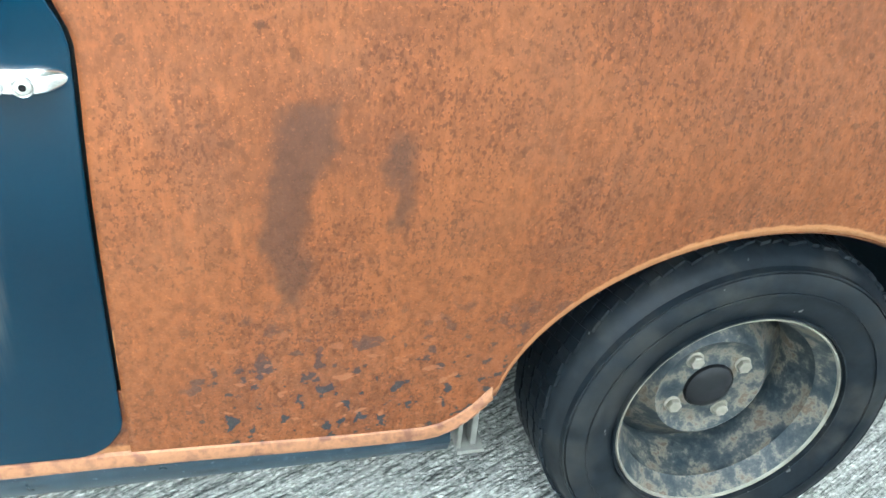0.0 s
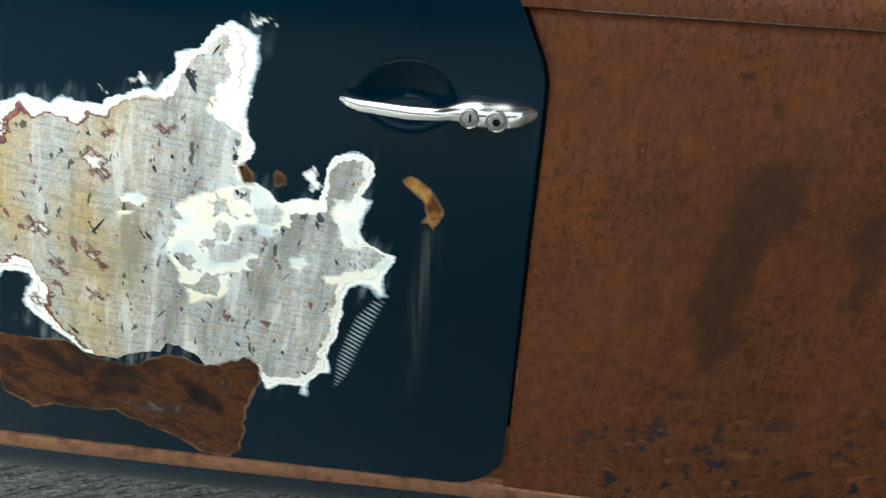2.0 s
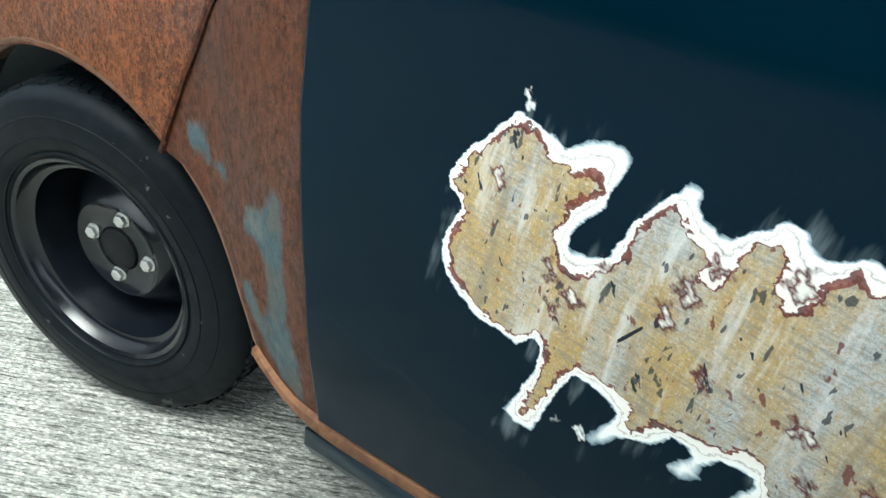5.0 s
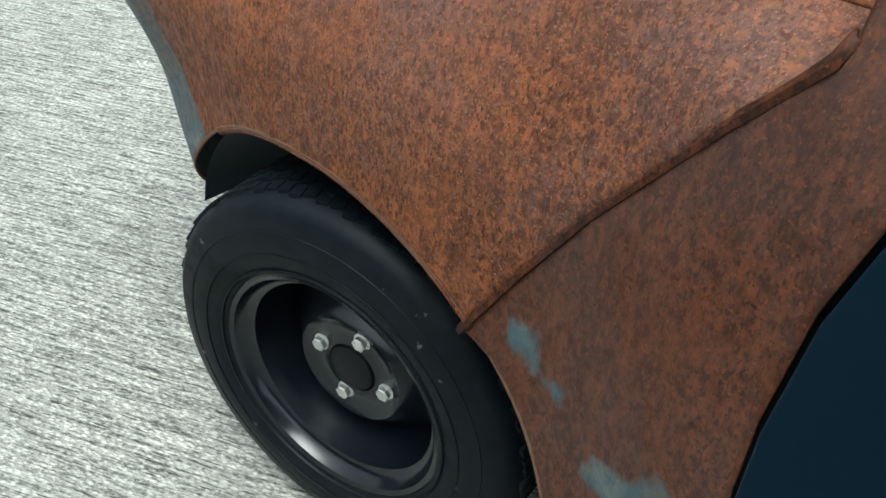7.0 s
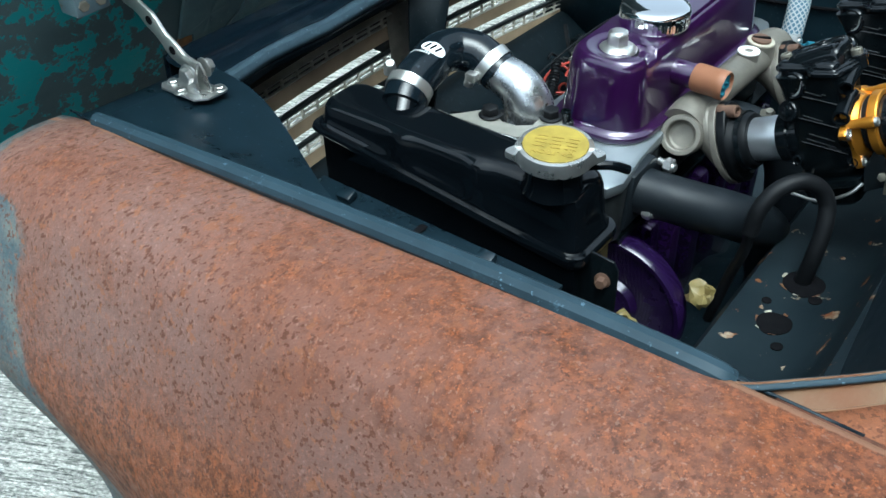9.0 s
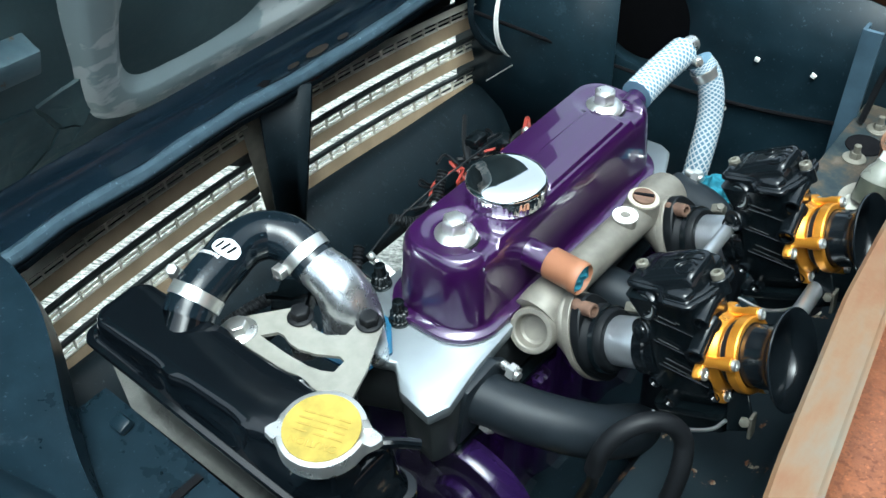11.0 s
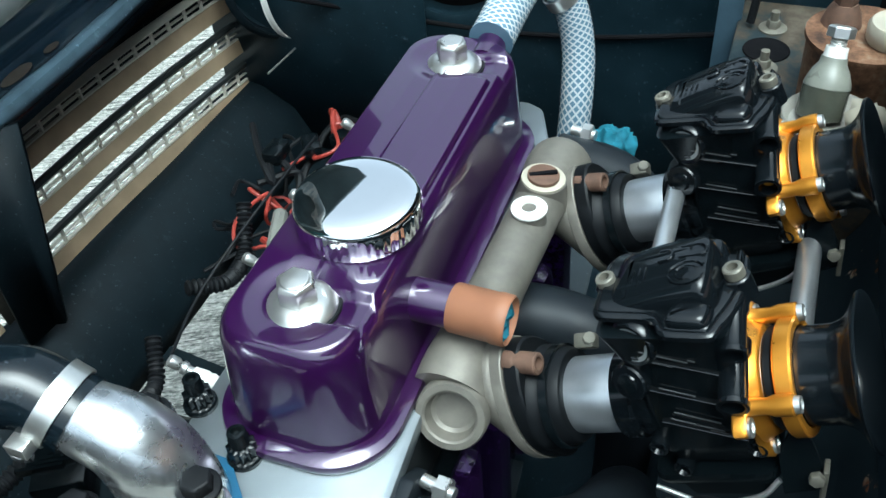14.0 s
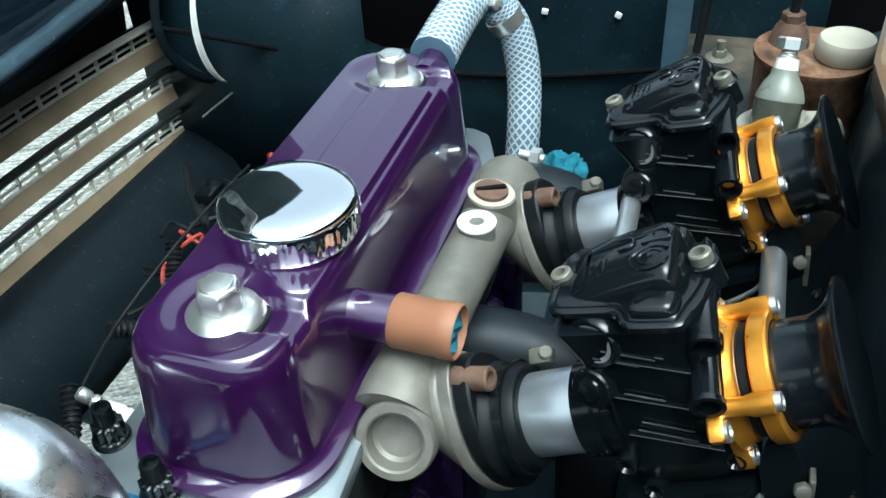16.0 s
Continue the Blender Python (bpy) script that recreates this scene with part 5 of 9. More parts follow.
add_grid(bm, rows)
part("scuttle_flange", bm, M_FLANGE, car, "bare orange-brown steel flange of the scuttle", thick=0.002)
bm = bmesh.new()
rows = []
for y in spread(0.2, 1.2, 20):
    xo = table(OPEN, y) + 0.01
    rows.append([(xo, y, 0.885), (xo, y, 0.85), (lerp(xo, -1.945, 0.6), y, 0.76), (-1.935, y, 0.70), (-1.93, y, 0.5)])
add_grid(bm, rows)
part("bulkhead", bm, M_BAYDARK, car, "dark painted bulkhead", thick=0.004)
# corner of wing and scuttle
bm = bmesh.new()
add_grid(bm, [[(lerp(-1.93, -1.60, u), lerp(0.16, 0.262, v), lerp(0.884, 0.893, v) + 0.0) for v in spread(0, 1, 6)] for u in spread(0, 1, 12)])
part("wing_top_rear", bm, M_WING, car, thick=0.002)
bm = bmesh.new()
add_grid(bm, [[(x, lerp(0.083, 0.30, v), lerp(0.904, 0.897, v) + 0.006 * math.sin(math.pi * v)) for v in spread(0, 1, 8)] for x in spread(-1.672, -1.45, 8)])
part("pillar_top", bm, M_WING, car, "rusted top of the pillar", thick=0.003)
corner = smooth_path([(-1.905, 0.300, 0.899), (-1.872, 0.290, 0.901), (-1.840, 0.268, 0.901), (-1.806, 0.208, 0.902), (-1.772, 0.164, 0.893), (-1.748, 0.147, 0.885), (-1.722, 0.134, 0.872)], 5)
bm = bmesh.new()
add_grid(bm, [[(lerp(p.x, -1.58, t), p.y, p.z + 0.0005) for t in spread(0, 1, 6)] for p in corner[11:]])
part("scuttle_corner", bm, M_WING, car, "bare mauve steel scuttle corner", thick=0.003)
paint(car.children[-1], "bare", lambda c: 1.0)
bm = bmesh.new()
add_tube(bm, [p - Vector((0, 0, 0.0005)) for p in corner[12:]], 0.0009, 8, 1)
part("scuttle_seam", bm, M_SATIN, car, "dark joint between wing and scuttle")
# plain cabin above the waist
bm = bmesh.new()
rows = []
for x, zb, zt, ins in ((-1.60, 0.92, 0.925, 0.06), (-1.42, 0.93, 1.10, 0.08), (-1.18, 0.94, 1.30, 0.10), (-1.05, 0.98, 1.34, 0.11), (-0.3, 1.0, 1.355, 0.12), (0.5, 1.0, 1.34, 0.12), (0.74, 1.0, 1.28, 0.12)):
    rows.append([(x, 0.09, zb), (x, 0.10 + ins * 0.8, lerp(zb, zt, 0.85)), (x, 0.16 + ins, zt), (x, 0.7, zt + 0.012), (x, 1.24 - ins, zt), (x, 1.30 - ins * 0.8, lerp(zb, zt, 0.85)), (x, 1.31, zb)])
vs = add_grid(bm, rows)
bm.faces.new(vs[-1])
part("cabin_shell", bm, M_RUST, car, "plain rusted cabin above the waist")

# inner wing with its rolled lip
bm = bmesh.new()
add_tube(bm, [(-1.958, 0.260, 0.889), (-1.975, 0.2565, 0.895), (-2.06, 0.257, 0.893), (-2.18, 0.257, 0.887), (-2.4, 0.258, 0.871), (-2.61, 0.262, 0.850)], 0.009, 10, 6)
part("inner_wing_lip", bm, M_LIP, car, "dark blue rolled lip along the wing")
turn = smooth_path([(-1.985, 0.254, 0.894), (-1.966, 0.255, 0.894), (-1.950, 0.262, 0.893), (-1.925, 0.284, 0.893), (-1.901, 0.306, 0.893), (-1.884, 0.323, 0.893)], 5)
bm = bmesh.new()
add_grid(bm, [[p + Vector((-0.010, 0.006, -0.022)), p + Vector((-0.004, 0.002, -0.006)), p, p + Vector((0.003, -0.003, 0.003)), p + Vector((0.007, -0.006, 0.003))] for p in turn])
part("corner_lip", bm, M_LIP, car, "dark blue folded lip round the bay's corner", thick=0.002)
bm = bmesh.new()
add_tube(bm, [p + Vector((0.003, -0.003, 0.0026)) for p in turn[8:]], 0.0011, 6, 1)
part("lip_edge", bm, M_FLANGE, car, "bare folded metal edge")
bm = bmesh.new()
rows = []
for x in spread(-1.88, -2.66, 26):
    zt = table([(-2.61, 0.850), (-2.4, 0.871), (-2.18, 0.887), (-1.969, 0.897)], x) - 0.003
    rows.append([(x, 0.262, zt), (x, 0.285, zt - 0.02), (x, 0.315, zt - 0.065), (x, 0.33, 0.765), (x, 0.335, 0.70), (x, 0.34, 0.45)])
add_grid(bm, rows)
part("inner_wing", bm, M_BAYBLUE, car, "dark blue painted inner wing", thick=0.002)
# front corner gusset carrying the bonnet hinge
bm = bmesh.new()
rows = []
for t in spread(0, 1, 14):
    x = lerp(-2.30, -2.645, t)
    yo = lerp(0.325, 0.425, step(0, 1, t * 1.15))
    zi = table([(-2.61, 0.850), (-2.4, 0.871), (-2.18, 0.887), (-1.969, 0.897)], x) - 0.006
    rows.append([(x, lerp(0.263, yo, v), lerp(zi, lerp(0.80, 0.835, t), v) - 0.012 * math.sin(math.pi * v) * (1 - t)) for v in spread(0, 1, 8)] + [(x, yo + 0.004, lerp(0.76, 0.80, t))])
add_grid(bm, rows)
part("corner_gusset", bm, M_BAYBLUE, car, "dark blue pressed corner plate", thick=0.002)
# shelf beside the radiator
bm = bmesh.new()
add_prism(bm, [(-2.163, 0.335), (-2.16, 0.408), (-2.46, 0.412), (-2.46, 0.335)], (0, 0, 0.757), (1, 0, 0), (0, 1, 0), 0.004)
add_prism(bm, [(-2.163, 0.335), (-2.16, 0.408), (-2.163, 0.408)], (0, 0, 0.69), (1, 0, 0), (0, 1, 0), 0.06)
shelf = part("radiator_shelf", bm, M_BAYBLUE, car, "dark blue sheet-metal radiator cowl")
bm = bmesh.new()
add_box(bm, (-2.315, 0.372, 0.7625), (0.008, 0.062, 0.002))
part("slot", bm, M_FIN, shelf)
for x in (-2.41, -2.235):
    bm = bmesh.new()
    add_box(bm, (x, 0.394, 0.766), (0.018, 0.014, 0.009), Matrix.Rotation(radians(20), 3, "X"))
    bevel(bm, 0.002)
    part("tab", bm, M_BAYBLUE, shelf)

# suspension tower top: ledge with round holes
bm = bmesh.new()
rows = [[(-2.075, y, 0.55), (-2.073, y, 0.635), (-2.064, y, 0.652), (-2.05, y, 0.656), (-1.985, y, 0.661), (-1.962, y, 0.675), (-1.95, y, 0.70), (-1.935, y, 0.755), (-1.90, y, 0.775)] for y in spread(0.27, 1.28, 40)]
add_grid(bm, rows)
ledge = part("cross_member", bm, M_TOWER, car, "dark cross member with paint chips and round holes", thick=0.003)
# flat black discs paint the holes' shade onto the uncut ledge
for y, x, r in ((0.584, -2.014, 0.0175), (0.660, -2.012, 0.0215), (0.615, -2.034, 0.0050), (0.553, -1.999, 0.0060), (0.640, -1.993, 0.0070), (1.0, -2.02, 0.02)):
    hz = 0.6565 + 0.077 * (x + 2.05)
    bm = bmesh.new()
    add_lathe(bm, [(0, r), (0.0008, r), (0.0005, r * 0.9), (0.0005, 0.0)], (x, y, hz), (-0.077, 0, 1), 28, False)
    for q in bm.verts:
        q.co.y += 0.06 * r * math.sin(60 * q.co.x / max(r, 0.01) * 0.06 + y * 40)
    hole = part("hole", bm, M_FIN, ledge)
    if r > 0.01:
        for k in range(5):
            a = 2.2 + 0.9 * k + y * 9
            bm = bmesh.new()
            add_grid(bm, [[(x + (r + w) * math.cos(a + b), y + (r + w) * math.sin(a + b), hz + 0.0012 + 0.077 * (r + w) * math.cos(a + b)) for w in (0.0, 0.0016 + 0.0014 * math.sin(5 * b + k))] for b in spread(0, 0.25 + 0.12 * (k % 3), 5)])
            part("bare_rim", bm, M_PLASTIC if k % 2 else M_EDGE, hole, "bare chipped metal at the hole's rim", thick=0.0006)
bm = bmesh.new()
add_nut(bm, (-2.052, 0.473, 0.657), (0, 0, 1), 0.008, 0.01, washer=0.016)
add_cyl(bm, (-2.052, 0.473, 0.66), (-2.052, 0.473, 0.682), 0.004)
part("stud", bm, M_NUT, ledge, "rusty stud and nut")

# far inner wing with a round opening, and the far wing
bm = bmesh.new()
hx, hz, hr = -2.413, 0.765, 0.082
ring = [(hx + hr * 1.0 * math.cos(radians(a)), hz + hr * math.sin(radians(a))) for a in range(0, 360, 10)]
outer = []
for a in range(0, 360, 10):
    c, s = math.cos(radians(a)), math.sin(radians(a))
    k = min((0.46 if c > 0 else 0.26) / max(1e-6, abs(c)), (0.11 if s > 0 else 0.46) / max(1e-6, abs(s)))
    outer.append((hx + k * c, hz + k * s))
add_grid(bm, [[(x, 1.30 + 0.02, z) for x, z in ring], [(x, 1.30, z) for x, z in ring], [(x, 1.298, z) for x, z in [(hx + (px - hx) * 1.06, hz + (pz - hz) * 1.06) for px, pz in ring]], [(x, 1.302, z) for x, z in outer]], close_v=True)
part("far_inner_wing", bm, M_FARWALL, car, "dark inner wing with a round opening", thick=0.003)
# near-black sheet added behind the opening, its colour standing for the shade inside
bm = bmesh.new()
add_box(bm, (-2.3, 1.42, 0.6), (0.9, 0.01, 0.5))
add_tube(bm, [(-2.64, 1.2, 0.745), (-2.4, 1.285, 0.68), (-2.24, 1.292, 0.683), (-2.1, 1.292, 0.705)], 0.003, 8)
part("far_wing_side", bm, M_FIN, car)
for x, z, a in ((-2.153, 0.760, 25), (-2.262, 0.668, -15), (-2.230, 0.758, 10)):
    bm = bmesh.new()
    add_box(bm, (x, 1.294, z), (0.007, 0.004, 0.006), Matrix.Rotation(radians(a), 3, "Y"))
    bevel(bm, 0.001)
    part("clip", bm, M_WHITE, car, "small white plastic clip")
bm = bmesh.new()
rows = [[(x, y, 0.895 - 0.04 * step(-1.9, -2.65, x) - 0.03 * (y - 1.15) ** 2 * 20 * 0.05) for y in spread(1.315, 1.36, 4)] + [(x, 1.38, 0.8)] for x in spread(-1.9, -2.66, 12)]
add_grid(bm, rows)
part("far_wing", bm, M_RUST, car, "rusted far wing", thick=0.003)
bm = bmesh.new()
add_box(bm, (-2.09, 1.26, 0.73), (0.022, 0.006, 0.26))
add_box(bm, (-2.101, 1.268, 0.73), (0.004, 0.02, 0.26))
part("stay", bm, M_STAY, car, "blue-grey painted steel stay")

# ---- front panel, grille and open bonnet ----
def slam_lip(y):
    """Wandering rear edge of the cross panel."""
    return -2.630 + table([(0.40, 0.012), (0.44, 0.014), (0.50, 0.004), (0.60, 0.008), (0.68, 0.002), (0.74, 0.0), (0.85, 0.007), (0.97, 0.006), (1.05, 0.0), (1.24, -0.012)], y)


def slam_section(y):
    """Front cross panel from its rear edge to the bonnet's gap, as (x, z)."""
    e = slam_lip(y)
    dent = 0.006 * math.exp(-((y - 0.735) / 0.035) ** 2)
    sk = 0.004 * step(0.80, 0.86, y)
    return [(e + 0.003, 0.800), (e + 0.004, 0.815), (e + 0.001, 0.822), (e - 0.005, 0.8245), (e - 0.010, 0.823), (e - 0.014, 0.8215 - dent * 0.6), (e - 0.022, 0.8215 - dent), (-2.664 + sk, 0.8220 - dent * 0.4), (-2.669 + sk, 0.8225), (-2.6705 + sk, 0.8290), (-2.6725 + sk, 0.8320), (-2.6755 + sk, 0.8322), (-2.678 + sk, 0.8300), (-2.680 + sk, 0.8235), (-2.690, 0.8225), (-2.699, 0.824), (-2.704, 0.8285), (-2.707, 0.830), (-2.710, 0.828), (-2.712, 0.80), (-2.713, 0.76)]


bm = bmesh.new()
add_grid(bm, [[(x, y, z) for x, z in slam_section(y)] for y in spread(0.415, 1.245, 90)])
slam = part("slam_panel", bm, M_SLAM, car, "dark blue ridged front cross panel", thick=0.002)
# slots as flat discs, the shade of a recess put into their brown
for x, y, a, b in ((-2.6475, 0.888, 0.0075, 0.020), (-2.6465, 0.845, 0.0045, 0.010), (-2.6465, 0.934, 0.0045, 0.010)):
    bm = bmesh.new()
    add_prism(bm, [(a * math.cos(radians(k)), b * math.sin(radians(k))) for k in range(0, 360, 20)], (x, y, 0.8222), (1, 0.05, 0), (-0.05, 1, 0), 0.0008)
    part("slot", bm, M_SLOT, slam, "flat brown disc for a slot, darkened to look recessed")
bm = bmesh.new()
add_grid(bm, [[(slam_lip(y) + dx, y, z) for dx, z in ((-0.0065 - 0.0015 * math.sin(y * 60), 0.8262), (-0.003, 0.8262), (0.003, 0.8245), (0.0062, 0.8195), (0.0062, 0.812))] for y in spread(0.425, 1.24, 90)])
part("panel_lip", bm, M_PANELEDGE, slam, "pale worn edge of the cross panel, glint in its colour", thick=0.0012)
bm = bmesh.new()
add_prism(bm, [(0, -0.006), (0.012, -0.002), (0.004, 0.014), (-0.003, 0.008)], (-2.650, 0.792, 0.8205), (1, 0, 0), (0, 1, 0), 0.0012)
part("notch", bm, M_FIN, slam, "torn notch in the cross panel")
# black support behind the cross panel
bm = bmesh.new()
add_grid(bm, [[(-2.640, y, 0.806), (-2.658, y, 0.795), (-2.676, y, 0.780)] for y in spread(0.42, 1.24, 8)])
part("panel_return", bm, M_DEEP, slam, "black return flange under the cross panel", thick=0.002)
# brown closing strip, its colour darkened to act as shade behind the slats
bm = bmesh.new()
add_grid(bm, [[(-2.680, y, 0.792), (-2.698, y, 0.776), (-2.703, y, 0.764), (-2.712, y, 0.756), (-2.716, y, 0.732), (-2.720, y, 0.704)] for y in spread(0.42, 1.24, 8)])
part("closing_strip", bm, M_RETURN, slam, "brown strip above the grille, darkened like shade", thick=0.0015)
bm = bmesh.new()
rows = [[(-2.694, y, 0.592), (-2.676, y, 0.590), (-2.664, y, 0.594), (-2.650, y, 0.590), (-2.610, y, 0.560), (-2.59, y, 0.52), (-2.59, y, 0.495)] for y in spread(0.40, 1.27, 12)]
add_grid(bm, rows)
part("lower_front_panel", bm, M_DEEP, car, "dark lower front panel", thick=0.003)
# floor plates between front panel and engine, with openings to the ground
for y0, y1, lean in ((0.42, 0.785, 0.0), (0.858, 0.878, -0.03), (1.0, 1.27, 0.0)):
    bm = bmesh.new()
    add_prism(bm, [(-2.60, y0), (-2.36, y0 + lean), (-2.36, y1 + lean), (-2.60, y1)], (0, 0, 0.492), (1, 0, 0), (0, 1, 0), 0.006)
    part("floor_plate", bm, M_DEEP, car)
bm = bmesh.new()
add_grid(bm, [[(x, 1.24 + 0.06 * (x + 2.6), z) for z in (0.5, 0.66, 0.83)] for x in (-2.70, -2.6, -2.5, -2.42)])
part("corner_panel", bm, M_FARWALL, car, thick=0.003)
# bright rim of the headlamp opening in the corner panel
bm = bmesh.new()
add_grid(bm, [[(-2.589 - 0.006 * (w > 0), 1.297 + (0.101 + w * (1 - ((a - 190) / 42) ** 2)) * math.cos(radians(a)), 0.745 + (0.101 + w * (1 - ((a - 190) / 42) ** 2)) * math.sin(radians(a))) for w in (0.0, 0.0022, 0.0045)] for a in spread(155, 228, 24)])
part("lamp_opening_rim", bm, M_WHITE, car, "bright crescent rim of the headlamp opening", thick=0.001)
bm = bmesh.new()
add_tube(bm, [(-2.589, 1.166, 0.659), (-2.589, 1.234, 0.653)], 0.0012, 8, 1)
part("panel_edge", bm, M_ZINC, car, "bare metal edge")
# far headlamp bowl
bowl = (-2.60, 1.272, 0.745)
bm = bmesh.new()
add_lathe(bm, [(-0.012, 0.080), (-0.014, 0.088), (-0.008, 0.092), (0.0, 0.086)], bowl, (0.85, -0.35, 0.1), 40, False)
lamp = part("headlamp_ring", bm, M_DEEP, car, "dark rim of the far headlamp bowl", thick=0.002)
bm = bmesh.new()
add_lathe(bm, [(-0.012, 0.081), (-0.05, 0.066), (-0.075, 0.03), (-0.078, 0.0)], bowl, (0.85, -0.35, 0.1), 32, False)
part("bowl", bm, M_BAYDARK, lamp)
# centre post
bm = bmesh.new()
v = [bm.verts.new(p) for p in ((-2.640, 0.775, 0.815), (-2.629, 0.824, 0.812), (-2.640, 0.802, 0.600), (-2.645, 0.770, 0.600))]
bm.faces.new(v)
bm.faces.new([v[1], bm.verts.new((-2.609, 0.838, 0.815)), bm.verts.new((-2.628, 0.806, 0.602)), v[2]])
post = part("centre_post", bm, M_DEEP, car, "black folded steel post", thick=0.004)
bm = bmesh.new()
add_tube(bm, [(-2.629, 0.825, 0.8125), (-2.609, 0.8385, 0.8155), (-2.628, 0.8065, 0.602)], 0.0011, 8, 1)
part("worn_edge", bm, M_SATIN, post, "rubbed steel edge")

# grille: bowed ladder slats with flat brown blades between
def grille_at(y, z, d=0.0):
    """Point of the bowed grille; d is the depth towards the engine."""
    return Vector((-2.690 + 0.10 * (y - 0.78) ** 2 + d, y, z - 0.085 * (y - 0.80) ** 2))


def grille_strip(bm, y0, y1, section):
    """Strip along the grille with a closed (d, z) section."""
    vs = add_grid(bm, [[grille_at(y, z, d) for d, z in section] for y in spread(y0, y1, 12)], close_v=True)
    bm.faces.new(vs[0])
    bm.faces.new(list(reversed(vs[-1])))


def bar_section(d, z, w, h):
    return [(d - w / 2, z - h / 2), (d + w / 2, z - h / 2), (d + w / 2, z + h / 2), (d - w / 2, z + h / 2)]


grille = thing("grille", "dull metal ladder-pattern radiator grille", "grille", (-2.69, 0.8, 0.60))
for y0, y1 in ((0.44, 0.782), (0.826, 1.240)):
    for z0, z1 in ((0.7325, 0.7475), (0.6715, 0.6870), (0.6140, 0.6305)):
        bm = bmesh.new()
        for z, h in ((z0, 0.0018), (lerp(z0, z1, 0.5), 0.0012), (z1, 0.0018)):
            grille_strip(bm, y0, y1, bar_section(0.0, z, 0.004, h))
        n = int((y1 - y0) / 0.0295)
        for i in range(n + 1):
            y = y0 + 0.006 + i * 0.0295
            add_box(bm, grille_at(y, lerp(z0, z1, 0.5), 0.0005), (0.004, 0.0026, z1 - z0))
        part("ladder_slat", bm, M_GRILLE, grille)
    for z0, z1 in ((0.7310, 0.7120), (0.6705, 0.6535), (0.6120, 0.5950)):
        bm = bmesh.new()
        grille_strip(bm, y0, y1, [(-0.004, z0), (0.002, z0), (0.0035, lerp(z0, z1, 0.5)), (0.005, z1), (0.003, z1 - 0.001), (-0.001, lerp(z0, z1, 0.5))])
        part("blade", bm, M_BROWN, grille, "brown stained flat blade")
    for z, h, d in ((0.6930, 0.0050, 0.002), (0.6360, 0.0048, 0.002)):
        bm = bmesh.new()
        grille_strip(bm, y0, y1, bar_section(d, z, 0.006, h))
        part("rail", bm, M_DULLRAIL, grille, "dark stained rail")
    bm = bmesh.new()
    grille_strip(bm, y0, y1, [(-0.004, 0.7500), (0.010, 0.7515), (0.011, 0.7530), (-0.002, 0.7550)])
    part("rail", bm, M_GRILLE, grille, "bright top rail")
    # black strip added behind the topmost ladder so its gaps read as shade
    bm = bmesh.new()
    grille_strip(bm, y0, y1, [(-0.034, 0.6960), (-0.030, 0.6960), (-0.034, 0.7400), (-0.038, 0.7400)])
    part("backing_strip", bm, M_DEEP, grille, "black strip added behind the upper slats to darken their gaps")
bm = bmesh.new()
strap = [(0.776, 0.757), (0.835, 0.757), (0.835, 0.690), (0.835, 0.596), (0.788, 0.596), (0.780, 0.690)]
vs = [bm.verts.new(grille_at(y, z, 0.004)) for y, z in strap]
bm.faces.new(vs)
strap_p = part("end_strap", bm, M_STRAP, grille, "pale joining plate at the grille's centre", thick=0.0015)
for z in (0.728, 0.672, 0.618):
    bm = bmesh.new()
    add_nut(bm, grille_at(0.803, z, 0.0045), (1, 0, 0.1), 0.004, 0.003, 12)
    part("rivet", bm, M_NUT, strap_p)
for z0, z1 in ((0.710, 0.697), (0.652, 0.640)):
    bm = bmesh.new()
    vs = [bm.verts.new(grille_at(y, z, 0.001)) for y, z in ((0.745, z0), (0.788, z0 + 0.001), (0.788, z1), (0.765, z1 - 0.001))]
    bm.faces.new(vs)
    part("end_plate", bm, M_DULLRAIL, grille, "stained end plate", thick=0.0012)

# bonnet, propped open on its front hinges
TILT = radians(66.5)


def bonnet(u, v, h=0.0):
    """u up the bonnet from the cross panel, v across the car, h off the inner skin towards the engine."""
    c, s = math.cos(TILT), math.sin(TILT)
    return Vector((-2.752 + u * c + h * s, v, 0.82 + u * s - h * c))


bm = bmesh.new()
add_grid(bm, [[bonnet(u, v, 0.004 * noise.noise((u * 7, v * 7, 0)) - 0.22 * (v - 0.78) ** 4 ) for v in spread(0.20, 1.355, 90)] for u in spread(-0.14, 0.53, 60)])
hood = part("bonnet", bm, M_FLAKE, car, "open bonnet with flaking black paint over teal", thick=0.003)
paint(hood, "flake", lambda c: step(0.475, 0.445, c.y + 0.012 * math.sin(c.z * 60)))
# thick black sheets of sound-deadening stuck on the skin
def pad_sheet(corners, lift):
    bm = bmesh.new()
    c = [sum(p[k] for p in corners) / len(corners) for k in (0, 1)]
    ring = []
    for i, p in enumerate(corners):
        q = corners[(i + 1) % len(corners)]
        for k in range(10):
            e = lerp(p[0], q[0], k / 10), lerp(p[1], q[1], k / 10)
            w = 0.0022 * noise.noise((e[0] * 90, e[1] * 90, 3))
            ring.append((e[0] + w, e[1] + w))
    rows = []
    for f, h in ((1.0, 0.0), (0.995, lift), (0.98, lift + 0.0008), (0.7, lift), (0.35, lift + 0.0006), (0.02, lift)):
        rows.append([bonnet(lerp(c[1], u, f), lerp(c[0], v, f), h + 0.0025 + 0.0012 * noise.noise((u * 40 * f, v * 40, 1))) for v, u in ring])
    add_grid(bm, rows, close_v=True)
    return part("deadening_sheet", bm, M_SHEET, hood, "cracked black sheet of sound deadening")


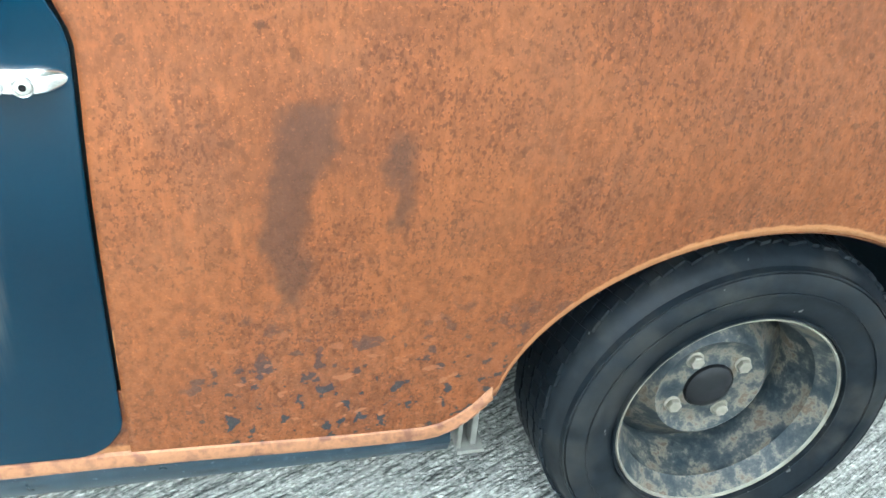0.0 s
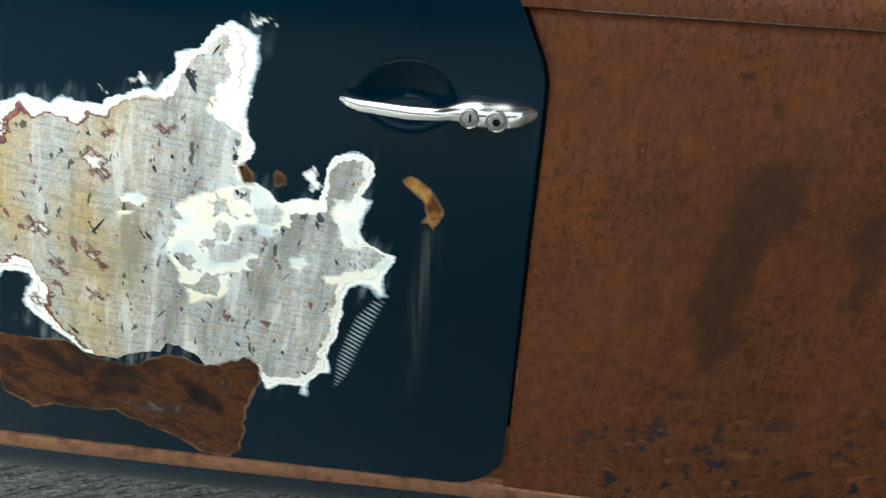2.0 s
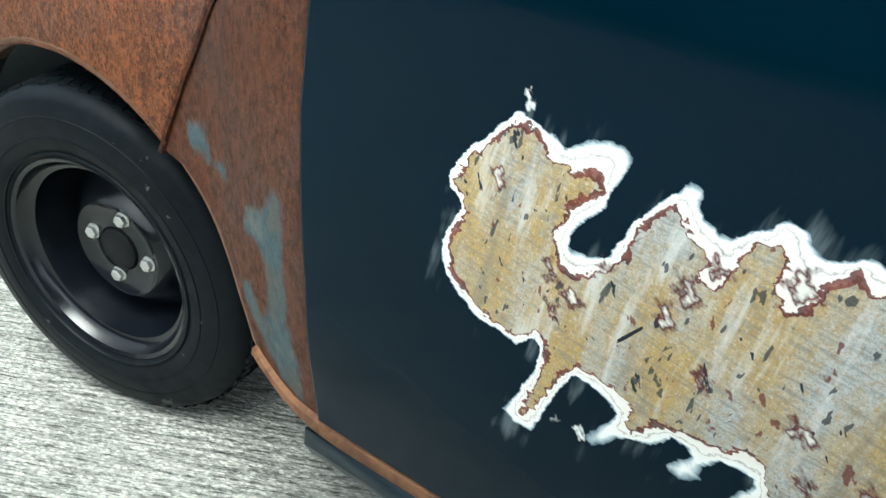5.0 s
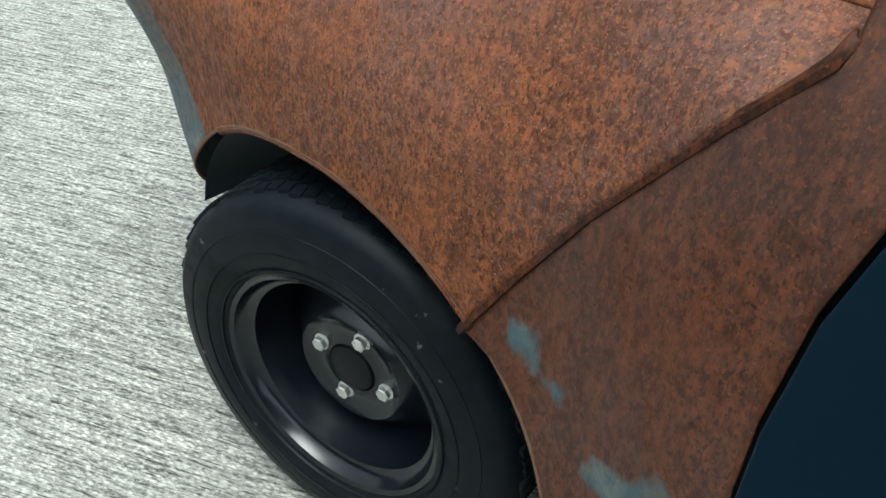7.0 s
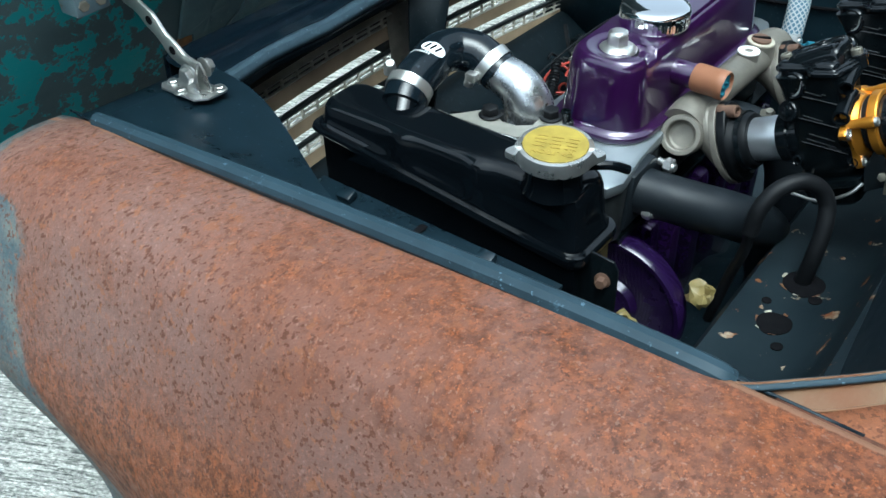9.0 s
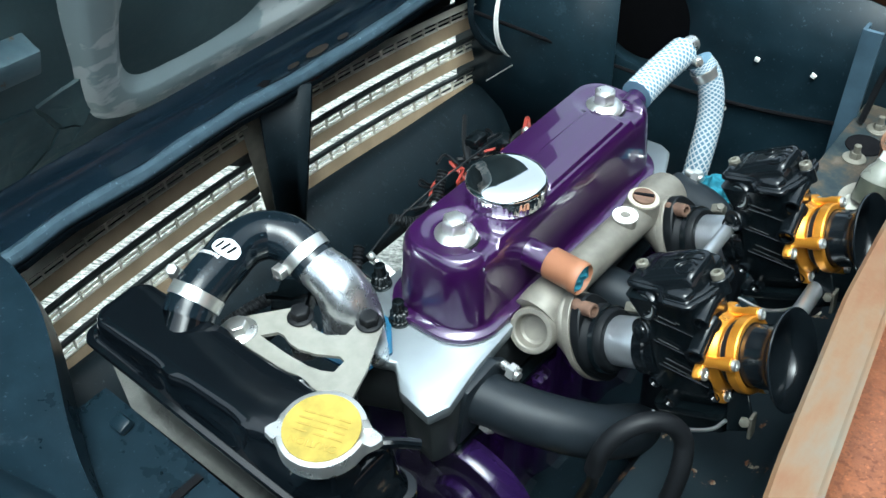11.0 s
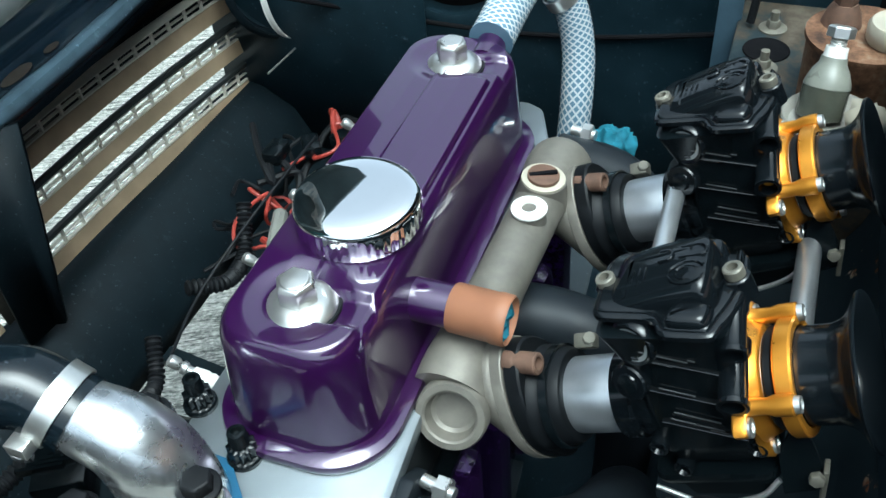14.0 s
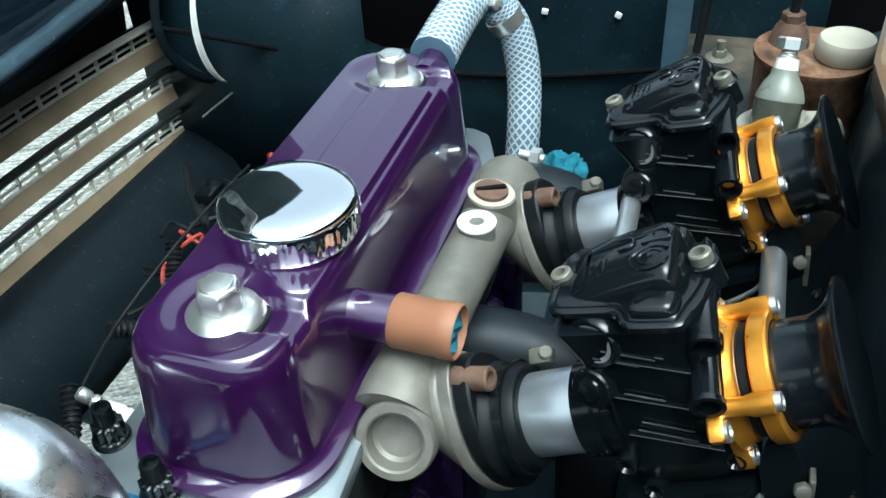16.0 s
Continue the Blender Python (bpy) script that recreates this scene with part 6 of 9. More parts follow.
for corners, lift in (([(0.470, 0.088), (0.548, 0.080), (0.572, 0.030), (0.560, 0.004), (0.516, -0.028), (0.492, -0.020), (0.488, 0.000), (0.466, 0.002)], 0.003), ([(0.552, 0.080), (0.608, 0.092), (0.620, 0.040), (0.606, 0.012), (0.580, 0.030)], 0.0035), ([(0.565, 0.000), (0.578, 0.026), (0.604, 0.010), (0.622, 0.030), (0.660, -0.004), (0.655, -0.060), (0.520, -0.060), (0.522, -0.030)], 0.002)):
    pad_sheet(corners, lift)
bm = bmesh.new()
add_prism(bm, [(-0.012, -0.010), (-0.002, -0.012), (0.012, -0.008), (0.010, 0.003), (0.004, 0.005), (0.001, 0.010), (-0.008, 0.008), (-0.011, 0.002)], bonnet(-0.004, 0.477, 0.003), (0, 1, 0), (math.cos(TILT), 0, math.sin(TILT)), 0.002)
part("rust_hole", bm, M_RUSTHOLE, hood, "rust hole with brown torn edge")

# pressed inner frame round the bonnet
bm = bmesh.new()
loop = []
for a in range(0, 360, 2):
    c, s = math.cos(radians(a)), math.sin(radians(a))
    k = (abs(c) ** 7 + abs(s) ** 7) ** (-1 / 7)
    loop.append((0.250 + 0.222 * k * c, 0.775 + (0.130 if s < 0 else 0.290) * k * s, c, s))
rows = []
for off, h in ((-0.035, 0.001), (-0.016, 0.003), (-0.006, 0.009), (0.0, 0.015), (0.004, 0.0165), (0.030, 0.018), (0.036, 0.0165), (0.042, 0.012), (0.050, 0.004), (0.062, -0.002)):
    rows.append([bonnet(u + off * c, v + off * s, h + 0.0006 * noise.noise((u * 25, v * 25, 2))) for u, v, c, s in loop])
add_grid(bm, rows, close_v=True)
part("bonnet_frame", bm, M_FRAME, hood, "grey worn pressed inner frame of the bonnet")
# square rail along the bonnet's corner
bm = bmesh.new()
d = (bonnet(0.174, 0.54, 0.014) - bonnet(0.187, 0.30, 0.014)).normalized()
n = Vector((math.sin(TILT), 0, -math.cos(TILT)))
add_prism(bm, [(0.0, -0.016), (0.030, -0.016), (0.030, 0.016), (0.0, 0.016)], bonnet(0.187, 0.30, 0.0), n, d.cross(n), 0.250)
bevel(bm, 0.003)
rail_b = part("bonnet_rail", bm, M_RAIL, hood, "square steel rail welded to the bonnet")
for y in (0.322,):
    bm = bmesh.new()
    add_box(bm, bonnet(0.150, y, 0.014), (0.03, 0.04, 0.05))
    bevel(bm, 0.003)
    foot = part("rail_foot", bm, M_RAIL, rail_b)
    for k in (-0.010, 0.010):
        bm = bmesh.new()
        add_nut(bm, bonnet(0.142, y + k, 0.03), (1, -0.2, 0), 0.006, 0.005, 6, 0.009)
        part("bolt", bm, M_NUT, foot)

# bonnet hinge
hinge = thing("bonnet_hinge", "bright zinc-plated bonnet hinge bolted to the corner plate", "hinge", (-2.60, 0.37, 0.836))
bm = bmesh.new()
add_prism(bm, [(-0.036, -0.012), (-0.026, -0.020), (0.026, -0.020), (0.036, -0.008), (0.034, 0.018), (-0.030, 0.020)], (-2.60, 0.370, 0.839), (1, 0, 0.03), (0, 1, -0.10), 0.003)
bevel(bm, 0.0008)
part("base_plate", bm, M_ZINC, hinge)
for y in (0.362, 0.3755):
    bm = bmesh.new()
    add_prism(bm, [(-0.020, 0), (0.020, 0), (0.014, 0.024), (0.008, 0.033), (-0.002, 0.034), (-0.009, 0.026)], (-2.592, y, 0.840), (1, 0, 0), (0, 0, 1), 0.0025)
    bevel(bm, 0.0006)
    part("lug", bm, M_ZINC, hinge, "upright pivot lug")
ARM = [(-2.582, 0.867), (-2.614, 0.882), (-2.643, 0.908), (-2.676, 0.928), (-2.714, 0.942), (-2.735, 0.944)]
arm_line = smooth_path([(x, 0.368, z) for x, z in ARM], 5)
bm = bmesh.new()
rows = []
for i, p in enumerate(arm_line):
    d = (arm_line[min(i + 1, len(arm_line) - 1)] - arm_line[max(i - 1, 0)]).normalized()
    n = Vector((-d.z, 0, d.x))
    w = 0.0096 + 0.0014 * math.cos(i * 2 * math.pi / 5)
    rows.append([p + n * w + Vector((0, -0.002, 0)), p + n * w + Vector((0, 0.002, 0)), p - n * w + Vector((0, 0.002, 0)), p - n * w + Vector((0, -0.002, 0))])
vs = add_grid(bm, rows, close_v=True)
bm.faces.new(vs[0])
bm.faces.new(vs[-1])
bevel(bm, 0.0005)
arm = part("arm", bm, M_ZINC, hinge, "drilled flat arm")
for k in (5, 10, 15):
    p = arm_line[k]
    bm = bmesh.new()
    add_lathe(bm, [(0, 0.0048), (0.0006, 0.0048), (0.0004, 0.0044), (0.0004, 0)], (p.x, 0.3659, p.z), (0, -1, 0), 18, False)
    part("hole", bm, M_FIN, arm)
for p, d, r, h in (((-2.584, 0.3605, 0.866), (0, -1, 0), 0.0085, 0.007), ((-2.584, 0.3785, 0.866), (0, 1, 0), 0.008, 0.008), ((-2.623, 0.364, 0.8415), (0, 0, 1), 0.0060, 0.004), ((-2.598, 0.354, 0.8435), (0, 0, 1), 0.0055, 0.004), ((-2.572, 0.384, 0.841), (0, 0, 1), 0.0060, 0.004)):
    bm = bmesh.new()
    add_nut(bm, p, d, r, h, washer=r * 1.35)
    part("bolt", bm, M_ZINC, hinge)

# ---- wheels ----
def make_wheel(cx, y0, r, dish, label, worn, rubber, nut_m, turn_n, k_rim=1.0, bulge=0.0):
    w = thing("wheel", label, "wheel", (cx, y0, 0), "wheels of the car")
    ax = (0, 1, 0)
    o = (cx, y0, r)
    bm = bmesh.new()
    prof = [(0.012, 0.158 * k_rim), (0.002 - bulge * 0.4, 0.166 * k_rim), (-0.004 - bulge * 0.8, 0.185), (-0.006 - bulge, 0.205), (-0.002 - bulge * 0.9, 0.224 - bulge * 0.3), (0.002 - bulge * 0.5, r - 0.019), (0.008 - bulge * 0.3, r - 0.011), (0.017, r - 0.0045), (0.028, r - 0.001), (0.040, r), (0.125, r), (0.14, r - 0.006), (0.152, 0.225), (0.155, 0.2), (0.148, 0.16)]
    add_lathe(bm, prof, o, ax, 96, False)
    tyre = part("tyre", bm, rubber, w, "worn black tyre")
    bm = bmesh.new()
    for k in range(88):
        a = 2 * math.pi * k / 88
        m = Matrix.Translation(o) @ Matrix.Rotation(a, 4, "Y")
        for yy, ln in ((0.033, 0.019), (0.059, 0.021), (0.086, 0.022), (0.114, 0.020)):
            vv = add_box(bm, (0, yy + 0.003 * math.sin(k * 2.4), r - 0.0006), (0.0148, ln, 0.0044))
            bmesh.ops.transform(bm, matrix=m @ Matrix.Rotation(radians(14 if yy > 0.03 else 0), 4, "Z"), verts=vv)
    part("tread", bm, rubber, tyre)
    for rr in (0.172 * k_rim, 0.196, 0.224):
        bm = bmesh.new()
        add_lathe(bm, [(0.0, rr - 0.002), (-0.0065 - bulge if rr == 0.196 else -0.003 - bulge * 0.7, rr - 0.001), (-0.0065 - bulge if rr == 0.196 else -0.003 - bulge * 0.7, rr + 0.001), (0.0, rr + 0.002)], o, ax, 96, False)
        part("sidewall_ring", bm, rubber, tyre)
    bm = bmesh.new()
    prof = [(0.012, 0.166 * k_rim), (0.003 - bulge * 0.3, 0.167 * k_rim), (0.001 - bulge * 0.3, 0.163 * k_rim), (0.004, 0.157 * k_rim), (0.016, 0.152 * k_rim), (0.022, 0.146 * k_rim), (0.024, 0.140), (0.05, 0.136), (0.07, 0.128), (0.095, 0.126), (dish + 0.034, 0.116), (dish + 0.022, 0.100), (dish, 0.084), (dish - 0.005, 0.077), (dish + 0.002, 0.066), (dish + 0.004, 0.05), (dish, 0.036), (dish + 0.006, 0.033)]
    add_lathe(bm, prof, o, ax, 64, False)
    rim_p = part("rim", bm, worn, w, "worn black steel rim")
    if bulge:
        bm = bmesh.new()
        add_lathe(bm, [(0.002 - bulge * 0.4, 0.1685 * k_rim), (-0.0015 - bulge * 0.4, 0.1665 * k_rim), (-0.001 - bulge * 0.4, 0.1640 * k_rim), (0.003 - bulge * 0.3, 0.1625 * k_rim)], o, ax, 64, False)
        part("rim_edge", bm, M_RIMEDGE, rim_p, "edge of the rim rubbed to pale metal")
    bm = bmesh.new()
    add_lathe(bm, [(dish + 0.008, 0.035), (dish - 0.003, 0.033), (dish - 0.006, 0.029), (dish - 0.008, 0.018), (dish - 0.0088, 0.0)], o, ax, 28, False)
    part("hub_cap", bm, M_RUBBER, w)
    for k in range(4):
        a = radians(90 * k + turn_n)
        bm = bmesh.new()
        p = Vector(o) + Vector((math.cos(a) * 0.0525, dish + 0.004, math.sin(a) * 0.0525))
        add_nut(bm, p, (0, -1, 0), 0.0100, 0.0085, washer=0.0125)
        add_lathe(bm, [(0.0085, 0.0088), (0.0092, 0.0080), (0.0092, 0.0056), (0.004, 0.0050), (0.004, 0.0)], p, (0, -1, 0), 18, False)
        part("wheel_nut", bm, nut_m, w, "steel wheel nut")
    return w


M_RIMEDGE = plain("rubbed_rim_edge", (0.13, 0.125, 0.10), 0.55, 0.2, 0.6, 45, 0.2)
m_rw = Mat("rusty_wheel_paint")
rn = m_rw.noise(26, 7, 0.7)
m_rw.set(color=m_rw.ramp(rn, (0.40, (0.007, 0.0125, 0.017)), (0.50, (0.024, 0.029, 0.030)), (0.57, (0.085, 0.078, 0.062)), (0.63, (0.050, 0.036, 0.024)), (0.72, (0.105, 0.080, 0.052))), rough=0.55, spec=0.25)
m_rw.bump(rn, 0.3, 0.002)
make_wheel(0.024, -0.014, 0.243, 0.054, "rear wheel, worn tyre on a dirty dark steel rim", m_rw.m, M_TYRE_DIRTY, M_NUT, 33, 0.915, 0.010)
front_wheel = make_wheel(-2.132, 0.043, 0.264, 0.050, "front wheel, black tyre on a black steel rim", M_STEELW, M_TYRE, M_ZINC, 73)
front_wheel.rotation_euler.z = radians(12)


# ---- engine ----
engine = thing("engine", "four-cylinder engine with a metallic purple rocker cover", "engine", (-2.28, 0.83, 0.35))
XC = -2.276


def rounded(a, b, r, n=10):
    """A rounded rectangle of half sizes a, b."""
    r = max(0.0015, min(r, a - 0.0005, b - 0.0005))
    out = []
    for cx, cy, s in ((a - r, b - r, 0), (-a + r, b - r, 90), (-a + r, -b + r, 180), (a - r, -b + r, 270)):
        out += [(cx + r * math.cos(radians(s + 90 * k / n)), cy + r * math.sin(radians(s + 90 * k / n))) for k in range(n + 1)]
    # extra points along the long sides
    full = []
    for p, q in zip(out, out[1:] + out[:1]):
        full.append(p)
        k = int(math.hypot(q[0] - p[0], q[1] - p[1]) / 0.006)
        k = min(k, 60) if abs(q[1] - p[1]) > 0.05 else 0
        full += [(lerp(p[0], q[0], i / (k + 1)), lerp(p[1], q[1], i / (k + 1))) for i in range(1, k + 1)]
    return full


def ring_points(a, b, r, count=176):
    """The same count of points for every size: even angles on a rounded box."""
    pts = rounded(a, b, r)
    seg = [0.0]
    for p, q in zip(pts, pts[1:] + pts[:1]):
        seg.append(seg[-1] + math.hypot(q[0] - p[0], q[1] - p[1]))
    out = []
    i = 0
    for k in range(count):
        s = seg[-1] * k / count
        while i + 1 < len(pts) and seg[i + 1] <= s + 1e-12:
            i += 1
        p, q = pts[i], pts[(i + 1) % len(pts)]
        t = (s - seg[i]) / max(1e-9, seg[i + 1] - seg[i])
        out.append((lerp(p[0], q[0], t), lerp(p[1], q[1], t)))
    return out


YC = 0.832
COVER_A, COVER_B = 0.052, 0.180


def cover_relief(x, y):
    """Pressed troughs at both nuts and the raised flat spine between."""
    h = 0.0
    for yn in (0.700, 0.965):
        h -= 0.0034 * step(0.036, 0.020, math.hypot(x - XC, y - yn))
        h -= 0.0050 * step(0.0135, 0.0095, abs(y - yn - 0.06 * (x - XC))) * step(-0.002, 0.008, x - XC)
    h += 0.0042 * step(0.0222, 0.0192, abs(x - XC - 0.0165)) * step(0.802, 0.806, y) * step(0.944, 0.940, y)
    return h


bm = bmesh.new()
rows = []
prof = [(0.0, 0.764), (0.0012, 0.780), (0.003, 0.802), (0.0045, 0.821), (0.0060, 0.834), (0.0080, 0.8405), (0.0110, 0.8445)] + [(d, lerp(0.8462, 0.848, min(1.0, (d - 0.015) / 0.018))) for d in spread(0.0125, 0.0505, 50)]
for d, z in prof:
    r = max(0.004, 0.036 - d * 0.75)
    ring = ring_points(COVER_A - d, COVER_B - d, r, 440)
    rows.append([(XC + x, YC + y, z + (cover_relief(XC + x, YC + y) * step(0.005, 0.013, d))) for x, y in ring])
vs = add_grid(bm, rows, close_v=True)
bm.faces.new(vs[-1])
cover = part("rocker_cover", bm, M_PURPLE, engine, "glossy metallic purple rocker cover", sharp=60)
bm = bmesh.new()
rows = []
for d, z in ((0.0, 0.757), (-0.0085, 0.757), (-0.0095, 0.760), (-0.0085, 0.7635), (-0.001, 0.766), (0.001, 0.770)):
    rows.append([(XC + x, YC + y, z) for x, y in ring_points(COVER_A - d, COVER_B - d, 0.036 - d)])
add_grid(bm, rows, close_v=True)
part("cover_flange", bm, M_PURPLE, cover, sharp=50)
for y in (0.700, 0.965):
    bm = bmesh.new()
    add_lathe(bm, [(0, 0.0225), (0.002, 0.0225), (0.004, 0.0215), (0.0075, 0.016), (0.009, 0.0125)], (XC, y, 0.8395), (0, 0, 1), 32)
    part("cup_washer", bm, M_ZINC, cover, "domed silver washer")
    bm = bmesh.new()
    add_lathe(bm, [(-0.002, 0.0245), (0.0012, 0.0246), (0.0022, 0.0238), (0.0024, 0.0225)], (XC, y, 0.8392), (0, 0, 1), 40, False)
    part("seal_ring", bm, M_RUBBER, cover, "black rubber seal under the washer")
    bm = bmesh.new()
    add_nut(bm, (XC, y, 0.848), (0, 0, 1), 0.0125, 0.0145)
    add_lathe(bm, [(0, 0.009), (0.001, 0.0085), (0.0012, 0.0)], (XC, y, 0.8625), (0, 0, 1), 20, False)
    bevel(bm, 0.0008, 2)
    part("cover_nut", bm, M_ZINC, cover, "silver hexagon nut")
# filler cap
bm = bmesh.new()
FX, FY = -2.269, 0.772
add_lathe(bm, [(0.0, 0.030), (0.004, 0.033)] , (FX, FY, 0.844), (0, 0, 1), 48, False)
rows = []
for z, r, k in ((0.848, 0.0392, 1), (0.850, 0.0400, 1), (0.862, 0.0400, 1), (0.8645, 0.0400, 0), (0.8670, 0.0394, 0), (0.8690, 0.0375, 0), (0.8708, 0.032, 0), (0.8718, 0.022, 0), (0.8722, 0.010, 0), (0.8723, 0.003, 0)):
    rows.append([(FX + (r + (0.00018 if i % 4 < 2 else -0.00012) * k) * math.cos(2 * math.pi * i / 192), FY + (r + (0.00018 if i % 4 < 2 else -0.00012) * k) * math.sin(2 * math.pi * i / 192), z) for i in range(192)])
v = add_grid(bm, rows, close_v=True)
bm.faces.new(v[-1])
part("filler_cap", bm, M_CHROME, cover, "mirror-chromed oil filler cap", sharp=40)
# breather stub wrapped in tan tape
bm = bmesh.new()
add_cyl(bm, (-2.245, 0.754, 0.806), (-2.192, 0.754, 0.806), 0.0145, None, 28)
part("breather_stub", bm, M_PURPLE, cover)
bm = bmesh.new()
add_lathe(bm, [(0.0, 0.0155), (0.001, 0.0162), (0.028, 0.0162), (0.029, 0.0168), (0.037, 0.0165), (0.0385, 0.0155), (0.034, 0.013)], (-2.203, 0.754, 0.806), (1, -0.04, 0), 28, False)
part("tape_wrap", bm, M_TERRA, cover, "tan tape round the stub")
bm = bmesh.new()
random.seed(5)
add_lathe(bm, [(0.034, 0.0135), (0.036, 0.011), (0.034, 0.008), (0.0365, 0.004), (0.035, 0.0)], (-2.203, 0.754, 0.806), (1, -0.04, 0), 14, False)
for q in bm.verts:
    q.co += Vector((random.uniform(-0.002, 0.002), random.uniform(-0.001, 0.001), random.uniform(-0.001, 0.001)))
part("rag_plug", bm, M_RAG, cover, "blue rag stuffed into the stub")
# far breather tube
bm = bmesh.new()
add_cyl(bm, (-2.258, 0.985, 0.835), (-2.257, 1.03, 0.842), 0.012, None, 20)
part("rear_breather", bm, M_PURPLE, cover)

# cylinder head
bm = bmesh.new()
outline = [(-2.352, 0.655), (-2.345, 0.60), (-2.315, 0.578), (-2.27, 0.598), (-2.245, 0.575), (-2.206, 0.568), (-2.197, 0.59), (-2.205, 0.64), (-2.209, 0.70), (-2.207, 1.00), (-2.225, 1.045), (-2.24, 1.052), (-2.345, 1.05), (-2.352, 1.0)]
add_prism(bm, outline, (0, 0, 0.741), (1, 0, 0), (0, 1, 0), 0.015)
bevel(bm, 0.004, 2)
head = part("cylinder_head", bm, M_ALU, engine, "bright machined aluminium cylinder head")
# sides below the top plate, in a much darker aluminium
bm = bmesh.new()
mid_x, mid_y = -2.275, 0.80
add_prism(bm, [(lerp(mid_x, x, 0.955), lerp(mid_y, y, 0.975)) for x, y in outline], (0, 0, 0.672), (1, 0, 0), (0, 1, 0), 0.0715)
bevel(bm, 0.006, 2)
part("head_body", bm, M_DARKALU, head, "dark sides of the cylinder head")
bm = bmesh.new()
add_prism(bm, [(x * 1.0, y) for x, y in [(-2.355, 0.63), (-2.20, 0.60), (-2.200, 1.075), (-2.355, 1.075)]], (0, 0, 0.666), (1, 0, 0), (0, 1, 0), 0.006)
part("head_gasket", bm, M_SATIN, engine)
bm = bmesh.new()
add_box(bm, (-2.285, 0.86, 0.50), (0.15, 0.46, 0.33))
bevel(bm, 0.012, 2)
block = part("engine_block", bm, M_PURPLE_ROUGH, engine, "purple painted cast-iron block")
for y in spread(0.68, 1.02, 5):
    bm = bmesh.new()
    add_box(bm, (-2.205, y, 0.56), (0.03, 0.03, 0.18))
    bevel(bm, 0.012, 2)
    part("rib", bm, M_PURPLE_ROUGH, block)
bm = bmesh.new()
add_lathe(bm, [(0.0, 0.085), (-0.012, 0.085), (-0.018, 0.078), (-0.02, 0.03), (-0.028, 0.026), (-0.03, 0.0)], (-2.205, 0.63, 0.575), (0, 1, 0), 48, False)
part("timing_cover", bm, M_PURPLE_DK, engine, "purple timing cover")
bm = bmesh.new()
add_lathe(bm, [(0.0, 0.07), (-0.004, 0.088), (-0.012, 0.0905), (-0.024, 0.0905), (-0.027, 0.0885), (-0.027, 0.0835), (-0.0235, 0.080), (-0.0215, 0.034), (-0.029, 0.029), (-0.030, 0.0)], (-2.205, 0.628, 0.575), (0, 1, 0), 48, False)
part("pulley", bm, M_PURPLE_DK, engine, "purple domed pulley with shade in its colour")
# dark filler sheet in the gearbox's place, added to keep the floor dark
bm = bmesh.new()
rows = []
for x, zt in ((-2.44, 0.30), (-2.38, 0.40), (-2.20, 0.42), (-2.14, 0.47), (-2.06, 0.50), (-1.98, 0.52)):
    rows.append([(x, y, zt + 0.02 * math.sin(y * 40 + x * 30)) for y in spread(0.52, 1.26, 16)])
add_grid(bm, rows)
part("gearbox_casing", bm, M_BAYDARK, engine, "dark sheet added in the gearbox's place to fill the bay floor", thick=0.02)
# flanged twelve-point nuts with hollow studs on the head
for x, y in ((-2.302, 0.642), (-2.350, 0.669)):
    o = Vector((x, y, 0.756))
    bm = bmesh.new()
    rows = []
    for h, r, k in ((0, 0.0112, 0), (0.0028, 0.0112, 0), (0.0042, 0.0102, 0), (0.0046, 0.0086, 1), (0.0142, 0.0084, 1), (0.0150, 0.0070, 0.4), (0.0152, 0.0055, 0)):
        rows.append([o + Vector((math.cos(a), math.sin(a), 0)) * (r + 0.0008 * k * math.cos(12 * a)) + Vector((0, 0, h)) for a in spread(0, 2 * math.pi, 97)[:-1]])
    add_grid(bm, rows, close_v=True)
    nut = part("flanged_nut", bm, M_SATIN, head, "black twelve-point flanged nut")
    bm = bmesh.new()
    add_lathe(bm, [(0.0145, 0.0056)] + [(0.0155 + 0.00095 * k, 0.0060 if k % 2 else 0.0053) for k in range(12)] + [(0.0270, 0.0054), (0.0272, 0.0034), (0.0235, 0.0032), (0.0235, 0.0)], o, (0, 0, 1), 20, False)
    part("stud", bm, M_SATIN, nut, "hollow threaded stud end")

# spark plugs
for y in (0.694, 0.799, 0.877, 0.979):
    plug = thing("spark_plug", "white-bodied spark plug without its lead", "spark plug", (-2.345, y, 0.715), "spark plugs in the cylinder head")
    o, d = Vector((-2.341, y + 0.006, 0.722)), Vector((-0.82, -0.08, 0.56))
    bm = bmesh.new()
    add_lathe(bm, [(0.0, 0.0105), (0.010, 0.0105)], o, d, 6)
    part("hexagon", bm, M_ZINC, plug)
    bm = bmesh.new()
    add_lathe(bm, [(0.010, 0.0075), (0.018, 0.0072), (0.020, 0.0076), (0.022, 0.0066), (0.0245, 0.0072), (0.0265, 0.0062), (0.029, 0.0068), (0.031, 0.0058), (0.034, 0.0064), (0.043, 0.0045)], o, d, 20)
    part("insulator", bm, M_WHITE, plug)
    bm = bmesh.new()
    add_lathe(bm, [(0.043, 0.0035), (0.047, 0.0035), (0.048, 0.0048), (0.051, 0.0048), (0.052, 0.0036), (0.055, 0.0046), (0.060, 0.0046), (0.062, 0.003)], o, d, 16)
    part("terminal", bm, M_ZINC, plug)

